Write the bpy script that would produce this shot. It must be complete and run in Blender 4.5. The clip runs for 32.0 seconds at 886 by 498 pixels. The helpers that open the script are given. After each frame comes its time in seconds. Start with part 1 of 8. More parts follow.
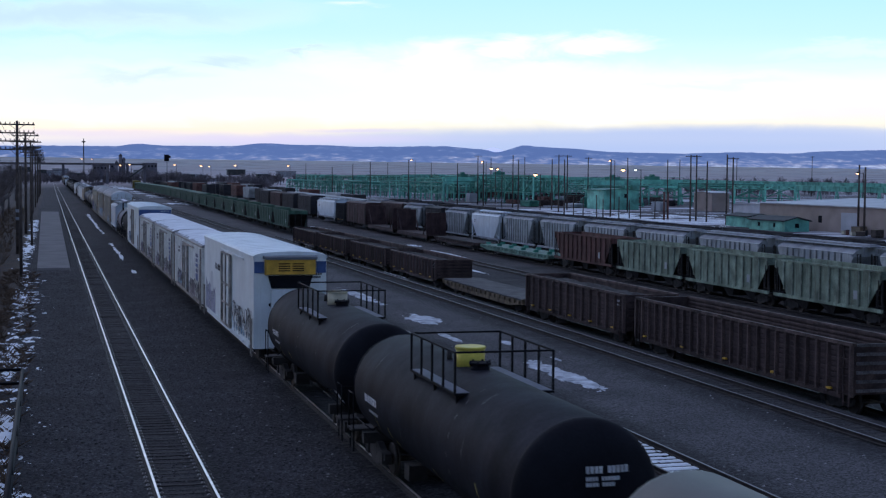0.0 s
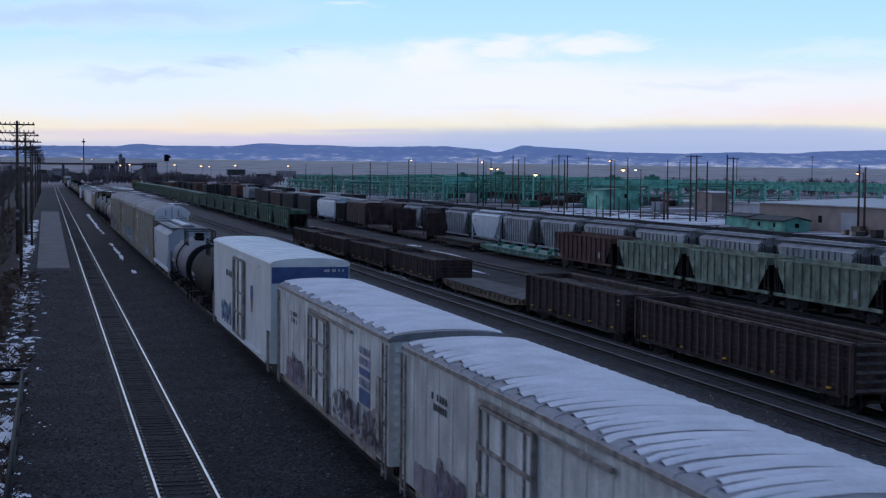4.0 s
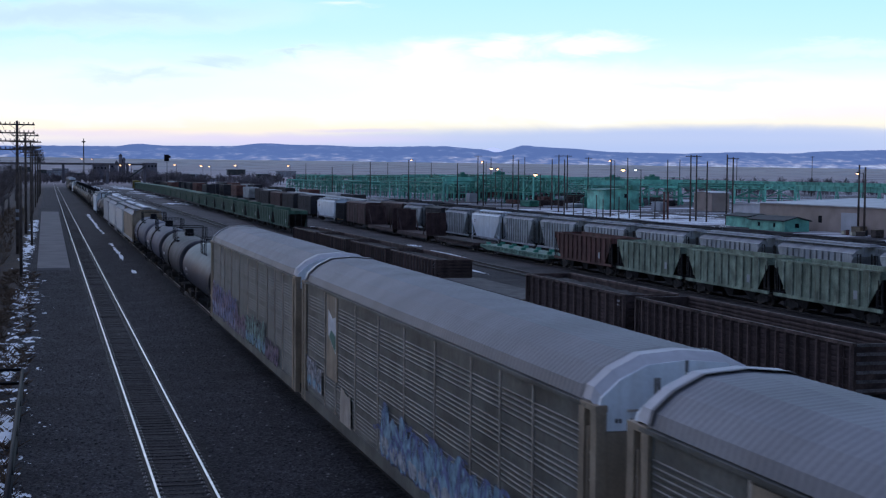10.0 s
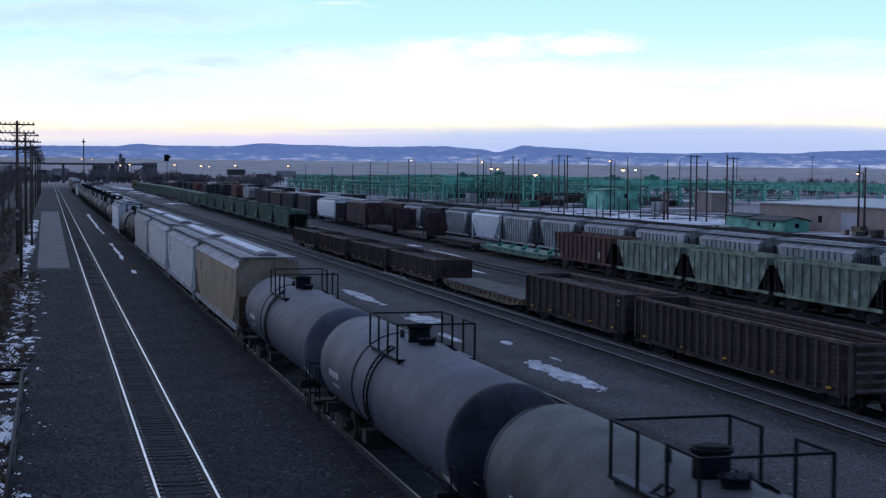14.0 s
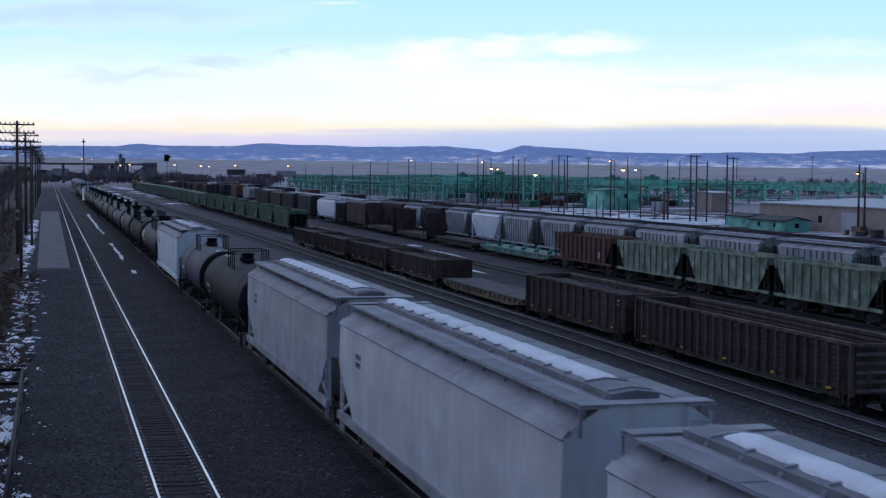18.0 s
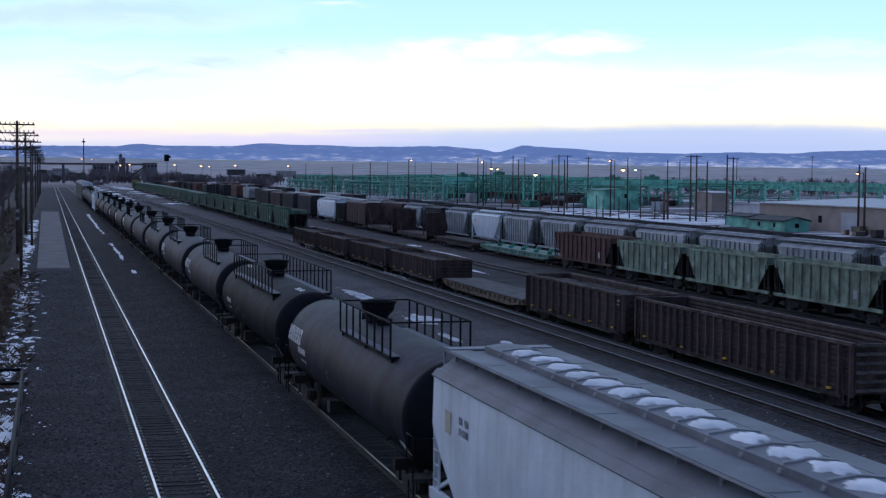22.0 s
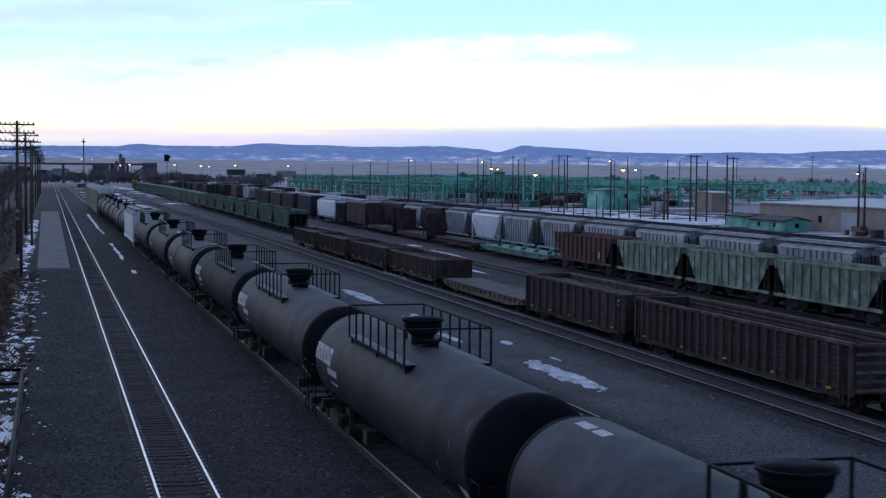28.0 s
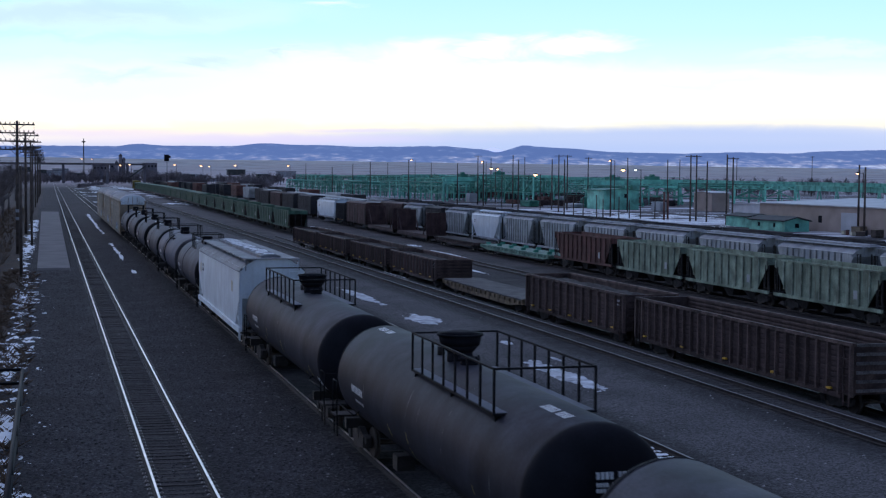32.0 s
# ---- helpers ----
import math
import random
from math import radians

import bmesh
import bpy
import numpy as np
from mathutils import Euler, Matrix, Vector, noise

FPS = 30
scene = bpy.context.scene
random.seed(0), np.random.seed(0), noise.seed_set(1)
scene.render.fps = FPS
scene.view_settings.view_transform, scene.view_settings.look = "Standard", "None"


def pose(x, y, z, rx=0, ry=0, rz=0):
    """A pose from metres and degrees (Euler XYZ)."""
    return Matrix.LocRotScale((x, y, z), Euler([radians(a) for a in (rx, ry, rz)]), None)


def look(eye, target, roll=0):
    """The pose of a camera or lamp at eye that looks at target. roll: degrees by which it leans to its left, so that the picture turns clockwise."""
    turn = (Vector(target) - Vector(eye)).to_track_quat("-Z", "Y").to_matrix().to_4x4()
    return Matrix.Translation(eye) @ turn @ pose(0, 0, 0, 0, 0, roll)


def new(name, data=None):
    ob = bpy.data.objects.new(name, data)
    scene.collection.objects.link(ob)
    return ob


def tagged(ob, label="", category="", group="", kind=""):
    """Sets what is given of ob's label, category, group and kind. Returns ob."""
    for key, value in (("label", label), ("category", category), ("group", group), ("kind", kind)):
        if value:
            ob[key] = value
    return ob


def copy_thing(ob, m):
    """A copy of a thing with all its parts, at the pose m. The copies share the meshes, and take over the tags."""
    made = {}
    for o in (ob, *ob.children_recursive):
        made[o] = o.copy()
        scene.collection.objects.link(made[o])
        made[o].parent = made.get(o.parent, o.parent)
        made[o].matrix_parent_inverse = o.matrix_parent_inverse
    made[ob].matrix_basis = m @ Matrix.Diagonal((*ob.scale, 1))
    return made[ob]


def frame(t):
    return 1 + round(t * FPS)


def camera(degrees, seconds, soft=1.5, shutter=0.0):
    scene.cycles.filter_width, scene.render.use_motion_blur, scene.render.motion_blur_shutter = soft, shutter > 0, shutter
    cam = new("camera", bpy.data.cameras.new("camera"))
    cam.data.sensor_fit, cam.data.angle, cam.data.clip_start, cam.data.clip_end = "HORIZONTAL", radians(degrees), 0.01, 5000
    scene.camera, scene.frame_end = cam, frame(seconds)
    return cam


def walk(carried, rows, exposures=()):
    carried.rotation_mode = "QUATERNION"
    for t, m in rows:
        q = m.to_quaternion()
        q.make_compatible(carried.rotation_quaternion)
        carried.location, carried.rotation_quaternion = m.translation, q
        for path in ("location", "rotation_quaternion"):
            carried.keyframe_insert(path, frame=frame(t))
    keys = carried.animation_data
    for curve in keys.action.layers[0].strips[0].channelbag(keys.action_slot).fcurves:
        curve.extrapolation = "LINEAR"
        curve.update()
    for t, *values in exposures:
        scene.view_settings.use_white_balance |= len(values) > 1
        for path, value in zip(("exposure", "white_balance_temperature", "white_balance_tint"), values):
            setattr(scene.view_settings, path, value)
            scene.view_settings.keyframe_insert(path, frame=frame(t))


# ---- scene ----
# ---- camera: stands still on a bridge over the tracks ----
cam = camera(34.15, 32.0, soft=1.25, shutter=0.15)
EYE = (0.0, 0.0, 8.63)
VIEW = look(EYE, (26.35, 96.33, 3.43), roll=0.5)
STOPS = [(0.0, 0.0), (1.0, -0.04), (2.0, -0.18), (3.0, -0.25), (4.5, -0.24), (6.0, -0.19), (7.0, -0.20), (8.0, -0.10), (9.5, -0.02), (16.0, 0.0), (18.0, -0.08), (20.0, 0.0), (22.0, 0.04), (32.0, 0.06)]
walk(cam, [(0.0, VIEW), (32.0, VIEW)], exposures=[(t, s, 5700, 20) for t, s in STOPS])

# ---- light: the last of the daylight, sun under the horizon behind cloud ----
SUN_ELEV, SUN_ROT = 24.0, 350.0
world = bpy.data.worlds.new("dusk")
scene.world = world
world.use_nodes = True
wn = world.node_tree.nodes
sky = wn.new("ShaderNodeTexSky")
sky.sky_type = "NISHITA"
sky.sun_disc = False
sky.sun_elevation, sky.sun_rotation = radians(SUN_ELEV), radians(SUN_ROT)
sky.air_density, sky.dust_density, sky.ozone_density = 1.0, 0.6, 2.2
tinge = wn.new("ShaderNodeMix")
tinge.data_type, tinge.blend_type = "RGBA", "MULTIPLY"
tinge.inputs[0].default_value = 1.0
tinge.inputs[7].default_value = (1.06, 0.985, 1.0, 1)
world.node_tree.links.new(sky.outputs[0], tinge.inputs[6])
world.node_tree.links.new(tinge.outputs[2], wn["Background"].inputs[0])
wn["Background"].inputs[1].default_value = 0.10
sun_data = bpy.data.lights.new("sun", "SUN")
sun_data.energy, sun_data.angle, sun_data.color = 0.95, radians(110), (0.70, 0.80, 0.965)
sun = new("sun", sun_data)
sun.matrix_world = look((0, 0, 0), (math.sin(radians(SUN_ROT)) * -1, math.cos(radians(SUN_ROT)) * -1, -math.tan(radians(62))))

# ---- mesh building ----
MESHES = {}


class Shape:
    """Collects vertices and faces for one mesh."""

    def __init__(self):
        self.v, self.f, self.s = [], [], []

    def add(self, verts, faces, smooth=False):
        n = len(self.v)
        self.v += [tuple(p) for p in verts]
        self.f += [tuple(i + n for i in fa) for fa in faces]
        self.s += [smooth] * len(faces)
        return self

    def box(self, x0, x1, y0, y1, z0, z1):
        v = [(x, y, z) for z in (z0, z1) for y in (y0, y1) for x in (x0, x1)]
        return self.add(v, [(0, 2, 3, 1), (4, 5, 7, 6), (0, 1, 5, 4), (2, 6, 7, 3), (0, 4, 6, 2), (1, 3, 7, 5)])

    def bar(self, a, b, w, h=None, up=(0, 0, 1)):
        """A square bar from a to b."""
        a, b = Vector(a), Vector(b)
        d = (b - a).normalized()
        u = Vector(up)
        if abs(d.dot(u)) > 0.95:
            u = Vector((0, 1, 0))
        r = d.cross(u).normalized() * (w / 2)
        t = r.cross(d).normalized() * ((h or w) / 2)
        v = [p + i * r + j * t for p in (a, b) for i, j in ((-1, -1), (1, -1), (1, 1), (-1, 1))]
        return self.add(v, [(3, 2, 1, 0), (4, 5, 6, 7), (0, 1, 5, 4), (1, 2, 6, 5), (2, 3, 7, 6), (3, 0, 4, 7)])

    def rod(self, a, b, r, n=8, r2=None, caps=True):
        a, b = Vector(a), Vector(b)
        d = (b - a).normalized()
        u = Vector((0, 0, 1)) if abs(d.z) < 0.9 else Vector((0, 1, 0))
        e1 = d.cross(u).normalized()
        e2 = d.cross(e1)
        r2 = r if r2 is None else r2
        v, f = [], []
        for p, q in ((a, r), (b, r2)):
            v += [p + q * (math.cos(2 * math.pi * i / n) * e1 + math.sin(2 * math.pi * i / n) * e2) for i in range(n)]
        f = [((i + 1) % n, i, i + n, (i + 1) % n + n) for i in range(n)]
        n0 = len(self.v)
        self.add(v, f, True)
        if caps:
            self.f += [tuple(n0 + i for i in range(n)), tuple(n0 + i for i in range(2 * n - 1, n - 1, -1))]
            self.s += [False, False]
        return self

    def loft(self, rings, closed=True, caps=True, smooth=False):
        """Skin over rings of the same number of points."""
        n = len(rings[0])
        v = [p for r in rings for p in r]
        f = []
        for k in range(len(rings) - 1):
            for i in range(n if closed else n - 1):
                j = (i + 1) % n
                f.append((k * n + i, k * n + j, (k + 1) * n + j, (k + 1) * n + i))
        n0 = len(self.v)
        self.add(v, f, smooth)
        if caps and closed:
            self.f += [tuple(n0 + i for i in range(n - 1, -1, -1)), tuple(n0 + (len(rings) - 1) * n + i for i in range(n))]
            self.s += [False, False]
        return self

    def blob(self, cx, cy, rx, ry, z, h, rnd, n=22, zf=None):
        """A low irregular patch lying on the ground."""
        ring, ph = [], rnd.uniform(0, 99)
        for i in range(n):
            a = 2 * math.pi * i / n
            k = 1 + 0.5 * noise.noise((2.2 * math.cos(a) + ph, 2.2 * math.sin(a), ph)) + 0.35 * noise.noise((6 * math.cos(a), 6 * math.sin(a) + ph, 1))
            ring.append((cx + rx * k * math.cos(a), cy + ry * k * math.sin(a)))
        base = lambda x, y: z if zf is None else zf(x, y)
        v = [(x, y, base(x, y) - 0.02) for x, y in ring]
        v += [(cx + (x - cx) * 0.8, cy + (y - cy) * 0.8, base(x, y) + h * 0.8) for x, y in ring]
        v += [(cx, cy, base(cx, cy) + h)]
        f = [(i, (i + 1) % n, n + (i + 1) % n, n + i) for i in range(n)]
        f += [(n + i, n + (i + 1) % n, 2 * n) for i in range(n)]
        return self.add(v, f, True)

    def mesh(self, name, material):
        me = bpy.data.meshes.new(name)
        me.from_pydata(self.v, [], self.f)
        me.polygons.foreach_set("use_smooth", self.s)
        if material:
            me.materials.append(material)
        me.update()
        return me


def part(name, bm, material, parent, label="", at=None):
    """Links a shape (or a mesh made before) as one mesh object under a thing or a part."""
    me = bm if isinstance(bm, bpy.types.Mesh) else bm.mesh(name, material)
    ob = new(name, me)
    ob.parent = parent
    if at is not None:
        ob.matrix_basis = at
    if label:
        tagged(ob, label)
    return ob


def thing(name, label, category, group="", kind="", at=None):
    ob = tagged(new(name), label, category, group, kind)
    ob.empty_display_size = 0.3
    if at is not None:
        ob.matrix_basis = at
    return ob


def solid(name, bm, material, label, category, group="", kind="", at=None):
    """A thing that is one mesh."""
    me = bm if isinstance(bm, bpy.types.Mesh) else bm.mesh(name, material)
    ob = tagged(new(name, me), label, category, group, kind)
    if at is not None:
        ob.matrix_basis = at
    return ob


# ---- materials ----
def surface(name, color, rough=0.7, metal=0.0, vary=0.25, scale=1.2, fine=25.0, bump=0.15, rnd=0.1, tint=None, streak=0.0, spec=0.3):
    """Paint or ground with stains at two scales, a little relief, and vertical streaks of grime."""
    m = bpy.data.materials.new(name)
    m.use_nodes = True
    nt = m.node_tree
    n, l = nt.nodes, nt.links
    b = n["Principled BSDF"]
    b.inputs["Roughness"].default_value = rough
    b.inputs["Metallic"].default_value = metal
    b.inputs["Specular IOR Level"].default_value = spec
    tc = n.new("ShaderNodeTexCoord")
    big = n.new("ShaderNodeTexNoise")
    big.inputs["Scale"].default_value, big.inputs["Detail"].default_value = scale, 5
    small = n.new("ShaderNodeTexNoise")
    small.inputs["Scale"].default_value, small.inputs["Detail"].default_value = fine, 3
    l.new(tc.outputs["Object"], big.inputs["Vector"])
    l.new(tc.outputs["Object"], small.inputs["Vector"])
    dark = tuple(c * (1 - 1.6 * vary) for c in color) if tint is None else tint
    lite = tuple(min(1, c * (1 + vary)) for c in color)
    ramp = n.new("ShaderNodeValToRGB")
    ramp.color_ramp.elements[0].position, ramp.color_ramp.elements[1].position = 0.32, 0.68
    ramp.color_ramp.elements[0].color, ramp.color_ramp.elements[1].color = (*dark, 1), (*lite, 1)
    l.new(big.outputs["Fac"], ramp.inputs[0])
    last = ramp.outputs[0]
    mix = n.new("ShaderNodeMix")
    mix.data_type, mix.blend_type = "RGBA", "MULTIPLY"
    mix.inputs[0].default_value = min(1.0, vary * 2)
    grey = n.new("ShaderNodeMapRange")
    grey.inputs["From Min"].default_value, grey.inputs["From Max"].default_value = 0.25, 0.75
    grey.inputs["To Min"].default_value, grey.inputs["To Max"].default_value = 0.55, 1.25
    l.new(small.outputs["Fac"], grey.inputs["Value"])
    l.new(last, mix.inputs[6])
    l.new(grey.outputs[0], mix.inputs[7])
    last = mix.outputs[2]
    if streak:
        mp = n.new("ShaderNodeMapping")
        mp.inputs["Scale"].default_value = (3.0, 3.0, 0.25)
        st = n.new("ShaderNodeTexNoise")
        st.inputs["Scale"].default_value, st.inputs["Detail"].default_value = 1.6, 4
        l.new(tc.outputs["Object"], mp.inputs["Vector"])
        l.new(mp.outputs[0], st.inputs["Vector"])
        sr = n.new("ShaderNodeMapRange")
        sr.inputs["From Min"].default_value, sr.inputs["From Max"].default_value = 0.45, 0.75
        sr.inputs["To Max"].default_value = streak
        l.new(st.outputs["Fac"], sr.inputs["Value"])
        mx = n.new("ShaderNodeMix")
        mx.data_type = "RGBA"
        l.new(sr.outputs[0], mx.inputs[0])
        l.new(last, mx.inputs[6])
        soot = min(1.0, sum(color) * 1.2)
        mx.inputs[7].default_value = (color[0] * 0.38 + 0.02 * soot, color[1] * 0.34 + 0.012 * soot, color[2] * 0.3 + 0.006 * soot, 1)
        last = mx.outputs[2]
    if rnd:
        oi = n.new("ShaderNodeObjectInfo")
        rr = n.new("ShaderNodeMapRange")
        rr.inputs["To Min"].default_value, rr.inputs["To Max"].default_value = 1 - rnd, 1 + rnd
        l.new(oi.outputs["Random"], rr.inputs["Value"])
        mm = n.new("ShaderNodeMix")
        mm.data_type, mm.blend_type = "RGBA", "MULTIPLY"
        mm.inputs[0].default_value = 1
        l.new(last, mm.inputs[6])
        l.new(rr.outputs[0], mm.inputs[7])
        last = mm.outputs[2]
    l.new(last, b.inputs["Base Color"])
    if bump:
        bp = n.new("ShaderNodeBump")
        bp.inputs["Strength"].default_value, bp.inputs["Distance"].default_value = bump, 0.03
        l.new(small.outputs["Fac"], bp.inputs["Height"])
        l.new(bp.outputs[0], b.inputs["Normal"])
    return m


def glowing(name, color, strength):
    m = bpy.data.materials.new(name)
    m.use_nodes = True
    b = m.node_tree.nodes["Principled BSDF"]
    b.inputs["Base Color"].default_value = (*color, 1)
    b.inputs["Emission Color"].default_value = (*color, 1)
    b.inputs["Emission Strength"].default_value = strength
    return m


STEEL = surface("rail_steel", (0.82, 0.75, 0.71), 0.36, 0.85, 0.12, 3, 60, 0.05, 0)
RAIL_SIDE = surface("rusty_rail", (0.040, 0.033, 0.030), 0.85, 0.1, 0.25, 3, 40, 0.2, 0)
DULL_RAIL = surface("dull_rail_head", (0.150, 0.140, 0.140), 0.5, 0.5, 0.2, 2, 40, 0.1, 0)
TIE = surface("creosoted_tie", (0.033, 0.029, 0.028), 0.95, 0, 0.3, 2, 30, 0.5, 0.3)
SNOW = surface("old_snow", (0.73, 0.76, 0.78), 0.8, 0, 0.1, 0.8, 12, 0.5, 0)
UNDER = surface("grimy_running_gear", (0.035, 0.032, 0.031), 0.75, 0.2, 0.3, 2, 25, 0.3, 0.15)
WHEEL = surface("wheel_steel", (0.09, 0.075, 0.065), 0.55, 0.5, 0.25, 4, 30, 0.15, 0.1)
BLACK = surface("black_tank_paint", (0.0430, 0.0440, 0.0560), 0.55, 0, 0.28, 0.9, 14, 0.05, 0.16, streak=0.45, spec=0.05)
BLACKER = surface("black_bitumen_paint", (0.0125, 0.0128, 0.0165), 0.7, 0, 0.2, 0.9, 20, 0.08, 0.1, spec=0.04)
RAILING = surface("black_railing_paint", (0.010, 0.010, 0.012), 0.7, 0, 0.2, 4, 30, 0.05, 0, spec=0.1)
GREYTANK = surface("grey_tank_paint", (0.116, 0.118, 0.150), 0.55, 0, 0.18, 0.7, 18, 0.06, 0.1, streak=0.3, spec=0.05)
GLOSSTANK = surface("glossy_dark_grey_tank_paint", (0.060, 0.064, 0.084), 0.42, 0, 0.25, 0.8, 18, 0.03, 0.05, streak=0.3, spec=0.06)
INK = surface("matt_black_tank_paint", (0.0235, 0.0245, 0.0305), 0.6, 0, 0.3, 0.9, 14, 0.05, 0.1, streak=0.4, spec=0.03)
SLATETANK = surface("slate_grey_tank_paint", (0.074, 0.077, 0.099), 0.55, 0, 0.25, 0.8, 16, 0.05, 0.1, streak=0.35, spec=0.05)
TAUPETANK = surface("brownish_grey_tank_paint", (0.084, 0.086, 0.094), 0.55, 0, 0.25, 0.8, 16, 0.05, 0.1, streak=0.4, spec=0.05)
LAVENDER = surface("pale_lavender_grey_tank_paint", (0.150, 0.153, 0.190), 0.55, 0, 0.18, 0.7, 16, 0.05, 0.05, streak=0.3, spec=0.05)
DARKGREY = surface("dark_grey_tank_paint", (0.048, 0.049, 0.062), 0.55, 0, 0.35, 0.7, 18, 0.06, 0.1, streak=0.35, spec=0.05)
BROWNTANK = surface("brown_tank_paint", (0.052, 0.041, 0.041), 0.5, 0, 0.2, 0.7, 18, 0.06, 0.1)
CABOOSE = surface("faded_yellow_paint", (0.26, 0.21, 0.05), 0.8, 0, 0.25, 1.2, 14, 0.08, 0, streak=0.5)
BROWNBOX = surface("dark_brown_car_paint", (0.080, 0.046, 0.043), 0.8, 0, 0.3, 0.8, 16, 0.1, 0.12, streak=0.4)
YELLOW = surface("safety_yellow", (0.62, 0.52, 0.08), 0.5, 0, 0.15, 2, 20, 0.05, 0)
DULLYELLOW = surface("dull_yellow_stencil", (0.46, 0.40, 0.12), 0.7, 0, 0.3, 3, 20, 0.0, 0.2)
SCUFF = surface("worn_pale_scuff", (0.15, 0.145, 0.15), 0.7, 0, 0.4, 6, 30, 0.0, 0.3, tint=(0.05, 0.045, 0.05))
CREAM = surface("cream_paint", (0.55, 0.50, 0.36), 0.6, 0, 0.15, 2, 20, 0.05, 0)
WHITE = surface("clean_white_paint", (0.74, 0.78, 0.775), 0.45, 0, 0.07, 0.6, 14, 0.04, 0.05, streak=0.15)
OLDWHITE = surface("grimy_white_paint", (0.68, 0.70, 0.67), 0.6, 0, 0.2, 0.9, 12, 0.08, 0.08, streak=0.5)
ROOFWHITE = surface("white_metal_roof", (0.70, 0.745, 0.755), 0.5, 0, 0.08, 0.8, 14, 0.05, 0.04)
BLUE = surface("blue_panel_paint", (0.05, 0.10, 0.26), 0.5, 0, 0.15, 2, 20, 0.04, 0)
GRILLE = surface("yellow_grille_paint", (0.62, 0.36, 0.045), 0.5, 0, 0.2, 2, 20, 0.05, 0)
DIRTYTRIM = surface("worn_door_gear", (0.34, 0.31, 0.28), 0.6, 0.1, 0.35, 3, 25, 0.1, 0, streak=0.5)
LETTER = surface("white_lettering", (0.62, 0.62, 0.62), 0.7, 0, 0.15, 3, 30, 0, 0)
DARKLETTER = surface("dark_lettering", (0.07, 0.07, 0.08), 0.7, 0, 0.15, 3, 30, 0, 0)
# lighter than the panels: sky light caught by the ribs, put into colour
RACKRIB = surface("skylit_tone_rib", (0.136, 0.137, 0.124), 0.55, 0.2, 0.35, 0.9, 14, 0.05, 0.08, streak=0.45)
RACKPOST = surface("worn_pale_post", (0.42, 0.37, 0.31), 0.6, 0, 0.2, 1.5, 18, 0.05, 0.08, streak=0.4)
OVERSPRAY = surface("painted_over_patch", (0.33, 0.30, 0.33), 0.8, 0, 0.3, 1.4, 14, 0.05, 0.2, tint=(0.17, 0.14, 0.15))
GREEN = surface("emblem_green", (0.06, 0.16, 0.12), 0.6, 0, 0.15, 3, 20, 0.0, 0)
RACK = surface("weathered_galvanised_panel", (0.118, 0.121, 0.108), 0.6, 0.2, 0.3, 0.7, 9, 0.1, 0.08, streak=0.4)
RACKROOF = surface("galvanised_roof", (0.156, 0.163, 0.180), 0.55, 0.1, 0.14, 0.5, 16, 0.06, 0.04)
RACKTAN = surface("tan_end_post_paint", (0.290, 0.232, 0.165), 0.6, 0, 0.2, 1.5, 18, 0.06, 0.06, streak=0.35)
HOPBLUE = surface("light_grey_hopper_paint", (0.47, 0.53, 0.59), 0.45, 0, 0.1, 0.6, 14, 0.05, 0.06, streak=0.2)
HOPGREY = surface("grey_hopper_paint", (0.58, 0.615, 0.63), 0.5, 0, 0.12, 0.6, 14, 0.06, 0.06, streak=0.22)
HOPDULL = surface("dull_grey_hopper_paint", (0.41, 0.44, 0.47), 0.55, 0, 0.15, 0.6, 14, 0.06, 0.05, streak=0.4)
HOPWHITE = surface("white_hopper_paint", (0.68, 0.74, 0.78), 0.5, 0, 0.1, 0.6, 14, 0.05, 0.05, streak=0.25)
HOPTAN = surface("tan_hopper_paint", (0.29, 0.225, 0.15), 0.65, 0, 0.2, 0.7, 14, 0.08, 0.04, streak=0.6)
ROOFGREY = surface("dull_grey_roof", (0.27, 0.28, 0.30), 0.65, 0, 0.2, 0.8, 14, 0.08, 0.05)
RUST = surface("rust_brown_gondola", (0.072, 0.047, 0.042), 0.85, 0, 0.4, 1.3, 14, 0.15, 0.15, streak=0.6)
RUSTIN = surface("dark_rusty_interior", (0.035, 0.028, 0.026), 0.9, 0, 0.35, 0.8, 12, 0.3, 0.1)
OXIDE = surface("oxide_red_paint", (0.125, 0.056, 0.046), 0.75, 0, 0.3, 0.8, 16, 0.1, 0.15, streak=0.5)
DKGREEN = surface("dark_green_hopper", (0.062, 0.132, 0.092), 0.7, 0, 0.25, 0.8, 16, 0.1, 0.15, streak=0.4)
PALEGREEN = surface("faded_green_hopper", (0.275, 0.340, 0.245), 0.75, 0, 0.40, 0.6, 12, 0.1, 0.12, streak=0.7)
FLATGREEN = surface("faded_green_flat_car", (0.16, 0.27, 0.205), 0.75, 0, 0.3, 0.8, 14, 0.1, 0.1, streak=0.4)
YARDGREY = surface("faded_grey_hopper", (0.43, 0.45, 0.45), 0.7, 0, 0.2, 0.8, 16, 0.08, 0.12, streak=0.4)
TEAL = surface("teal_steel_paint", (0.20, 0.55, 0.42), 0.6, 0, 0.3, 0.4, 8, 0.05, 0.15)
TEALDARK = surface("dark_teal_steel", (0.065, 0.25, 0.18), 0.65, 0, 0.3, 0.4, 8, 0.05, 0.2)
BEIGE = surface("beige_sheet_wall", (0.36, 0.285, 0.245), 0.7, 0, 0.12, 0.3, 6, 0.05, 0)
PALEROOF = surface("pale_metal_roof", (0.42, 0.43, 0.46), 0.55, 0.1, 0.12, 0.3, 6, 0.05, 0)
DARKROOF = surface("dark_felt_roof", (0.05, 0.055, 0.055), 0.8, 0, 0.2, 0.3, 6, 0.05, 0)
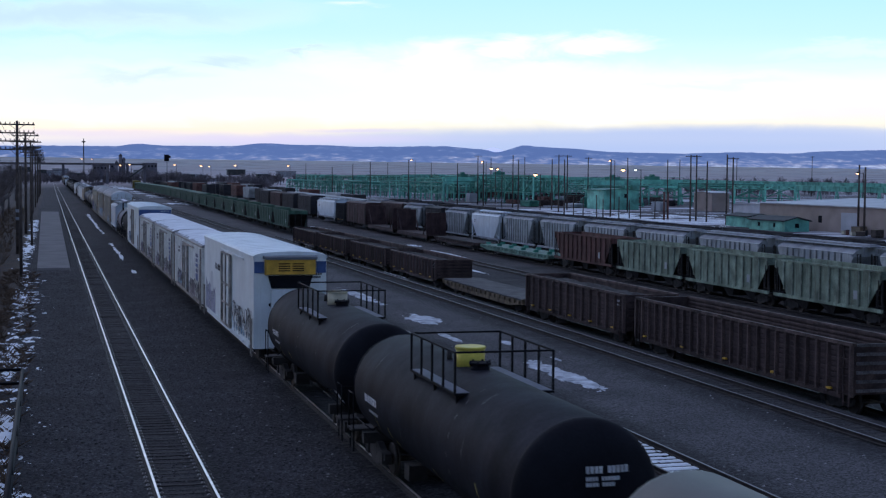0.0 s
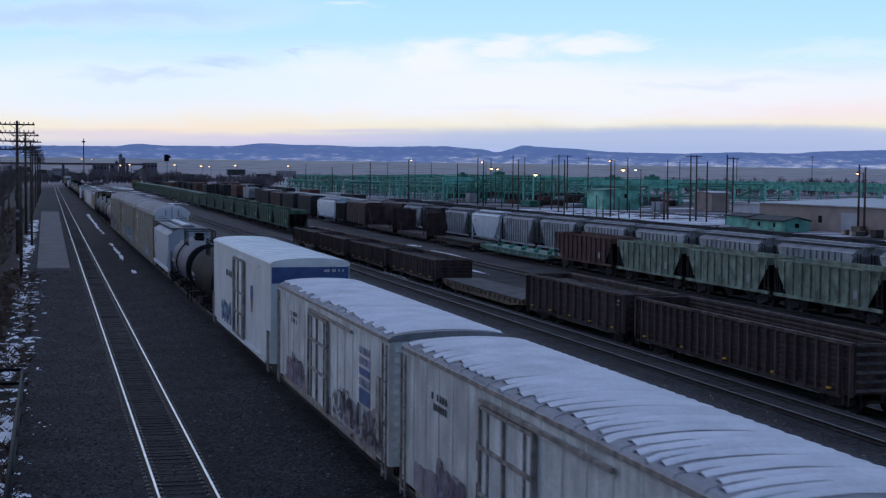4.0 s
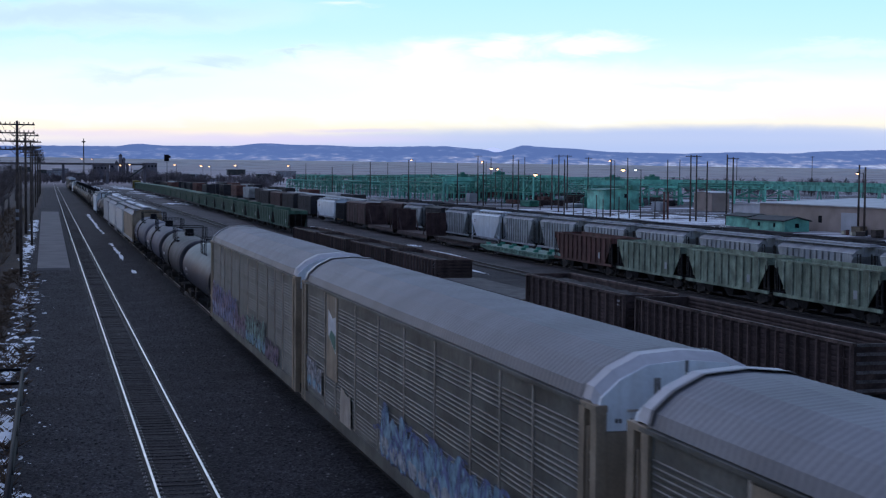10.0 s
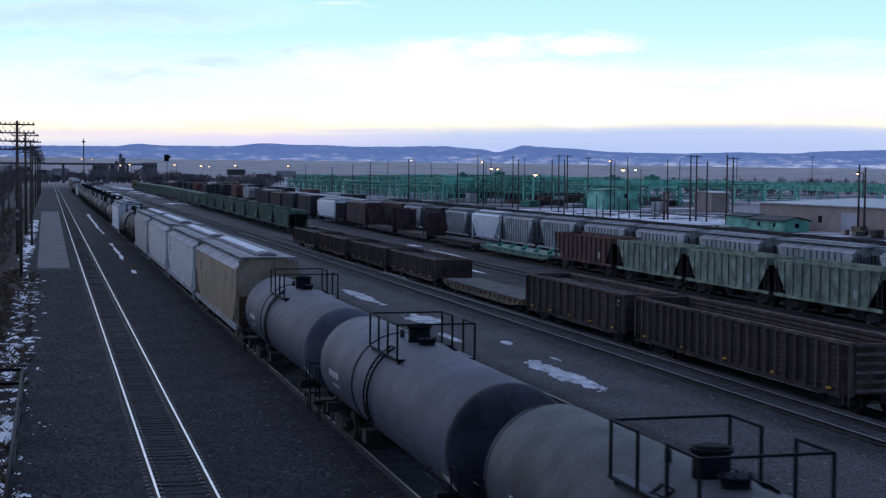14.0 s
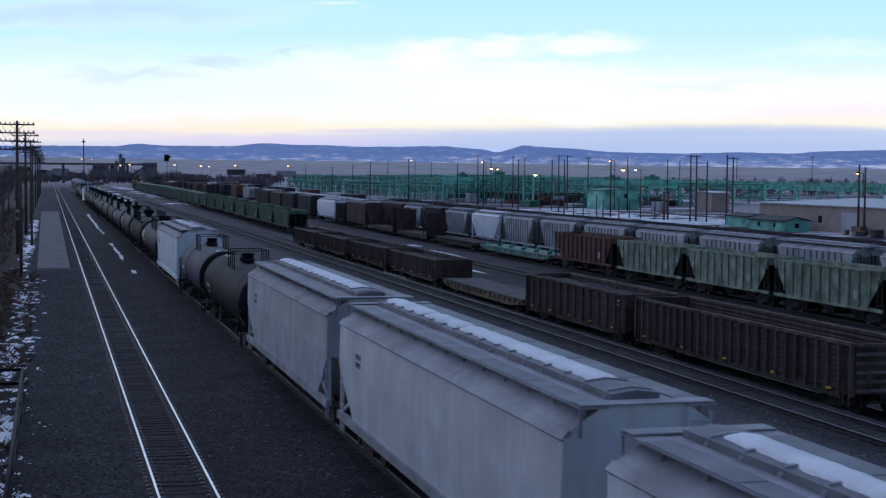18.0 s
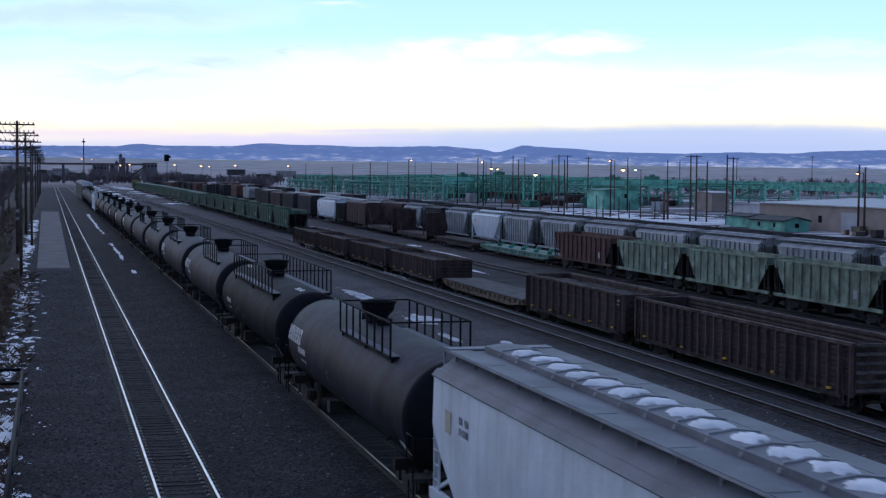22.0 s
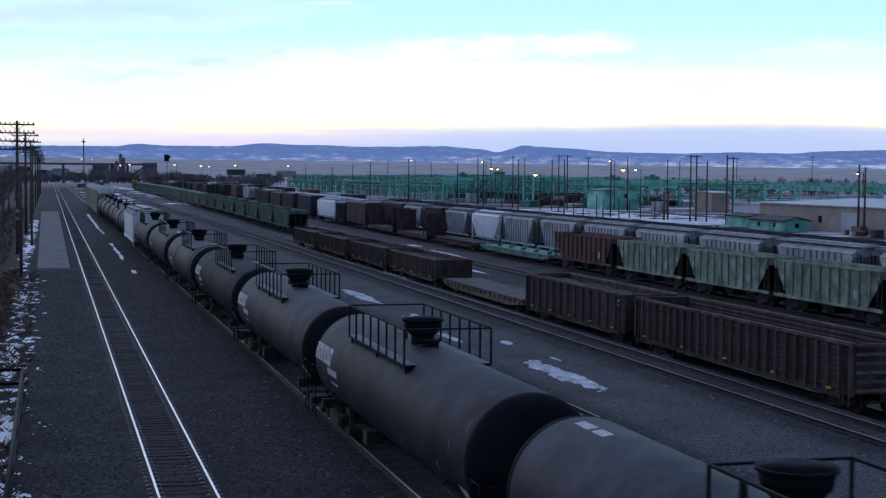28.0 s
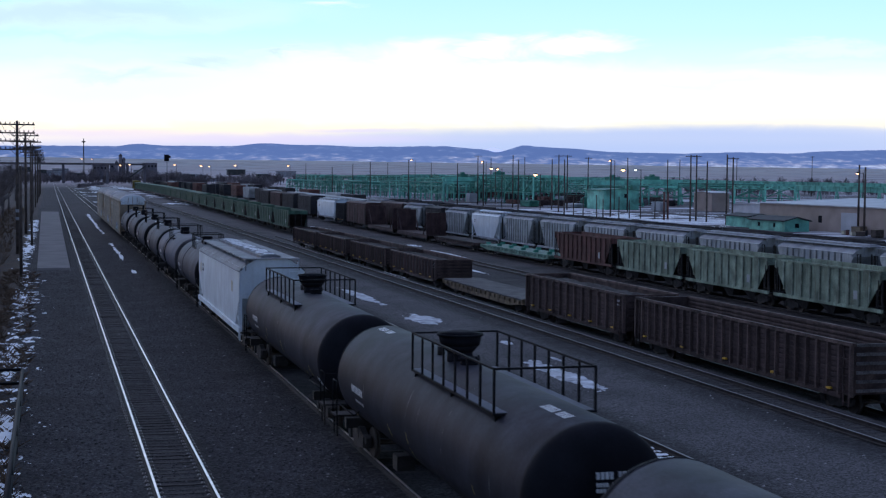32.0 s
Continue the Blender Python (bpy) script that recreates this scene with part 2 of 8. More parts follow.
TIMBER = surface("weathered_pole_timber", (0.095, 0.075, 0.064), 0.9, 0, 0.25, 2, 20, 0.3, 0.15)
CONCRETE = surface("pale_concrete", (0.135, 0.128, 0.126), 0.9, 0, 0.16, 0.4, 10, 0.1, 0)
# wall tone lightened to mauve, distance haze put into the colour
HAZEWALL = surface("hazed_town_wall", (0.15, 0.14, 0.16), 0.9, 0, 0.2, 0.3, 6, 0.05, 0.15)
SLATEROOF = surface("slate_blue_hopper_roof", (0.145, 0.153, 0.17), 0.6, 0, 0.18, 0.9, 14, 0.06, 0.04)
WORNEND = surface("scraped_pale_end_rib", (0.17, 0.15, 0.145), 0.8, 0, 0.45, 1.6, 14, 0.1, 0.3, tint=(0.04, 0.032, 0.03))
DARKSTUFF = surface("dark_steel_scrap", (0.034, 0.032, 0.036), 0.8, 0, 0.3, 0.8, 12, 0.1, 0.1)
WIRE = surface("dark_wire", (0.03, 0.03, 0.03), 0.6, 0.3, 0.1, 2, 20, 0, 0)
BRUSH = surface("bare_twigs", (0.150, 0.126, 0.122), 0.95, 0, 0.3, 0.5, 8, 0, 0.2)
# paler than the near twigs: distance haze put into the colour
FARBRUSH = surface("hazed_far_thicket", (0.185, 0.160, 0.168), 0.95, 0, 0.3, 0.1, 8, 0, 0.2)
THINSNOW = surface("thin_dirty_snow", (0.52, 0.545, 0.58), 0.85, 0, 0.2, 1.6, 9, 0.5, 0, tint=(0.20, 0.205, 0.225))
GRASS = surface("dead_grass", (0.105, 0.068, 0.042), 0.95, 0, 0.3, 0.5, 8, 0, 0.2)
LAMPWARM = glowing("sodium_lamp_glass", (1.0, 0.50, 0.20), 5.0)
LAMPCOOL = glowing("white_lamp_glass", (0.95, 0.95, 0.8), 9.0)
DECK = surface("worn_deck_boards", (0.078, 0.072, 0.072), 0.85, 0, 0.3, 1.2, 14, 0.2, 0.1)
FLATSIDE = surface("peeling_yellowed_paint", (0.23, 0.175, 0.10), 0.8, 0, 0.35, 1.6, 12, 0.1, 0.1, tint=(0.06, 0.042, 0.035), streak=0.5)
# rib paints carry the relief's shade and highlights besides rust and grime
RIBGREEN = surface("rust_stained_lit_green_rib", (0.285, 0.335, 0.265), 0.8, 0, 0.35, 1.5, 16, 0.1, 0.15, streak=0.6)
RIBGREY = surface("grimy_shade_tone_grey_rib", (0.27, 0.275, 0.275), 0.8, 0, 0.25, 1.5, 16, 0.1, 0.15, streak=0.5)
RIBRED = surface("rusty_shade_tone_red_rib", (0.085, 0.042, 0.036), 0.85, 0, 0.3, 1.5, 16, 0.1, 0.15)
RIBRUST = surface("bright_lit_tone_rib", (0.125, 0.084, 0.072), 0.8, 0, 0.45, 1.2, 16, 0.1, 0.25, streak=0.4)
STONE = surface("broken_ballast_stone", (0.040, 0.038, 0.041), 0.9, 0, 0.3, 3.0, 30, 0.1, 0)
PALESTONE = surface("pale_ballast_stone", (0.22, 0.21, 0.21), 0.9, 0, 0.3, 3.0, 30, 0.1, 0)
# ---- ground, one sheet to the foot of the hills ----
TRACK_1, TRACK_TRAIN, TRACK_M, TRACK_E, TRACK_G, TRACK_G2, TRACK_R, TRACK_S, TRACK_T = 3.48, 10.06, 17.8, 26.6, 31.5, 38.6, 54.4, 60.4, 70.0
HEAD = 0.18


def ground_z(x, y):
    steps = [(-1e4, 0.0), (28.4, 0.0), (30.4, -0.88), (34.0, -0.95), (37.0, -1.5), (1e5, -1.5)]
    z = 0.0
    for (x0, z0), (x1, z1) in zip(steps, steps[1:]):
        if x0 <= x <= x1:
            z = z0 + (z1 - z0) * (x - x0) / (x1 - x0)
    far = max(0.0, y - 1100.0) / 2700.0
    climb = min(1.0, max(0.0, (y - 210.0) / 290.0)) * min(1.0, max(0.0, (105.0 - x) / 35.0))
    return z * (1 - 0.85 * climb) + 42.0 * far ** 1.4


def ground_material():
    m = surface("gravel_and_dead_grass", (0.0275, 0.0262, 0.0285), 0.9, 0, 0.3, 0.35, 9.0, 0.6, 0, spec=0.15)
    nt = m.node_tree
    n, l = nt.nodes, nt.links
    b = n["Principled BSDF"]
    old = b.inputs["Base Color"].links[0].from_socket
    tc = n.new("ShaderNodeTexCoord")
    sep = n.new("ShaderNodeSeparateXYZ")
    l.new(tc.outputs["Object"], sep.inputs[0])

    def band(src, a, c, lo=0.0, hi=1.0):
        r = n.new("ShaderNodeMapRange")
        r.interpolation_type = "SMOOTHSTEP"
        r.inputs["From Min"].default_value, r.inputs["From Max"].default_value = a, c
        r.inputs["To Min"].default_value, r.inputs["To Max"].default_value = lo, hi
        l.new(src, r.inputs["Value"])
        return r.outputs[0]

    def mul(a, c):
        r = n.new("ShaderNodeMath")
        r.operation = "MULTIPLY"
        l.new(a, r.inputs[0])
        l.new(c, r.inputs[1])
        return r.outputs[0]

    def lay(base, fac, color):
        r = n.new("ShaderNodeMix")
        r.data_type = "RGBA"
        l.new(fac, r.inputs[0])
        l.new(base, r.inputs[6])
        r.inputs[7].default_value = (*color, 1)
        return r.outputs[2]

    def noise_of(scale, detail=4):
        r = n.new("ShaderNodeTexNoise")
        r.inputs["Scale"].default_value, r.inputs["Detail"].default_value = scale, detail
        l.new(tc.outputs["Object"], r.inputs["Vector"])
        return r.outputs["Fac"]

    # loose stones of two sizes
    vo = n.new("ShaderNodeTexVoronoi")
    vo.inputs["Scale"].default_value = 9.0
    l.new(tc.outputs["Object"], vo.inputs["Vector"])
    stone = n.new("ShaderNodeMix")
    stone.data_type, stone.blend_type = "RGBA", "MULTIPLY"
    stone.inputs[0].default_value = 0.8
    gr = n.new("ShaderNodeSeparateColor")
    l.new(vo.outputs["Color"], gr.inputs[0])
    l.new(old, stone.inputs[6])
    l.new(band(gr.outputs[0], 0.0, 1.0, 0.45, 1.55), stone.inputs[7])
    col = stone.outputs[2]
    # service road between the tracks, paler and finer
    road = mul(band(sep.outputs[0], 18.8, 20.3), band(sep.outputs[0], 25.2, 23.6))
    col = lay(col, mul(road, band(noise_of(0.25), 0.2, 0.8, 0.5, 1.0)), (0.080, 0.076, 0.080))
    # dead grass and earth on the left bank
    left = band(sep.outputs[0], -1.7, -2.6)
    col = lay(col, mul(left, band(noise_of(0.5), 0.35, 0.6, 0.3, 1.0)), (0.050, 0.036, 0.025))
    # patchy browner ground, paler than the gravel, under the standing cars
    siding_ground = mul(band(sep.outputs[0], 29.0, 31.0), band(sep.outputs[0], 64.0, 58.0))
    col = lay(col, mul(siding_ground, band(noise_of(0.12), 0.3, 0.7, 0.1, 0.8)), (0.070, 0.060, 0.058))
    # grit over all of it
    vf = n.new("ShaderNodeTexVoronoi")
    vf.inputs["Scale"].default_value = 17.0
    l.new(tc.outputs["Object"], vf.inputs["Vector"])
    gf = n.new("ShaderNodeSeparateColor")
    l.new(vf.outputs["Color"], gf.inputs[0])
    grit = n.new("ShaderNodeMix")
    grit.data_type, grit.blend_type = "RGBA", "MULTIPLY"
    grit.inputs[0].default_value = 1.0
    l.new(col, grit.inputs[6])
    l.new(band(gf.outputs[1], 0.0, 1.0, 0.4, 1.6), grit.inputs[7])
    col = grit.outputs[2]
    # ground paled in patches up the yard, distance haze put into the colour
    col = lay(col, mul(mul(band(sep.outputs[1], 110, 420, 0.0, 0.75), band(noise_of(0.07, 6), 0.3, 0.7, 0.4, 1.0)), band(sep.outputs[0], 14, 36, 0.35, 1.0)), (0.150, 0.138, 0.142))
    # brown plain in the distance, haze put into its tones, snow lying in it
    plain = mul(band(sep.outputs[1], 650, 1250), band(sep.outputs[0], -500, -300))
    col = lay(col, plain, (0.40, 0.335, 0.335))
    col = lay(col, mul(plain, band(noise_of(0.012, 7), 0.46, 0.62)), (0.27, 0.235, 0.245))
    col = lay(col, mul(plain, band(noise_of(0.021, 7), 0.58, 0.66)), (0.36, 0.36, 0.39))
    mp = n.new("ShaderNodeMapping")
    mp.inputs["Scale"].default_value = (0.35, 1.0, 1.0)
    l.new(tc.outputs["Object"], mp.inputs["Vector"])
    sn = n.new("ShaderNodeTexNoise")
    sn.inputs["Scale"].default_value, sn.inputs["Detail"].default_value = 0.05, 6
    l.new(mp.outputs[0], sn.inputs["Vector"])
    far_snow = mul(band(sep.outputs[0], 84, 96), band(sn.outputs["Fac"], 0.51, 0.58))
    far_snow = mul(far_snow, band(sep.outputs[1], 1800, 900, 0.35, 1.0))
    col = lay(col, far_snow, (0.50, 0.50, 0.53))
    l.new(col, b.inputs["Base Color"])
    bp = [k for k in n if k.type == "BUMP"][0]
    l.new(vo.outputs["Distance"], bp.inputs["Height"])
    bp.inputs["Distance"].default_value = 0.07
    bp.invert = True
    return m


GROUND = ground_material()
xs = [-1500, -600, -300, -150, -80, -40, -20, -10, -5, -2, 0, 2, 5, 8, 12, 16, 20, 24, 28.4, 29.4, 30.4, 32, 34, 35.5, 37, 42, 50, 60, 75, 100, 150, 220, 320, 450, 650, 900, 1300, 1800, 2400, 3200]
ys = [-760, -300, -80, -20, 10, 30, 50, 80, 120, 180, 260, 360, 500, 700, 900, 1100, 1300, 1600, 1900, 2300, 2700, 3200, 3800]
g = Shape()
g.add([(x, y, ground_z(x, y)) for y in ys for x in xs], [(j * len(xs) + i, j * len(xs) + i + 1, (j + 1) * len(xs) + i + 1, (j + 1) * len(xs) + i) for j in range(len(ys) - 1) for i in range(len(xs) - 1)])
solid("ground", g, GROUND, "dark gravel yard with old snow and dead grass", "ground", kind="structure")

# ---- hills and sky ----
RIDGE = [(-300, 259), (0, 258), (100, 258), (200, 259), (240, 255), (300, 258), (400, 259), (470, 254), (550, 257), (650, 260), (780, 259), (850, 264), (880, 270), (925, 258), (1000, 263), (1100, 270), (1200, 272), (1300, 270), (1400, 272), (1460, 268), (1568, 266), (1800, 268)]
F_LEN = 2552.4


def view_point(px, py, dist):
    """The point of a far sheet square to the camera's view, by pixel position."""
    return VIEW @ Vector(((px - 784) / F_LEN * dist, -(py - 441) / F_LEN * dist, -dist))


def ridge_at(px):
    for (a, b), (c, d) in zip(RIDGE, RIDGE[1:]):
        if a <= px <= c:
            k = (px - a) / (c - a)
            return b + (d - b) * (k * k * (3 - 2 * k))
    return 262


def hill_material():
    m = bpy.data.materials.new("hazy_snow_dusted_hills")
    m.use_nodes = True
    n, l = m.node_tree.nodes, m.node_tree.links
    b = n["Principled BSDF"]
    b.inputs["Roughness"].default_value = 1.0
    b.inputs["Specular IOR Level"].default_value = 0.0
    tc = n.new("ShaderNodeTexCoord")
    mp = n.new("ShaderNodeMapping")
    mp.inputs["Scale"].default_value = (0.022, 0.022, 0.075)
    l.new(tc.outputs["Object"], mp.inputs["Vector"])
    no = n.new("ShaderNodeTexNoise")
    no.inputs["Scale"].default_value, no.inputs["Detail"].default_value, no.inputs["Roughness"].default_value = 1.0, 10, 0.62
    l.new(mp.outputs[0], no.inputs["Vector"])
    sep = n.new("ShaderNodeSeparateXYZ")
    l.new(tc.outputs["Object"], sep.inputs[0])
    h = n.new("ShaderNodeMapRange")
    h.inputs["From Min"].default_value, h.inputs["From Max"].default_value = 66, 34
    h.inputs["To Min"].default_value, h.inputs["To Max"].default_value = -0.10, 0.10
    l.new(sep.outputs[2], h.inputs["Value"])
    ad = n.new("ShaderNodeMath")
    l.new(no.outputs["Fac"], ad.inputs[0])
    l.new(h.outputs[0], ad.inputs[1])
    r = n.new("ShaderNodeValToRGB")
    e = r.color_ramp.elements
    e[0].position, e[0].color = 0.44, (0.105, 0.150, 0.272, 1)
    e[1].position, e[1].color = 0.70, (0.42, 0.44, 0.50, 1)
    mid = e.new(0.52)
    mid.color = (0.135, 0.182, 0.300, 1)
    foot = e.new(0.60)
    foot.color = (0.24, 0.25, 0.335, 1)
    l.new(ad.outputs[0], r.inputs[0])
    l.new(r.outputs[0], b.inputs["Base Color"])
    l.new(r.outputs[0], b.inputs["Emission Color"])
    # haze is put into the hills' blue tones and into this glow
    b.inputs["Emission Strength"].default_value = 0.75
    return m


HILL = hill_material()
rnd = random.Random(5)
hill = Shape()
rows_h = []
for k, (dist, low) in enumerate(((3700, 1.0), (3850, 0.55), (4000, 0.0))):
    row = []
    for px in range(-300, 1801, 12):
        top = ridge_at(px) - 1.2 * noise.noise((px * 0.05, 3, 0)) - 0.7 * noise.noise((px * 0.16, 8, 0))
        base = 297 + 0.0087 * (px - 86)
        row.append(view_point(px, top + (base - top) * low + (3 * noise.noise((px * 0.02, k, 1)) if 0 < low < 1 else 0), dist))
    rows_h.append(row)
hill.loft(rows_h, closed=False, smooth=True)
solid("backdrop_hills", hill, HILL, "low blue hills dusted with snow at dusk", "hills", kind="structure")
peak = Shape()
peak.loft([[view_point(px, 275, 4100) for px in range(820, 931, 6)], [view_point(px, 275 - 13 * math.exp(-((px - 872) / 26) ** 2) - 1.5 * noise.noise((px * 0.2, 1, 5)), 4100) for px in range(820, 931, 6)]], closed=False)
# daylight and haze on the peak are put into its glow
PEAK = glowing("glowing_far_snow_peak", (0.50, 0.55, 0.70), 0.95)
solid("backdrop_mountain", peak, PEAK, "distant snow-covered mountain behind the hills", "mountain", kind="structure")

SKY_DIST = 4600.0
SKY_SCALE = SKY_DIST / F_LEN


def sky_sheet(name, stops, clouds, see_through):
    """A far sheet of glowing evening sky: a gradient from the horizon up, and soft streaked clouds."""
    m = bpy.data.materials.new(name)
    m.use_nodes = True
    n, l = m.node_tree.nodes, m.node_tree.links
    n.clear()
    out = n.new("ShaderNodeOutputMaterial")
    em = n.new("ShaderNodeEmission")
    em.inputs["Strength"].default_value = 1.10
    tc = n.new("ShaderNodeTexCoord")
    mp = n.new("ShaderNodeMapping")
    mp.inputs["Scale"].default_value = (1 / SKY_SCALE, 1 / SKY_SCALE, 1)
    l.new(tc.outputs["Object"], mp.inputs["Vector"])
    st = n.new("ShaderNodeMapping")
    st.inputs["Scale"].default_value = (0.0075, 0.024, 1)
    l.new(mp.outputs[0], st.inputs["Vector"])
    no = n.new("ShaderNodeTexNoise")
    no.inputs["Scale"].default_value, no.inputs["Detail"].default_value, no.inputs["Roughness"].default_value = 1.0, 9, 0.62
    no.inputs["Distortion"].default_value = 0.6
    l.new(st.outputs[0], no.inputs["Vector"])
    sub = n.new("ShaderNodeVectorMath")
    sub.operation = "SUBTRACT"
    l.new(no.outputs["Color"], sub.inputs[0])
    sub.inputs[1].default_value = (0.5, 0.5, 0.5)
    sc = n.new("ShaderNodeVectorMath")
    sc.operation = "MULTIPLY"
    l.new(sub.outputs[0], sc.inputs[0])
    sc.inputs[1].default_value = (190, 70, 0) if see_through else (120, 16, 0)
    wob = n.new("ShaderNodeVectorMath")
    l.new(mp.outputs[0], wob.inputs[0])
    l.new(sc.outputs[0], wob.inputs[1])
    if stops:
        sep = n.new("ShaderNodeSeparateXYZ")
        l.new(mp.outputs[0], sep.inputs[0])
        mr = n.new("ShaderNodeMapRange")
        mr.inputs["From Min"].default_value, mr.inputs["From Max"].default_value = 441 - 310, 441 + 160
        l.new(sep.outputs[1], mr.inputs["Value"])
        ramp = n.new("ShaderNodeValToRGB")
        els = ramp.color_ramp.elements
        for k, (y, c) in enumerate(stops):
            p = (310 - y) / (310 + 160)
            e = els[k] if k < 2 else els.new(p)
            e.position, e.color = p, (*c, 1)
        l.new(mr.outputs[0], ramp.inputs[0])
        col, alpha = ramp.outputs[0], None
    else:
        rgb = n.new("ShaderNodeRGB")
        rgb.outputs[0].default_value = (*clouds[0][4], 1)
        col, alpha = rgb.outputs[0], None
    for cx, cy, rx, ry, c, amount, edge in clouds:
        s = n.new("ShaderNodeVectorMath")
        s.operation = "SUBTRACT"
        l.new(wob.outputs[0], s.inputs[0])
        s.inputs[1].default_value = (cx - 784, 441 - cy, 0)
        q = n.new("ShaderNodeVectorMath")
        q.operation = "MULTIPLY"
        l.new(s.outputs[0], q.inputs[0])
        q.inputs[1].default_value = (1 / rx, 1 / ry, 0)
        ln = n.new("ShaderNodeVectorMath")
        ln.operation = "LENGTH"
        l.new(q.outputs[0], ln.inputs[0])
        mk = n.new("ShaderNodeMapRange")
        mk.interpolation_type = "SMOOTHSTEP"
        mk.inputs["From Min"].default_value, mk.inputs["From Max"].default_value = 1 + edge, max(0.0, 1 - edge)
        mk.inputs["To Max"].default_value = amount
        l.new(ln.outputs["Value"], mk.inputs["Value"])
        mx = n.new("ShaderNodeMix")
        mx.data_type = "RGBA"
        l.new(mk.outputs[0], mx.inputs[0])
        l.new(col, mx.inputs[6])
        mx.inputs[7].default_value = (*c, 1)
        col = mx.outputs[2]
        if see_through:
            if alpha is None:
                alpha = mk.outputs[0]
            else:
                a = n.new("ShaderNodeMath")
                a.operation = "MAXIMUM"
                l.new(alpha, a.inputs[0])
                l.new(mk.outputs[0], a.inputs[1])
                alpha = a.outputs[0]
    l.new(col, em.inputs[0])
    if see_through:
        tr = n.new("ShaderNodeBsdfTransparent")
        ms = n.new("ShaderNodeMixShader")
        l.new(alpha, ms.inputs[0])
        l.new(tr.outputs[0], ms.inputs[1])
        l.new(em.outputs[0], ms.inputs[2])
        l.new(ms.outputs[0], out.inputs[0])
    else:
        l.new(em.outputs[0], out.inputs[0])
    return m


def view_sheet(name, dist, x0, x1, y0, y1, material, label, category):
    k = SKY_DIST / F_LEN
    s = Shape()
    s.add([((x - 784) * k, -(y - 441) * k, 0) for x, y in ((x0, y1), (x1, y1), (x1, y0), (x0, y0))], [(0, 1, 2, 3)])
    return solid(name, s, material, label, category, kind="structure", at=VIEW @ Matrix.Translation((0, 0, -dist)))


SKY_STOPS = [(310, (0.44, 0.46, 0.58)), (-160, (0.42, 0.74, 0.86)), (262, (0.56, 0.60, 0.70)), (246, (0.87, 0.80, 0.68)), (226, (1.0, 0.92, 0.62)), (190, (1.02, 0.95, 0.76)), (150, (0.97, 0.98, 0.91)), (110, (0.74, 0.95, 0.98)), (60, (0.60, 0.89, 0.96)), (0, (0.53, 0.85, 0.95))]
FAR_CLOUDS = [(1180, 250, 620, 24, (0.45, 0.55, 0.70), 0.85, 0.5), (1420, 236, 330, 12, (0.50, 0.58, 0.72), 0.6, 0.7), (860, 191, 170, 4, (0.80, 0.80, 0.86), 0.6, 0.6), (320, 224, 230, 12, (1.08, 0.86, 0.60), 0.6, 0.9), (150, 236, 150, 6, (0.80, 0.70, 0.74), 0.6, 0.8), (480, 247, 260, 8, (0.72, 0.64, 0.76), 0.6, 0.8), (1440, 196, 260, 16, (1.05, 0.85, 0.76), 0.6, 0.9), (640, 231, 90, 3, (0.72, 0.66, 0.76), 0.6, 0.7)]
PUFF, HAZE, LILAC = (1.0, 1.02, 0.96), (0.82, 0.98, 1.0), (0.50, 0.67, 0.88)
HIGH_CLOUDS = [(880, 168, 560, 42, PUFF, 0.95, 0.6), (770, 112, 105, 34, PUFF, 1.0, 0.55), (905, 92, 50, 18, PUFF, 0.95, 0.6), (1045, 84, 85, 16, PUFF, 0.95, 0.6), (940, 125, 90, 14, PUFF, 0.8, 0.7), (600, 138, 110, 34, PUFF, 0.9, 0.7), (250, 165, 330, 45, HAZE, 0.8, 0.9), (120, 30, 330, 24, LILAC, 0.75, 0.9), (330, 22, 130, 13, LILAC, 0.5, 0.9), (140, 92, 150, 14, LILAC, 0.35, 0.9), (255, 136, 100, 9, LILAC, 0.6, 0.9), (400, 112, 75, 9, LILAC, 0.7, 0.9), (540, 99, 50, 5, LILAC, 0.7, 0.9), (620, 11, 40, 6, PUFF, 0.6, 0.8), (690, 95, 40, 8, HAZE, 0.6, 0.8), (1500, 95, 130, 10, HAZE, 0.5, 0.9), (1270, 154, 120, 7, LILAC, 0.3, 0.9), (1480, 125, 160, 9, LILAC, 0.4, 0.9)]
view_sheet("backdrop_sky", SKY_DIST, -700, 2300, -700, 330, sky_sheet("evening_sky", SKY_STOPS, FAR_CLOUDS, False), "pale evening sky, peach above the hills", "sky")
CLOUD_SHEET = view_sheet("backdrop_clouds", SKY_DIST - 60, -700, 2300, -160, 230, sky_sheet("evening_clouds", None, HIGH_CLOUDS, True), "soft white and lavender drifting clouds", "clouds")
# ---- railway cars: built at the origin, length along y, z = 0 at the ties ----
def pieces(name, shape, material, parent, spots):
    """Alike pieces as objects of their own on one mesh."""
    me = shape.mesh(name, material)
    for p in spots:
        part(name, me, None, parent, "", Matrix.Translation(p))


def cached(key, maker):
    if key not in MESHES:
        MESHES[key] = maker()
    return MESHES[key]


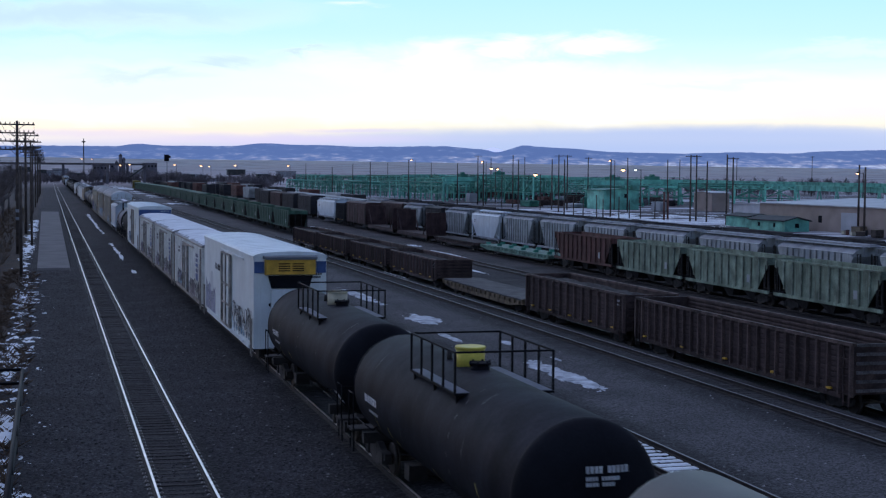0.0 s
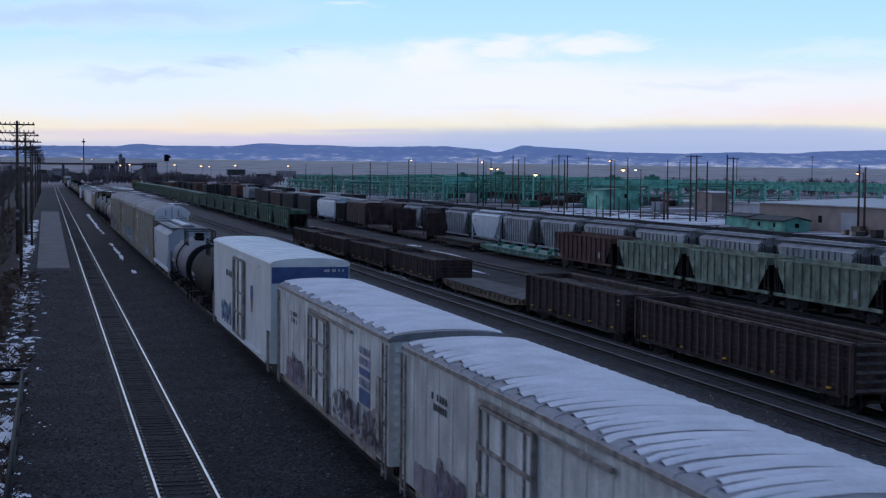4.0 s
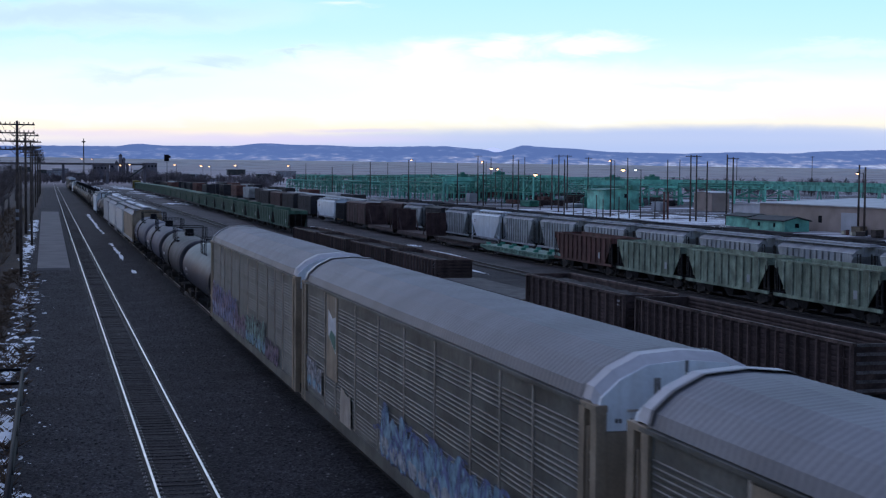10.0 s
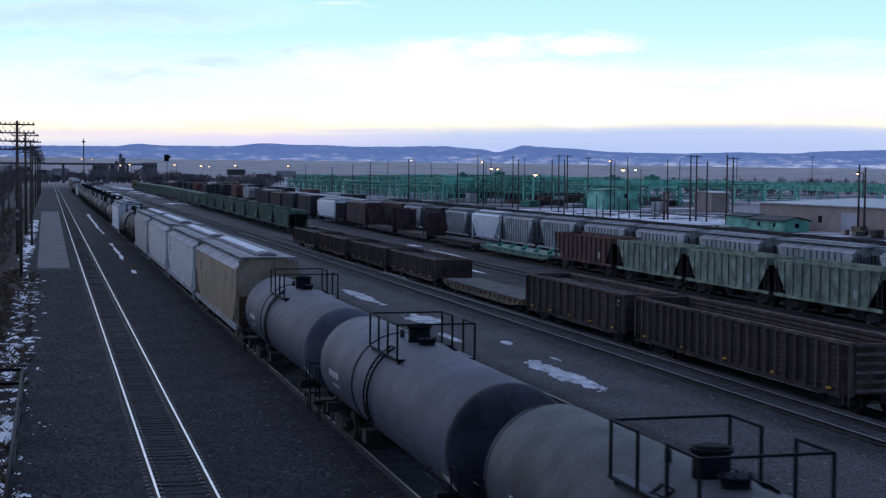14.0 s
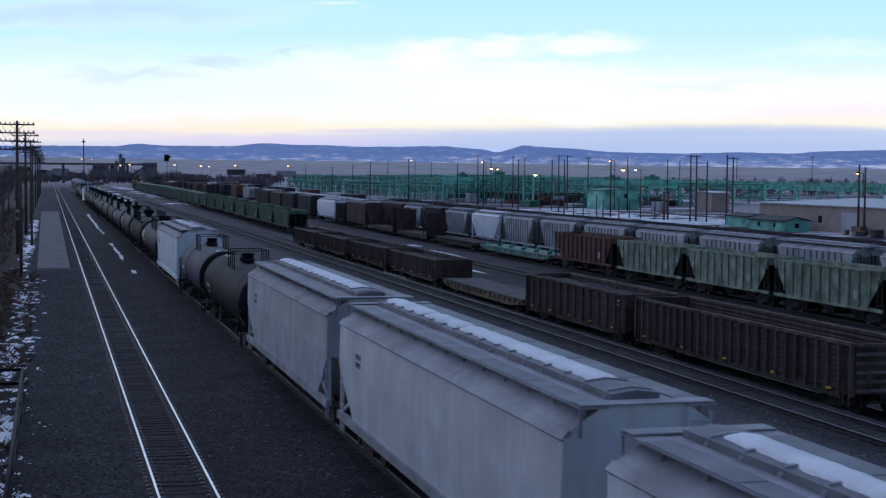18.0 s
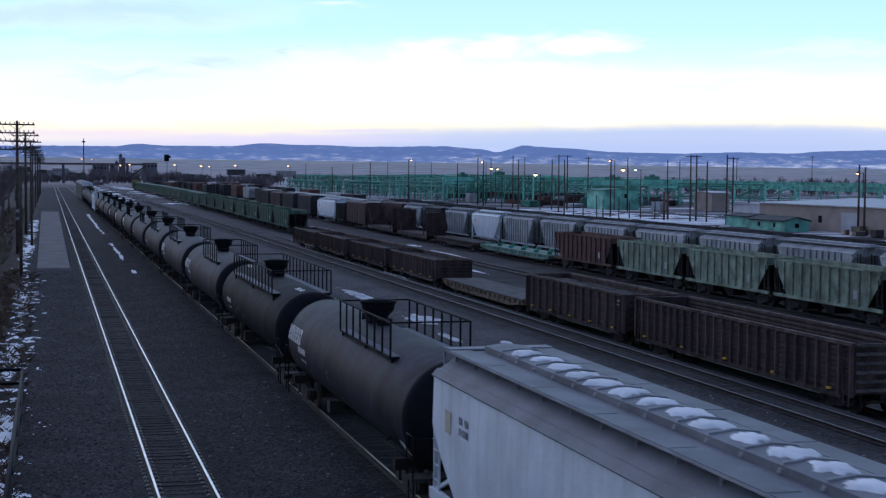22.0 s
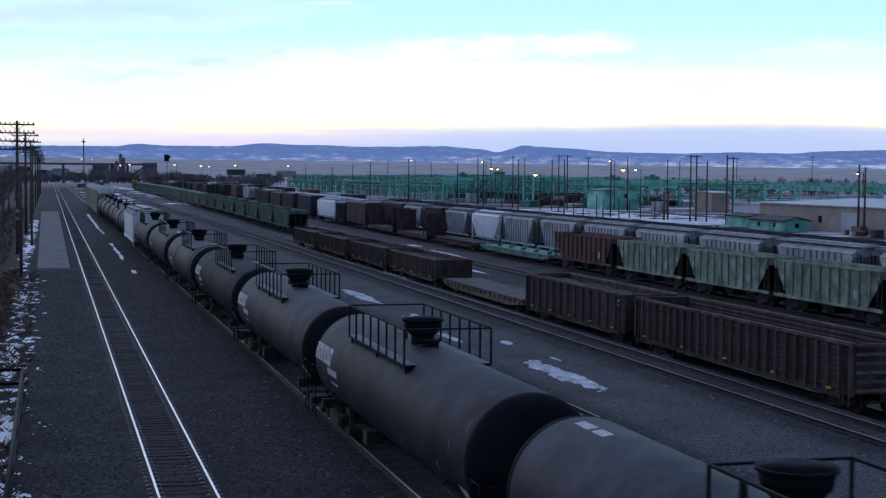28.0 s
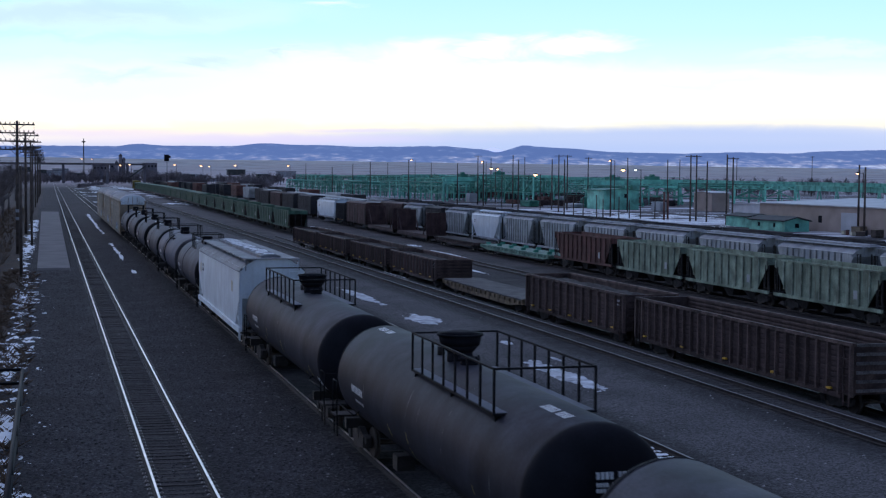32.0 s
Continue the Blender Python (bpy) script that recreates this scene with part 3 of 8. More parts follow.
def bogie_mesh():
    s = Shape()
    for x in (-1.0, 1.0):
        prof = [(-1.25, 0.62), (-1.25, 0.80), (-0.75, 0.84), (-0.35, 0.98), (0.35, 0.98), (0.75, 0.84), (1.25, 0.80), (1.25, 0.62), (0.8, 0.60), (0.4, 0.36), (-0.4, 0.36), (-0.8, 0.60)]
        s.loft([[(x - 0.09, y, z + 0.03) for y, z in prof], [(x + 0.09, y, z + 0.03) for y, z in prof]])
        for y in (-0.89, 0.89):
            s.box(x - 0.14, x + 0.14, y - 0.17, y + 0.17, 0.50, 0.84)
        for y in (-0.16, 0.0, 0.16):
            s.rod((x, y, 0.42), (x, y, 0.86), 0.065, 6)
    s.box(-1.1, 1.1, -0.2, 0.2, 0.62, 0.95)
    s.rod((0, 0, 0.9), (0, 0, 1.12), 0.3, 10)
    return s.mesh("bogie", UNDER)


def wheelset_mesh():
    s = Shape()
    for x in (-0.76, 0.76):
        s.rod((x - 0.06, 0, 0), (x + 0.06, 0, 0), 0.46, 20)
        s.rod((x - math.copysign(0.09, x), 0, 0), (x - math.copysign(0.05, x), 0, 0), 0.49, 20)
        s.rod((x + math.copysign(0.06, x), 0, 0), (x + math.copysign(0.12, x), 0, 0), 0.16, 10)
    s.rod((-0.95, 0, 0), (0.95, 0, 0), 0.085, 8)
    return s.mesh("wheelset", WHEEL)


def coupler_mesh():
    s = Shape()
    s.box(-0.13, 0.13, 0, 0.55, 0.86, 1.08)
    s.box(-0.2, 0.2, 0.5, 0.78, 0.80, 1.14)
    s.rod((0.42, 0.05, 0.98), (0.32, 0.5, 0.55), 0.03, 6)
    s.rod((0.32, 0.5, 0.55), (0.1, 0.75, 0.66), 0.03, 6)
    return s.mesh("coupler", UNDER)


def running_gear(car, half, inset=2.3, reach=0.75):
    """Two bogies with their wheelsets, and a coupler at each end."""
    for sy in (-1, 1):
        b = part("bogie", cached("bogie", bogie_mesh), None, car, "", pose(0, sy * (half - inset), 0))
        for dy in (-0.89, 0.89):
            part("wheelset", cached("wheelset", wheelset_mesh), None, b, "", pose(0, dy, 0.64))
        part("coupler", cached("coupler", coupler_mesh), None, car, "", pose(0, sy * (half - 0.1), 0, 0, 0, 0 if sy > 0 else 180))


def ladder_shape(x, y, z0, z1, across="y", width=0.42, rung=0.34, r=0.018, out=0.09):
    """Two stringers and rungs, flat against a side (across='y') or an end (across='x')."""
    s = Shape()
    w = width / 2
    ends = [(x, y - w), (x, y + w)] if across == "y" else [(x - w, y), (x + w, y)]
    for ex, ey in ends:
        s.bar((ex, ey, z0), (ex, ey, z1), 0.05)
    z = z0 + 0.15
    while z < z1:
        s.rod((*ends[0], z), (*ends[1], z), r, 5)
        z += rung
    return s


def marks(car, x, y0, z0, rows, h, material, seed, side=-1, name="lettering", fill=(0.5, 0.95)):
    """Unreadable writing on a side as plain bars: rows of (width in metres, number of characters)."""
    rn = random.Random(seed)
    s = Shape()
    z = z0
    for width, n in rows:
        cw = width / n
        for k in range(n):
            if rn.random() < 0.12:
                continue
            a = y0 + k * cw
            s.box(x - 0.004, x + 0.004, a, a + cw * (0.7 if h < 0.15 else 0.5), z, z + h)
        z -= h * 1.5
    return tagged(part(name, s, material, car), kind="stuff")


def end_marks(car, x0, y, z0, rows, h, material, seed, name="lettering"):
    rn = random.Random(seed)
    s = Shape()
    z = z0
    for width, n in rows:
        cw = width / n
        for k in range(n):
            if rn.random() < 0.1:
                continue
            s.box(x0 + k * cw, x0 + k * cw + cw * 0.7, y - 0.004, y + 0.004, z, z + h)
        z -= h * 1.5
    return tagged(part(name, s, material, car), kind="stuff")


PAINTS = [surface("spray_" + nm, c, 0.6, 0, 0.15, 3, 25, 0, 0) for nm, c in (("white", (0.42, 0.43, 0.45)), ("blue", (0.13, 0.16, 0.32)), ("pale_blue", (0.25, 0.40, 0.50)), ("black", (0.05, 0.05, 0.06)), ("plum", (0.20, 0.14, 0.20)), ("mauve", (0.30, 0.31, 0.43)), ("grey", (0.20, 0.20, 0.22)), ("sea_green", (0.20, 0.34, 0.30)))]

for paint in PAINTS:
    # sprayed thin and worn off in patches
    nodes, links = paint.node_tree.nodes, paint.node_tree.links
    worn = nodes.new("ShaderNodeTexNoise")
    worn.inputs["Scale"].default_value, worn.inputs["Detail"].default_value = 3.5, 6
    links.new(nodes.new("ShaderNodeTexCoord").outputs["Object"], worn.inputs["Vector"])
    cover = nodes.new("ShaderNodeMapRange")
    cover.inputs["From Min"].default_value, cover.inputs["From Max"].default_value = 0.36, 0.62
    cover.inputs["To Min"].default_value, cover.inputs["To Max"].default_value = 0.35, 1.0
    links.new(worn.outputs["Fac"], cover.inputs["Value"])
    links.new(cover.outputs[0], nodes["Principled BSDF"].inputs["Alpha"])


def graffiti(car, x, y0, y1, z0, z1, colors, seed, letter=0.85, tag=False):
    """Sprayed letters on the left side: fat rounded shapes with an outline, a fill, shading and inner lines."""
    rn = random.Random(seed)
    n = max(3, int((y1 - y0) / letter))
    w = (y1 - y0) / n
    line, fill, shade = (PAINTS[k] for k in colors)
    layers = [Shape() for _ in range(4)]

    def lump(s, cy, cz, ry, rz, depth, ph, lean):
        ring = []
        for k in range(18):
            a = 2 * math.pi * k / 18
            q = (abs(math.cos(a)) ** 3.4 + abs(math.sin(a)) ** 3.4) ** (-1 / 3.4)
            q *= 1 + 0.16 * noise.noise((2.1 * math.cos(a), 2.1 * math.sin(a), ph)) + 0.10 * math.sin(3 * a + ph)
            dy, dz = ry * q * math.cos(a), rz * q * math.sin(a)
            ring.append((x - depth, cy + dy + lean * dz, max(z0, cz + dz)))
        s.add([(x - depth, cy, cz)] + ring, [(0, (k + 1) % 18 + 1, k + 1) for k in range(18)])

    for k in range(n):
        cy = y0 + (k + 0.5) * w
        h = (z1 - z0) * rn.uniform(0.78, 1.0)
        cz, ph, lean = z0 + h / 2, rn.uniform(0, 50), rn.uniform(-0.12, 0.12)
        lift = 0.0006 * (k % 3)
        if tag:
            lump(layers[2], cy, cz - h * 0.3, w * 0.3, h * 0.1, 0.012 + lift, ph + 3, lean)
        else:
            lump(layers[0], cy, cz, w * 0.55, h * 0.49, 0.005 + lift, ph, lean)
            lump(layers[1], cy, cz + 0.02, w * 0.50, h * 0.46, 0.009 + lift, ph, lean)
            lump(layers[2], cy + rn.uniform(-0.1, 0.1) * w, cz - h * 0.24, w * 0.40, h * 0.16, 0.012 + lift, ph + 3, lean)
        xx = x - 0.015 - lift
        for _ in range(6 if tag else 3):
            # a curved stroke of the can
            ly, lz = cy + rn.uniform(-0.3, 0.3) * w, z0 + rn.uniform(0.15, 0.6) * h
            ang, turn, wd = rn.uniform(0.4, 2.7), rn.uniform(-0.55, 0.55), rn.uniform(0.045, 0.085)
            left, right = [], []
            for q in range(9):
                lz = min(z0 + h, max(z0 + wd, lz))
                left.append((xx, ly - math.sin(ang) * wd, lz + math.cos(ang) * wd))
                right.append((xx, ly + math.sin(ang) * wd, lz - math.cos(ang) * wd))
                ly += math.cos(ang) * h * 0.11
                lz += math.sin(ang) * h * 0.13
                ang += turn * (1 if q < 5 else -1.1)
            layers[3].loft([left, right], closed=False)
    for s, name, m in zip(layers, ("graffiti_outline", "graffiti_fill", "graffiti_shading", "graffiti_line"), (line, fill, shade, line)):
        if s.v:
            tagged(part(name, s, m, car), kind="stuff")


def painted_over(car, x, y0, y1, z0, z1, material, seed):
    """A patch of rolled-on or sprayed paint with a ragged upper edge."""
    s = Shape()
    n = max(4, int((y1 - y0) / 0.12))
    top = [(x, y0 + (y1 - y0) * k / n, z0 + (z1 - z0) * (0.8 + 0.10 * noise.noise((k * 0.4, seed, 0)) + 0.25 * noise.noise((k * 0.09, seed, 7))) * (0.6 if k in (0, n) else 1)) for k in range(n + 1)]
    s.loft([[(x, p[1], z0) for p in top], top], closed=False)
    part("painted_patch", s, material, car)


def tank_shell(length, radius, zc, head=0.62, n=40, y0=None, y1=None):
    """A cylinder with dished heads along y."""
    prof = [(-length / 2, 0.0)]
    for k in range(1, 8):
        a = k / 7 * math.pi / 2
        prof.append((-length / 2 + head * (1 - math.cos(a)), radius * math.sin(a) ** 0.75))
    prof += [(y, r) for y, r in [(-length / 4, radius), (0, radius), (length / 4, radius)]]
    prof += [(-y, r) for y, r in reversed(prof[:8])]
    s = Shape()
    rings = [[(max(r, 0.002) * math.sin(2 * math.pi * i / n), y, zc + max(r, 0.002) * math.cos(2 * math.pi * i / n)) for i in range(n)] for y, r in prof]
    return s.loft(rings, smooth=True)


def tank_car(label, length, shell, heads=None, radius=1.5, zc=2.42, plat=(-1.7, 1.7, 2.2), cup=None, cup_kind="pot", cup_y=0.0, bands=(), group="moving train", dash=True, logo=False, snow=False, seed=1, ladder=False, scuffs=0):
    """A frameless tank car: shell, black heads, platform with railings round the fittings, ladders, end platforms."""
    rn = random.Random(seed)
    car = thing("tank_car", label, "tank car", group)
    half = length / 2
    tl = length - 1.3
    part("shell", tank_shell(tl, radius, zc), shell, car)
    if heads:
        for sy in (-1, 1):
            s = Shape()
            rings = []
            for k in range(8):
                a = k / 7 * math.pi / 2
                y = -tl / 2 - 0.012 + 0.62 * (1 - math.cos(a))
                r = (radius + 0.006) * math.sin(a) ** 0.75
                rings.append((y, r))
            rings.append((-tl / 2 + 0.70, radius + 0.006))
            s.loft([[(max(r, 0.003) * math.sin(2 * math.pi * i / 40), sy * -y, zc + max(r, 0.003) * math.cos(2 * math.pi * i / 40)) for i in range(40)][::sy] for y, r in rings], caps=True, smooth=True)
            part("head", s, heads, car, "black painted tank head")
    for by in bands:
        s = Shape()
        s.loft([[((radius + e) * math.sin(2 * math.pi * i / 40), by + d, zc + (radius + e) * math.cos(2 * math.pi * i / 40)) for i in range(40)] for d, e in ((-0.07, -0.01), (-0.07, 0.02), (0.07, 0.02), (0.07, -0.01))], caps=False)
        part("band", s, BLACKER, car)
    # pale drips and worn ring seams on the shell
    for k in range(scuffs):
        s = Shape()
        y, w = rn.uniform(-tl * 0.46, tl * 0.46), rn.uniform(0.012, 0.035)
        q0 = rn.uniform(-0.5, 0.9)
        q1 = q0 + rn.uniform(0.15, 0.5)
        if k % 4 == 3:
            q0, q1, y = -0.9, 1.4, -tl * 0.42 + tl * 0.84 * rn.choice((0.1, 0.3, 0.5, 0.7, 0.9))
        rr = radius + 0.005
        arc = [q0 + (q1 - q0) * i / 8 for i in range(9)]
        s.loft([[(-rr * math.cos(q), y - w * (1 - abs(i - 4) / 5), zc + rr * math.sin(q)) for i, q in enumerate(arc)], [(-rr * math.cos(q), y + w * (1 - abs(i - 4) / 5), zc + rr * math.sin(q)) for i, q in enumerate(arc)]], closed=False)
        part("scuff", s, SCUFF, car)
    # stub sills, end platforms and bolsters
    for sy in (-1, 1):
        s = Shape()
        s.box(-0.18, 0.18, min(sy * (half - 3.6), sy * (half - 0.15)), max(sy * (half - 3.6), sy * (half - 0.15)), 0.82, 1.12)
        part("stub_sill", s, UNDER, car)
        s = Shape()
        s.box(-1.5, 1.5, min(sy * (half - 0.25), sy * (half - 1.0)), max(sy * (half - 0.25), sy * (half - 1.0)), 1.06, 1.12)
        s.box(-1.45, 1.45, sy * (half - 2.3) - 0.12, sy * (half - 2.3) + 0.12, 0.95, 1.25)
        part("end_platform", s, UNDER, car)
        for x in (-1.45, 1.45):
            s = Shape()
            s.rod((x, sy * (half - 0.3), 1.1), (x, sy * (half - 0.3), 2.15), 0.022, 5)
            s.rod((x, sy * (half - 0.95), 1.1), (x, sy * (half - 0.95), 2.15), 0.022, 5)
            s.rod((x, sy * (half - 0.3), 2.15), (x, sy * (half - 0.95), 2.15), 0.022, 5)
            if x > 0:
                s.rod((-1.45, sy * (half - 0.3), 2.1), (1.45, sy * (half - 0.3), 2.1), 0.022, 5)
            part("handrail", s, RAILING, car)
        s = Shape()
        prof = [(-1.0, 1.2), (1.0, 1.2), (1.28, zc - 0.75), (0.9, zc - 1.22), (0, zc - 1.46), (-0.9, zc - 1.22), (-1.28, zc - 0.75)]
        s.loft([[(x, sy * (half - 2.3) - 0.28, z) for x, z in prof], [(x, sy * (half - 2.3) + 0.28, z) for x, z in prof]])
        part("saddle", s, UNDER, car)
    # side pipes, brake gear, bottom outlet
    part("brake_pipe", Shape().rod((-0.55, -half + 1.0, 0.98), (-0.55, half - 1.0, 0.98), 0.03, 6), UNDER, car)
    for sy in (-1, 1):
        part("grab_iron", Shape().rod((-1.42, sy * (half - 3.4), 1.5), (-1.42, sy * (half - 1.2), 1.5), 0.02, 5).rod((-1.42, sy * (half - 3.4), 1.5), (-1.25, sy * (half - 3.4), zc - 0.8), 0.02, 5), RAILING, car)
        st_ = Shape()
        for dy in (0.35, 0.85):
            st_.bar((-1.42, sy * (half - dy), 1.1), (-1.42, sy * (half - dy), 0.42), 0.04)
        for z in (0.45, 0.78):
            st_.bar((-1.42, sy * (half - 0.35), z), (-1.42, sy * (half - 0.85), z), 0.04)
        part("step", st_, RAILING, car)
    s = Shape()
    s.rod((0, 0, 0.66), (0, 0, 1.1), 0.2, 10)
    part("bottom_outlet", s, UNDER, car)
    s = Shape()
    s.rod((-0.4, half * 0.3, 0.9), (-0.4, half * 0.3 + 1.0, 0.9), 0.18, 10)
    part("air_reservoir", s, UNDER, car)
    part("brake_valve", Shape().box(-1.2, -0.7, half * 0.22, half * 0.22 + 0.5, 0.75, 1.15), UNDER, car)
    # fittings: pot, lid, manway
    top = zc + radius
    s = Shape()
    pot = BLACKER if cup is None else cup
    if cup_kind == "pot":
        s.rod((0, cup_y, top - 0.12), (0, cup_y, top + 0.38), 0.31, 20)
        s.rod((0, cup_y, top + 0.38), (0, cup_y, top + 0.45), 0.35, 20)
        s.rod((0, cup_y, top + 0.45), (0, cup_y, top + 0.49), 0.31, 20, 0.2)
    elif cup_kind == "flared":
        s.rod((0, cup_y, top - 0.15), (0, cup_y, top + 0.20), 0.33, 20)
        s.rod((0, cup_y, top + 0.20), (0, cup_y, top + 0.38), 0.33, 20, 0.50)
        s.rod((0, cup_y, top + 0.38), (0, cup_y, top + 0.62), 0.50, 20, 0.55)
        s.rod((0, cup_y, top + 0.62), (0, cup_y, top + 0.68), 0.59, 20)
        s.rod((0, cup_y, top + 0.68), (0, cup_y, top + 0.74), 0.56, 20, 0.2)
    else:
        s.rod((0, cup_y, top - 0.12), (0, cup_y, top + 0.40), 0.36, 20)
        s.rod((0, cup_y, top + 0.40), (0, cup_y, top + 0.46), 0.39, 20, 0.37)
    part("fittings_housing", s, pot, car)
    s = Shape()
    s.rod((0, cup_y - 0.85, top - 0.1), (0, cup_y - 0.85, top + 0.12), 0.23, 16)
    s.rod((0, cup_y - 0.85, top + 0.12), (0, cup_y - 0.85, top + 0.17), 0.27, 16)
    for k in range(6):
        a = k * math.pi / 3
        s.rod((0.24 * math.cos(a), cup_y - 0.85 + 0.24 * math.sin(a), top + 0.08), (0.24 * math.cos(a), cup_y - 0.85 + 0.24 * math.sin(a), top + 0.21), 0.025, 5)
    part("manway", s, BLACKER, car)
    s = Shape()
    s.rod((0.25, cup_y + 0.95, top - 0.1), (0.25, cup_y + 0.95, top + 0.26), 0.1, 10)
    part("valve", s, UNDER, car)
    s = Shape()
    s.rod((-0.2, cup_y + 1.2, top - 0.1), (-0.2, cup_y + 1.2, top + 0.2), 0.07, 8)
    part("valve", s, UNDER, car)
    # platform: two walkways beside the fittings, railings round them
    a, b, pw = plat
    pz = top - 0.32
    for sx in (-1, 1):
        s = Shape()
        s.box(min(sx * (pw / 2 - 0.42), sx * pw / 2), max(sx * (pw / 2 - 0.42), sx * pw / 2), a, b, pz, pz + 0.05)
        for y in (a + 0.15, (a + b) / 2, b - 0.15):
            s.bar((sx * (pw / 2 - 0.1), y, pz), (sx * (pw / 2 - 0.1), y, pz - 0.32), 0.07)
            s.bar((sx * (pw / 2 - 0.1), y, pz), (sx * (pw / 2 - 0.45), y, pz - 0.22), 0.06)
        part("walkway", s, RAILING, car)
        # the grating's sky reflection is put into a pale colour
        deck = Shape().box(min(sx * (pw / 2 - 0.40), sx * (pw / 2 - 0.04)), max(sx * (pw / 2 - 0.40), sx * (pw / 2 - 0.04)), a + 0.03, b - 0.03, pz + 0.052, pz + 0.062)
        part("grating", deck, GREYTANK, car, "walkway grating painted pale as if reflecting sky")
        s = Shape()
        x = sx * (pw / 2 - 0.02)
        n = max(3, int((b - a) / 0.95))
        ys = [a + 0.06 + (b - a - 0.12) * k / n for k in range(n + 1)]
        hgt = pz + 0.98
        gap = n // 2 if ladder else n + 9
        spans = [(ys[0], ys[-1])] if gap > n else [(ys[0], ys[gap]), (ys[gap + 1], ys[-1])]
        for u, w in spans:
            part("top_rail", Shape().bar((x, u, hgt), (x, w, hgt), 0.045), RAILING, car)
        pieces("rail_post", Shape().bar((x, 0, pz), (x, 0, hgt), 0.05), RAILING, car, [(0, y, 0) for y in ys])
        if ladder:
            ym = ys[gap] + (ys[gap + 1] - ys[gap]) / 2
            s = Shape()
            arc = [(sx * (radius + 0.09) * math.cos(q), zc + (radius + 0.09) * math.sin(q)) for q in [-0.5 + 1.55 * i / 12 for i in range(13)]]
            for dy in (-0.21, 0.21):
                for (xa, za), (xb, zb) in zip(arc, arc[1:]):
                    s.bar((xa, ym + dy, za), (xb, ym + dy, zb), 0.05)
            for xa, za in arc:
                s.rod((xa, ym - 0.21, za), (xa, ym + 0.21, za), 0.018, 5)
            part("ladder", s, RAILING, car)
    for y in (a + 0.06, b - 0.06):
        s = Shape()
        s.bar((-pw / 2 + 0.02, y, pz + 0.98), (pw / 2 - 0.02, y, pz + 0.98), 0.045)
        part("cross_rail", s, RAILING, car)
    # stencilled data, on the left side, the front head and the top
    if dash:
        for k in range(5):
            s = Shape()
            w = rn.uniform(0.045, 0.075)
            y = rn.uniform(-tl * 0.42, tl * 0.42)
            a = rn.uniform(0.05, 0.6)
            h = rn.uniform(0.14, 0.32)
            for j in range(2):
                a0, a1 = a + h * j * 0.5, a + h * (j + 1) * 0.5
                rr = radius + 0.004
                s.add([(-rr * math.cos(a0) , y, zc - rr * math.sin(a0)), (-rr * math.cos(a0), y + w, zc - rr * math.sin(a0)), (-rr * math.cos(a1), y + w, zc - rr * math.sin(a1)), (-rr * math.cos(a1), y, zc - rr * math.sin(a1))], [(0, 1, 2, 3)])
            part("stencil", s, DULLYELLOW, car)

        def patch(y0, y1, a0, a1, cols, mat, name):
            s = Shape()
            rr = radius + 0.005
            cw = (y1 - y0) / cols
            for k in range(cols):
                for j in range(2):
                    b0, b1 = a0 + (a1 - a0) * j / 2, a0 + (a1 - a0) * (j + 1) / 2
                    ya, yb = y0 + k * cw, y0 + k * cw + cw * (0.84 if cols == 6 else 0.72)
                    s.add([(-rr * math.cos(b0), ya, zc + rr * math.sin(b0)), (-rr * math.cos(b0), yb, zc + rr * math.sin(b0)), (-rr * math.cos(b1), yb, zc + rr * math.sin(b1)), (-rr * math.cos(b1), ya, zc + rr * math.sin(b1))], [(3, 2, 1, 0)])
            tagged(part(name, s, mat, car), kind="stuff")
        patch(tl * 0.28, tl * 0.28 + 1.5, -0.12, 0.02, 7, LETTER, "lettering")
        patch(tl * 0.28, tl * 0.28 + 1.1, -0.3, -0.24, 9, LETTER, "lettering")
        patch(-tl * 0.45, -tl * 0.45 + 0.8, -0.75, -0.45, 1, LETTER, "data_panel")
        if logo:
            rr = radius + 0.006
            y1 = tl * 0.47
            for k in range(6):
                s = Shape()
                ya = y1 - 0.44 * k - 0.38
                for u0, u1, v0, v1 in ((0.0, 0.13, 0.0, 1.0), (0.22, 0.33, 0.0, 1.0), (0.13, 0.22, 0.0, 0.28), (0.13, 0.22, 0.72, 1.0))[: 4 if k % 2 else 3]:
                    b0, b1 = 0.06 + 0.36 * v0, 0.06 + 0.36 * v1
                    for q in range(3):
                        g0, g1 = b0 + (b1 - b0) * q / 3, b0 + (b1 - b0) * (q + 1) / 3
                        s.add([(-rr * math.cos(g), yy, zc + rr * math.sin(g)) for yy, g in ((ya + u0, g0), (ya + u0, g1), (ya + u1, g1), (ya + u1, g0))], [(0, 1, 2, 3)])
                part("painted_logo", s, LETTER, car, "bold white block of the logo")
        # data on the dished head, each mark lying on the curve
        s = Shape()
        for w, cnt, zz, hh in ((0.9, 10, 0.52, 0.13), (0.7, 11, 0.38, 0.07), (0.6, 9, 0.27, 0.07)):
            for k in range(cnt):
                if k == 4 or (zz < 0.5 and rn.random() < 0.15):
                    continue
                x = -0.2 + k * w / cnt
                rr = math.hypot(x + 0.05, zz + hh / 2) / (radius + 0.006)
                cy = -tl / 2 - 0.012 + 0.62 * (1 - math.cos(math.asin(min(1.0, rr ** (1 / 0.75)))))
                s.box(x, x + w / cnt * 0.66, cy - 0.03, cy + 0.06, zc + zz, zc + zz + hh)
        tagged(part("lettering", s, LETTER, car), kind="stuff")
    if snow:
        # car data stencilled along the crown
        s = Shape()
        for base in (-tl * 0.43, tl * 0.36):
            for k in range(10):
                if k == 4:
                    continue
                y0 = base + k * 0.15
                rr = radius + 0.008
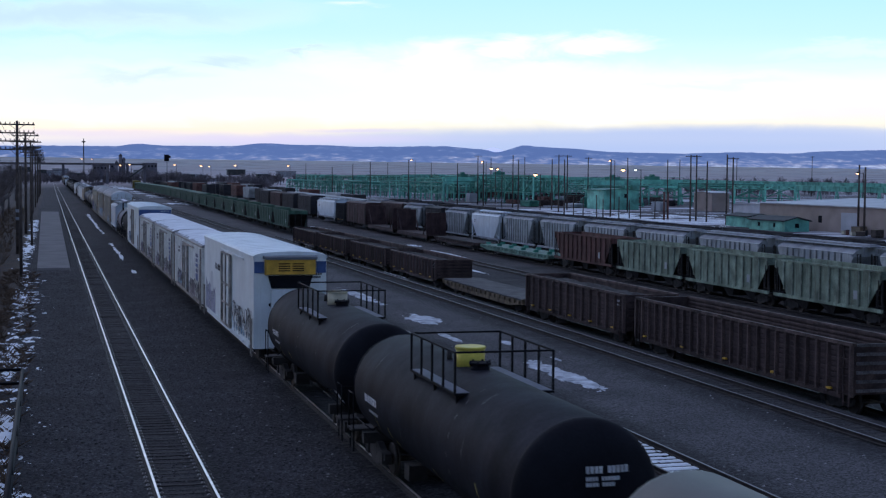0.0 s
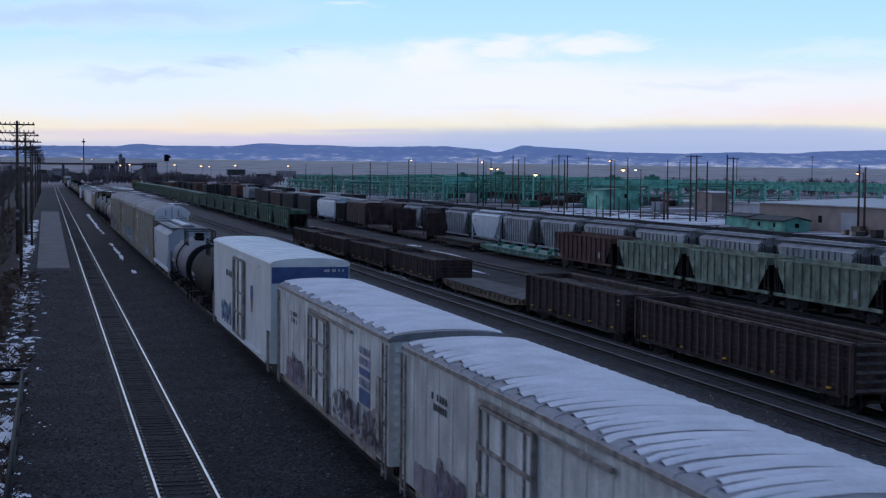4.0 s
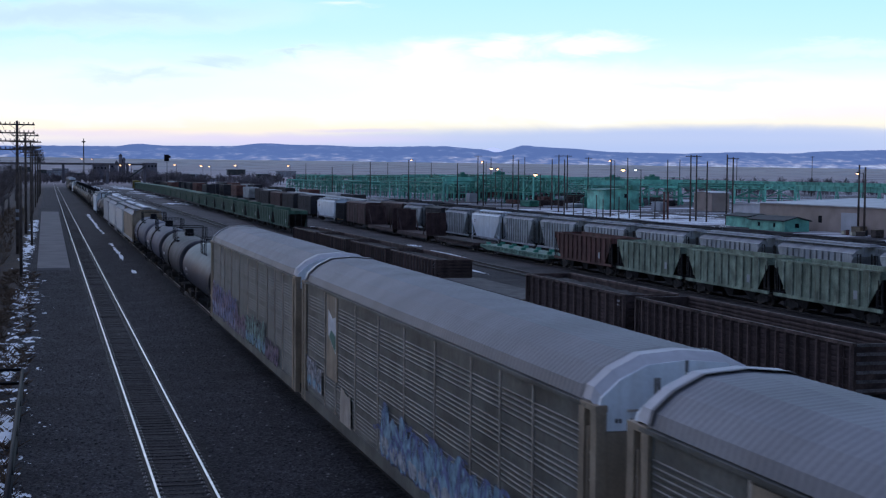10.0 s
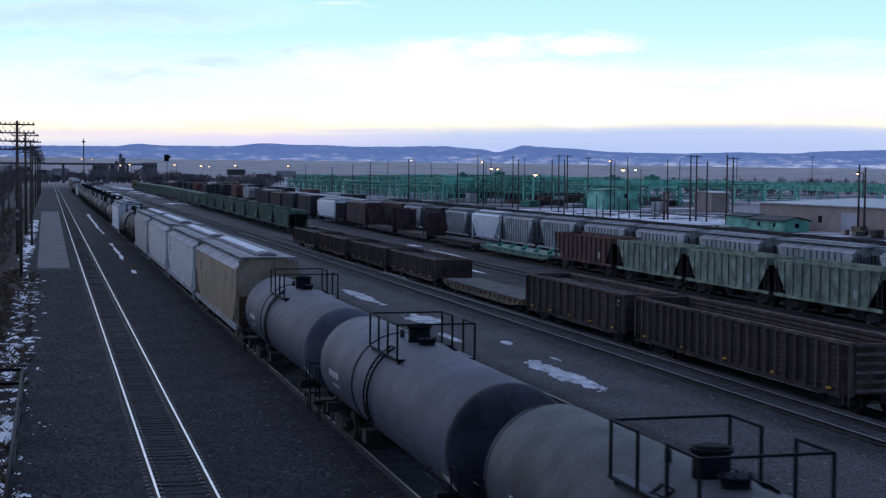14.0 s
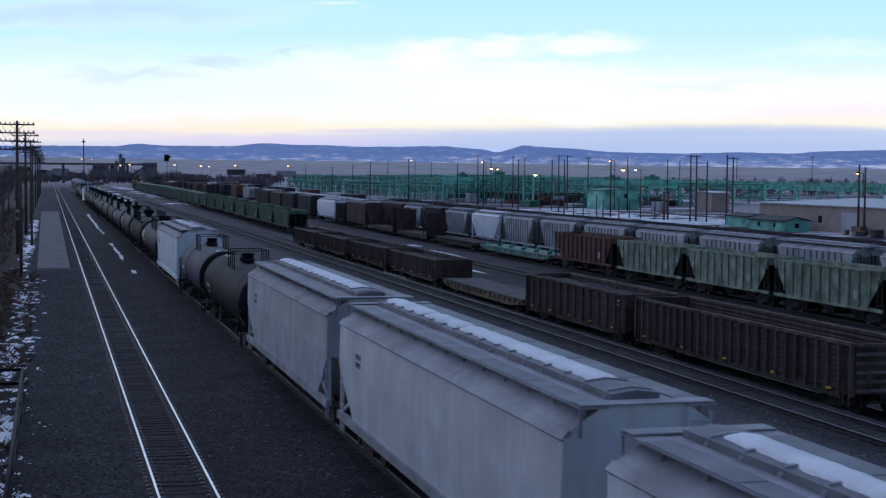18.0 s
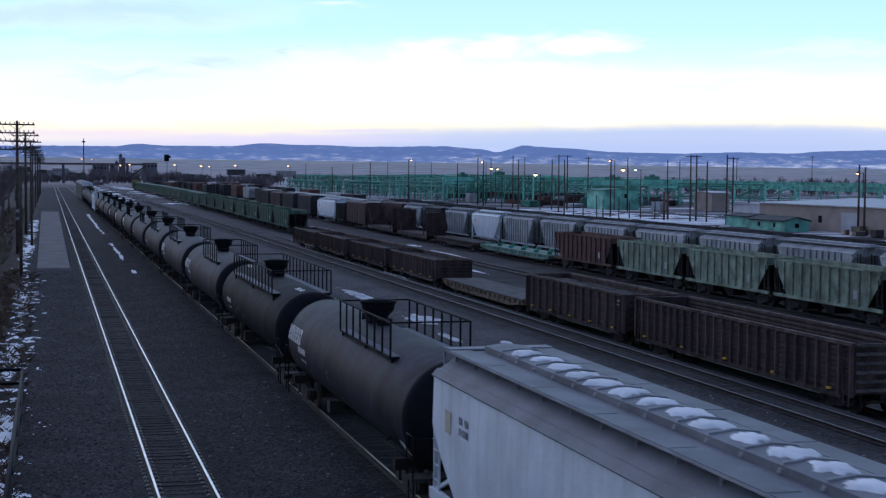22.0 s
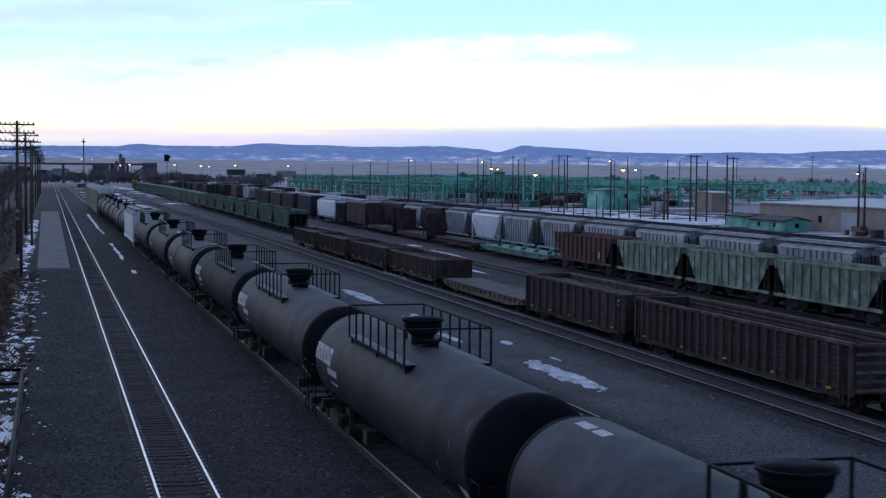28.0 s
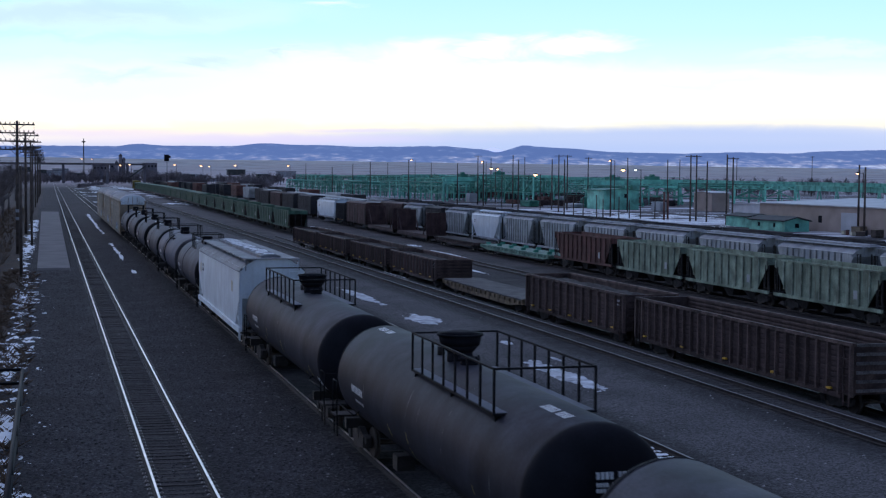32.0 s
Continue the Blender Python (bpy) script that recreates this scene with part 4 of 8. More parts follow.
                s.add([(-rr * math.sin(q), y, zc + rr * math.cos(q)) for y, q in ((y0, 0.10), (y0 + 0.10, 0.10), (y0 + 0.10, 0.25), (y0, 0.25))], [(0, 1, 2, 3)])
        tagged(part("white_stencil", s, LETTER, car), kind="stuff")
    running_gear(car, half, 2.3)
    return car


def box_roof(s, hw, half, z, rise, n=10):
    prof = [(-hw, z)] + [(hw * math.sin(math.pi * (k / n - 0.5)), z + rise * math.cos(math.pi * (k / n - 0.5)) ** 0.8) for k in range(1, n)] + [(hw, z), (hw, z - 0.06), (-hw, z - 0.06)]
    return s.loft([[(x, -half, q) for x, q in prof], [(x, half, q) for x, q in prof]])


def reefer(label, length, paint, roof, top, old=False, nose=False, blue_end=False, seed=1, group="moving train"):
    """An insulated box car: side posts, plug door with its gear, arched roof with seams, end ladders."""
    rn = random.Random(seed)
    car = thing("refrigerator_car", label, "box car", group)
    half, hw = length / 2, 1.58
    z0 = 1.02
    s = Shape()
    s.box(-hw, hw, -half, half, z0, top)
    part("body", s, paint, car)
    s = Shape()
    box_roof(s, hw + 0.02, half + 0.02, top + 0.06, 0.22 if not old else 0.2)
    part("roof", s, roof, car)
    step = 1.22 if not old else 1.0
    rise = 0.22 if not old else 0.2
    arc = []
    for k in range(13):
        a = math.pi * (k / 12 - 0.5)
        arc.append(((hw + 0.02) * math.sin(a), top + 0.06 + rise * max(0.0, math.cos(a)) ** 0.8))
    seam = Shape()
    seam.loft([[(x, -0.05, z - 0.01) for x, z in arc], [(x, -0.04, z + 0.013) for x, z in arc], [(x, 0.04, z + 0.013) for x, z in arc], [(x, 0.05, z - 0.01) for x, z in arc]], closed=False)
    pieces("roof_seam", seam, ROOFWHITE if not old else ROOFGREY, car, [(0, -half + step / 2 + step * k, 0) for k in range(int((2 * half) / step))])
    if old:
        # wind-scoured snow in chevron strips between the roof ribs
        zr = lambda x: top + 0.07 + 0.2 * max(0.0, 1 - (x / (hw + 0.02)) ** 2) ** 0.42
        s = Shape()
        yy = -half + 0.1
        while yy < half - 0.4:
            w = min(rn.uniform(0.30, 0.62), half - 0.05 - yy)
            lo, hi, bow = -hw * rn.uniform(0.82, 1.0), hw * rn.uniform(0.94, 1.0), rn.uniform(0.10, 0.22)
            ra, rb, rc = [], [], []
            for k in range(15):
                x = lo + (hi - lo) * k / 14
                thin = 1 - 0.55 * max(0.0, -x / hw - 0.1) * (0.6 + 0.5 * noise.noise((x * 1.5, yy * 0.7, seed)))
                ym, ww = yy + bow * (1 - abs(x) / hw), w * thin
                ra.append((x, max(-half, ym + w - ww + 0.05 * noise.noise((x * 3, yy, seed))), zr(x)))
                rb.append((x, ym + w - ww * 0.5, zr(x) + 0.055))
                rc.append((x, min(half, ym + w + 0.05 * noise.noise((x * 3, yy, seed + 5))), zr(x)))
            s.loft([ra, rb, rc], closed=False, smooth=True)
            yy += w + rn.uniform(0.0, 0.09)
        tagged(part("snow_cover", s, SNOW, car, "thin wind-scoured snow"), kind="stuff")
    # sill, side posts
    s = Shape()
    s.box(-hw - 0.02, hw + 0.02, -half + 1.5, half - 1.5, z0 - 0.14, z0 + 0.12)
    s.box(-0.3, 0.3, -half + 0.2, half - 0.2, z0 - 0.2, z0)
    part("sill", s, paint if not old else DIRTYTRIM, car)
    n = 14 if not old else 16
    for sx in (-1, 1):
        pieces("side_post", Shape().box(sx * hw - (0.015 if old else 0.005), sx * hw + (0.015 if old else 0.005), -0.025, 0.025, z0, top), paint, car, [(0, -half + 0.04 + (2 * half - 0.08) * k / n, 0) for k in range(n + 1)])
    s = Shape()
    for sx in (-1, 1):
        s.box(sx * hw - 0.04, sx * hw + 0.04, -half - 0.02, half + 0.02, top - 0.02, top + 0.08)
    part("eave_rail", s, paint if not old else DIRTYTRIM, car)
    # door
    dy0, dy1 = (-1.0, 2.3) if old else (-2.5, 1.2)
    track0 = dy0 - (3.8 if old else 4.7)
    for sx in (-1, 1):
        d = Shape()
        d.box(min(sx * hw, sx * (hw + 0.06)), max(sx * hw, sx * (hw + 0.06)), dy0, dy1, z0 + 0.15, top - 0.38)
        door = part("door", d, OLDWHITE, car, "sliding plug door with rods")
        f = Shape()
        xo = sx * (hw + 0.08)
        for y in (dy0, (dy0 + dy1) / 2 + 0.1, dy1):
            f.bar((xo, y, z0 + 0.1), (xo, y, top - 0.32), 0.09)
        for z in (z0 + 0.12, z0 + 1.15, z0 + 2.1, top - 0.34):
            f.bar((xo, dy0, z), (xo, dy1, z), 0.08)
        part("door_frame", f, DIRTYTRIM, door)
        for zt in (top - 0.22, z0 + 0.02):
            part("door_track", Shape().bar((xo, track0, zt), (xo, dy1 + 0.1, zt), 0.06, 0.09), DIRTYTRIM if old else paint, car)
        pieces("door_rod", Shape().rod((xo, 0, z0 + 0.1), (xo, 0, top - 0.34), 0.035, 6), DIRTYTRIM, door, [(0, dy0 + 0.5, 0), (0, dy1 - 0.5, 0)])
        for zb in (z0 + 0.9, top - 1.5):
            part("door_stop_block", Shape().box(min(sx * hw, sx * (hw + 0.07)), max(sx * hw, sx * (hw + 0.07)), dy1 + 0.15, dy1 + 0.32, zb, zb + 0.4), UNDER, car)
    # ladders and end detail
    for sy in (-1, 1):
        part("ladder", ladder_shape(-hw - 0.06, sy * (half - 0.35), z0 - 0.35, top - 0.1 if old else z0 + 1.3), DIRTYTRIM, car)
        part("ladder", ladder_shape(hw - 0.35, sy * (half + 0.06), z0 - 0.35, top - 0.1 if old else z0 + 1.3, "x"), DIRTYTRIM, car)
        lo, hi = min(sy * half, sy * (half + 0.06)), max(sy * half, sy * (half + 0.06))
        if old:
            pieces("end_rib", Shape().box(-hw + 0.12, hw - 0.12, lo, hi, -0.06, 0.06), paint, car, [(0, 0, z0 + 0.3 + k * (top - z0 - 0.5) / 10) for k in range(11)])
        else:
            pieces("end_rib", Shape().box(-0.03, 0.03, lo, hi, z0 + 0.1, top - 0.75), paint, car, [(-hw + 0.3 + k * (2 * hw - 0.6) / 4, sy * -0.035, 0) for k in range(5)])
        part("end_step", Shape().box(-0.7, 0.7, min(sy * half, sy * (half + 0.3)), max(sy * half, sy * (half + 0.3)), z0 + 0.02, z0 + 0.07), UNDER, car)
    f = -half - 0.03
    if blue_end:
        part("blue_panel", Shape().box(-hw + 0.03, hw - 0.03, f - 0.005, f + 0.02, top - 0.72, top - 0.08), BLUE, car, "blue band across the end")
        end_marks(car, 0.55, f - 0.012, top - 0.28, [(0.9, 11)], 0.1, LETTER, seed)
        end_marks(car, -0.7, f, top - 1.15, [(1.6, 17)], 0.12, DARKLETTER, seed + 1)
    if nose:
        part("blue_panel", Shape().box(-hw + 0.02, -hw + 0.44, f - 0.005, f + 0.02, top - 0.66, top - 0.16), BLUE, car, "blue corner panel")
        part("blue_panel", Shape().box(hw - 0.44, hw - 0.02, f - 0.005, f + 0.02, top - 0.66, top - 0.16), BLUE, car, "blue corner panel")
        unit = part("cooling_unit", Shape().loft([[(-1.12, f, top - 0.02), (1.12, f, top - 0.02), (1.12, f, top - 0.74), (-1.12, f, top - 0.74)], [(-1.05, f - 0.28, top - 0.08), (1.05, f - 0.28, top - 0.08), (1.05, f - 0.28, top - 0.7), (-1.05, f - 0.28, top - 0.7)]]), GRILLE, car, "yellow louvred cooling unit housing")
        part("unit_hood", Shape().loft([[(-1.2, f + 0.02, top + 0.10), (1.2, f + 0.02, top + 0.10), (1.2, f + 0.02, top - 0.03), (-1.2, f + 0.02, top - 0.03)], [(-1.1, f - 0.36, top + 0.05), (1.1, f - 0.36, top + 0.05), (1.1, f - 0.36, top - 0.06), (-1.1, f - 0.36, top - 0.06)]]), SLATEROOF, car, "dark hood over the cooling unit")
        v = Shape()
        for k in range(4):
            z = top - 0.24 - k * 0.1
            for xa in (-0.55, 0.05):
                v.box(xa, xa + 0.5, f - 0.3, f - 0.27, z - 0.025, z + 0.02)
        part("louvre", v, BLACKER, unit)
        part("grating", Shape().loft([[(-0.98, f - 0.02, top - 0.76), (0.98, f - 0.02, top - 0.76), (0.82, f - 0.02, top - 1.32), (-0.82, f - 0.02, top - 1.32)], [(-0.96, f - 0.1, top - 0.76), (0.96, f - 0.1, top - 0.76), (0.8, f - 0.1, top - 1.3), (-0.8, f - 0.1, top - 1.3)]]), BLACKER, car, "black lower grating")
        part("service_panel", Shape().loft([[(-0.86, f + 0.01, top - 1.34), (0.86, f + 0.01, top - 1.34), (0.86, f + 0.01, top - 2.35), (-0.86, f + 0.01, top - 2.35)], [(-0.8, f - 0.12, top - 1.36), (0.8, f - 0.12, top - 1.36), (0.8, f - 0.12, top - 2.28), (-0.8, f - 0.12, top - 2.28)]]), WHITE, car, "white service panel under the grating")
        end_marks(car, 0.85, f, top - 0.75, [(0.55, 6), (0.5, 6)], 0.09, DARKLETTER, seed)
        part("porthole", Shape().rod((-0.85, f - 0.02, z0 + 1.9), (-0.85, f + 0.02, z0 + 1.9), 0.09, 12), BLACKER, car)
    # paint on the left side: emblem, data, graffiti
    if old:
        for k, hh in enumerate((0.42, 0.2, 0.2, 0.2, 0.2)):
            zz = z0 + 1.15 + (0.0 if k == 0 else 0.5 + 0.3 * (k - 1))
            part("painted_emblem", Shape().box(-hw - 0.022, -hw - 0.016, -7.0, -5.6, zz, zz + hh), BLUE if k in (0, 2) else PAINTS[5], car, "faded blue emblem bar")
        marks(car, -hw - 0.02, half * 0.55, top - 0.8, [(1.4, 6), (1.2, 6)], 0.16, DARKLETTER, seed)
        part("vent_box", Shape().box(-hw - 0.05, -hw, -half + 1.0, -half + 1.4, z0 + 0.5, z0 + 2.2), DIRTYTRIM, car)
    else:
        marks(car, -hw - 0.02, 2.4, top - 1.4, [(1.2, 6)], 0.30, DARKLETTER, seed)
        marks(car, -hw - 0.02, 3.85, top - 1.4, [(0.8, 4)], 0.30, DARKLETTER, seed + 3)
        if blue_end:
            em = Shape()
            em.box(-hw - 0.02, -hw - 0.016, -half * 0.5, -half * 0.5 + 0.8, z0 + 2.1, z0 + 2.7)
            part("painted_emblem", em, BLUE, car)
            em = Shape()
            em.loft([[(-hw - 0.018, -half * 0.5, z0 + 2.1), (-hw - 0.018, -half * 0.5 + 0.8, z0 + 2.1)], [(-hw - 0.018, -half * 0.5 + 0.18, z0 + 1.55), (-hw - 0.018, -half * 0.5 + 0.62, z0 + 1.55)]], closed=False)
            part("painted_emblem", em, RACKTAN, car)
    if nose:
        painted_over(car, -hw - 0.008, 4.6, 9.3, z0 + 0.1, z0 + 1.9, PAINTS[5], seed)
        painted_over(car, -hw - 0.012, 5.6, 6.9, z0 + 1.2, z0 + 2.5, HOPGREY, seed + 1)
        graffiti(car, -hw - 0.02, -9.3, -3.2, z0 + 0.1, z0 + 1.75, (3, 2, 2), seed * 10, 0.8, True)
    elif old:
        for k in range(5):
            ya = -half + 0.5 + k * 3.6 + rn.uniform(-0.4, 0.4)
            painted_over(car, -hw - 0.017 - 0.002 * k, ya, ya + rn.uniform(1.5, 3.2), z0 + 0.05, z0 + rn.uniform(0.7, 1.6), (OVERSPRAY, PAINTS[6], OVERSPRAY, PAINTS[4], OVERSPRAY)[(k + seed) % 5], seed + k)
        ya = rn.uniform(2.6, 4.5)
        graffiti(car, -hw - 0.03, ya, ya + rn.uniform(2.4, 3.6), z0 + 0.1, z0 + rn.uniform(0.9, 1.3), rn.choice(((3, 5, 2), (4, 6, 5), (3, 2, 5))), seed * 10)
        graffiti(car, -hw - 0.034, -half + 0.6, -1.6, z0 + 0.1, z0 + 1.2, (3, 6, 4), seed * 10 + 3, 0.8, True)
    else:
        graffiti(car, -hw - 0.02, 2.5, 6.5, z0 + 0.15, z0 + 1.3, (1, 2, 5), seed * 10)
    running_gear(car, half + 0.5, 2.9)
    return car


def autorack(label, length, seed=1, group="moving train"):
    """An enclosed car carrier: ribbed side panels between posts, ribbed arched roof, tan end posts, white end doors."""
    rn = random.Random(seed)
    car = thing("autorack_car", label, "car carrier", group)
    half, hw = length / 2, 1.55
    z0, ze, zt = 1.12, 4.85, 5.72
    side_end = half - 0.65
    # panel joints fitted to the camera's view: narrower towards the ends, 2.9 m mid-car
    joints = [-side_end, -10.7, -8.7, -6.68, -3.75, -0.8, 2.13, 5.12, 8.05, 9.85, side_end]
    for sx in (-1, 1):
        s = Shape()
        s.box(min(sx * (hw - 0.06), sx * (hw - 0.03)), max(sx * (hw - 0.06), sx * (hw - 0.03)), -side_end, side_end, z0, ze)
        part("side_backing", s, RACK, car)
        if sx < 0:
            for ya, yb in zip(joints, joints[1:]):
                y0, pw = ya + 0.03, yb - ya
                p, r = Shape(), Shape()
                p.box(sx * (hw - 0.005), sx * (hw - 0.03), y0, y0 + pw - 0.06, z0 + 0.06, ze - 0.02)
                zs, j = z0 + 0.14, 0
                while zs < ze - 0.14:
                    prof = [(0.0, zs - 0.005), (0.015, zs + 0.015), (0.017, zs + 0.04), (0.0, zs + 0.06)]
                    r.loft([[(sx * (hw - 0.008 + dd), y0, z) for dd, z in prof], [(sx * (hw - 0.008 + dd), y0 + pw - 0.06, z) for dd, z in prof]], closed=False)
                    zs += 0.105 if j % 5 != 4 else 0.27
                    j += 1
                tagged(part("panel_ribs", r, RACKRIB, car), kind="stuff")
                part("side_panel", p, RACK, car)
        post = Shape().box(min(sx * (hw - 0.03), sx * (hw + 0.024)), max(sx * (hw - 0.03), sx * (hw + 0.024)), -0.035, 0.035, z0 - 0.05, ze)
        pieces("post", post, RACKPOST, car, [(0, y, 0) for y in joints[1:-1]])
        e = Shape()
        e.box(min(sx * (hw - 0.1), sx * (hw + 0.05)), max(sx * (hw - 0.1), sx * (hw + 0.05)), -half + 0.1, half - 0.1, z0 - 0.3, z0 + 0.06)
        part("side_sill", e, RACK, car)
        e = Shape()
        e.box(min(sx * (hw - 0.06), sx * (hw + 0.07)), max(sx * (hw - 0.06), sx * (hw + 0.07)), -half + 0.5, half - 0.5, ze - 0.01, ze + 0.06)
        part("eave_rail", e, RACK, car)
    # roof with transverse ribs
    prof = [(-hw, ze + 0.08), (-hw + 0.06, ze + 0.30), (-hw + 0.38, ze + 0.58), (-hw + 0.85, zt - 0.06), (0, zt), (hw - 0.85, zt - 0.06), (hw - 0.38, ze + 0.58), (hw - 0.06, ze + 0.30), (hw, ze + 0.08)]
    s = Shape()
    rings, y, k = [], -half + 0.55, 0
    while y < half - 0.55:
        lift = 0.007 if k % 4 in (1, 2) else 0.0
        rings.append([(x * (1 + lift * 0.3), y, z + lift) for x, z in prof])
        y += 0.035 if k % 2 == 0 else 0.065
        k += 1
    s.loft(rings, closed=False)
    part("roof", s, RACKROOF, car)
    for sy in (-1, 1):
        # end cap of the roof, white doors, tan lower door and posts
        c = Shape()
        c.loft([[(x * 1.015, sy * (half - 0.75), z + 0.04) for x, z in prof], [(x * 1.015, sy * (half - 0.4), z + 0.04) for x, z in prof], [(x * 0.98, sy * (half - 0.15), z - 0.10) for x, z in prof]], closed=False)
        part("roof_end", c, PALEROOF, car, "worn roof end hood")
        part("hood_seam", Shape().loft([[(x * 1.02, sy * y, z + 0.05) for x, z in prof] for y in (half - 0.84, half - 0.74)], closed=False), SLATEROOF, car, "dark seam in front of the hood")
        for sx in (-1, 1):
            arch = [(x, z) for x, z in prof if x * sx >= 0]
            arch = arch if sx > 0 else arch
            pts = [(0.03 * sx, ze - 0.35)] + ([(x if x else 0.03 * sx, z - 0.1) for x, z in (arch if sx > 0 else reversed(arch))]) + [(sx * (hw - 0.08), ze - 0.35)]
            d = Shape()
            d.loft([[(x, sy * (half - 0.2), z) for x, z in pts], [(x, sy * (half - 0.12), z) for x, z in pts]])
            door = part("end_door", d, HOPWHITE, car, "white upper end door")
            d = Shape()
            d.box(min(sx * 0.03, sx * (hw - 0.08)), max(sx * 0.03, sx * (hw - 0.08)), min(sy * (half - 0.2), sy * (half - 0.12)), max(sy * (half - 0.2), sy * (half - 0.12)), z0, ze - 0.37)
            part("lower_end_door", d, RACKTAN, car)
            g = Shape()
            for xx in (0.5, 0.56):
                g.bar((sx * xx, sy * (half - 0.1), ze - 0.05), (sx * xx, sy * (half - 0.1), ze + 0.5), 0.035)
            g.bar((sx * 0.5, sy * (half - 0.1), ze - 0.02), (sx * 1.05, sy * (half - 0.1), ze - 0.02), 0.035)
            part("latch", g, DIRTYTRIM, door)
            if sy < 0:
                end_marks(car, 0.35 if sx > 0 else -1.25, sy * (half - 0.115), ze - 0.22, [(0.9, 14)], 0.07, DARKLETTER, seed + sx)
            p = Shape()
            for da, db in ((0.84, 0.58), (0.30, 0.04)):
                p.box(min(sx * (hw - 0.12), sx * (hw + 0.06)), max(sx * (hw - 0.12), sx * (hw + 0.06)), min(sy * (half - da), sy * (half - db)), max(sy * (half - da), sy * (half - db)), z0 - 0.3, ze + 0.02)
            p.box(min(sx * (hw - 0.14), sx * (hw + 0.07)), max(sx * (hw - 0.14), sx * (hw + 0.07)), min(sy * (half - 0.75), sy * (half - 0.05)), max(sy * (half - 0.75), sy * (half - 0.05)), ze - 0.02, ze + 0.08)
            part("end_post", p, RACKTAN, car, "tan corner posts")
            part("ladder", ladder_shape(sx * (hw + 0.03), sy * (half - 0.29), z0 - 0.3, ze - 0.3, "y", 0.3, 0.45), RACKTAN, car)
    s = Shape()
    s.box(-1.4, 1.4, -half + 0.2, half - 0.2, 0.80, 1.1)
    part("frame", s, UNDER, car)
    # pale stencil panel and graffiti
    if seed == 3:
        part("data_panel", Shape().box(-hw - 0.022, -hw - 0.005, 7.75, 9.5, 2.2, 4.8), RACKTAN, car)
        face = [(y, z) for y, z in ((9.2, 3.55), (7.95, 3.05), (7.95, 4.2), (8.5, 4.1), (9.2, 4.35))]
        part("painted_emblem", Shape().loft([[(-hw - d, y, z) for y, z in face] for d in (0.024, 0.03)]), LETTER, car, "white emblem panel")
        part("painted_emblem", Shape().add([(-hw - 0.034, 9.0, 3.5), (-hw - 0.034, 7.96, 3.08), (-hw - 0.034, 7.96, 3.6), (-hw - 0.034, 8.7, 3.75)], [(0, 1, 2, 3)]), GREEN, car, "green lower corner of the emblem")
    if seed == 1:
        part("data_panel", Shape().box(-hw - 0.022, -hw - 0.005, 8.1, 9.8, 2.9, 4.78), RACKTAN, car)
        face = [(y, z) for y, z in ((9.55, 3.95), (8.35, 3.5), (8.35, 4.35), (8.9, 4.25), (9.55, 4.5))]
        part("painted_emblem", Shape().loft([[(-hw - d, y, z) for y, z in face] for d in (0.024, 0.03)]), LETTER, car, "white emblem panel")
        part("painted_emblem", Shape().add([(-hw - 0.034, 9.5, 3.95), (-hw - 0.034, 8.36, 3.52), (-hw - 0.034, 8.36, 3.9), (-hw - 0.034, 9.2, 4.1)], [(0, 1, 2, 3)]), GREEN, car, "green lower corner of the emblem")
    if seed % 3 == 0:
        graffiti(car, -hw - 0.06, -half + 1.5, -half + 15.5, z0 + 0.02, z0 + 1.5, (1, 2, 0), seed * 7 + 1, 1.0)
        graffiti(car, -hw - 0.06, half - 3.9, half - 1.2, z0 + 0.3, z0 + 1.35, (6, 0, 2), seed * 7)
        painted_over(car, -hw - 0.056, half - 8.5, half - 6.9, z0 + 0.02, z0 + 1.3, RACKPOST, seed)
    elif seed % 3 == 1:
        graffiti(car, -hw - 0.06, 7.8, 12.6, z0 + 0.02, z0 + 1.3, (6, 0, 6), seed * 7, 0.9)
        graffiti(car, -hw - 0.06, -half + 5.0, -half + 10.0, z0, z0 + 1.1, (2, 5, 2), seed * 7 + 1)
    else:
        graffiti(car, -hw - 0.06, half - 11.5, half - 1.0, z0, z0 + 1.8, (1, 4, 5), seed * 7 + 1, 1.1)
        graffiti(car, -hw - 0.075, half - 14.5, half - 11.0, z0, z0 + 1.1, (4, 4, 6), seed * 7 + 2, 0.9)
        graffiti(car, -hw - 0.06, half - 20.5, half - 14.5, z0, z0 + 1.5, (3, 7, 2), seed * 7 + 3, 1.0)
        graffiti(car, -hw - 0.06, half - 24.0, half - 20.5, z0, z0 + 1.0, (3, 4, 4), seed * 7 + 4, 0.9)
    running_gear(car, half + 0.35, 4.4)
    return car


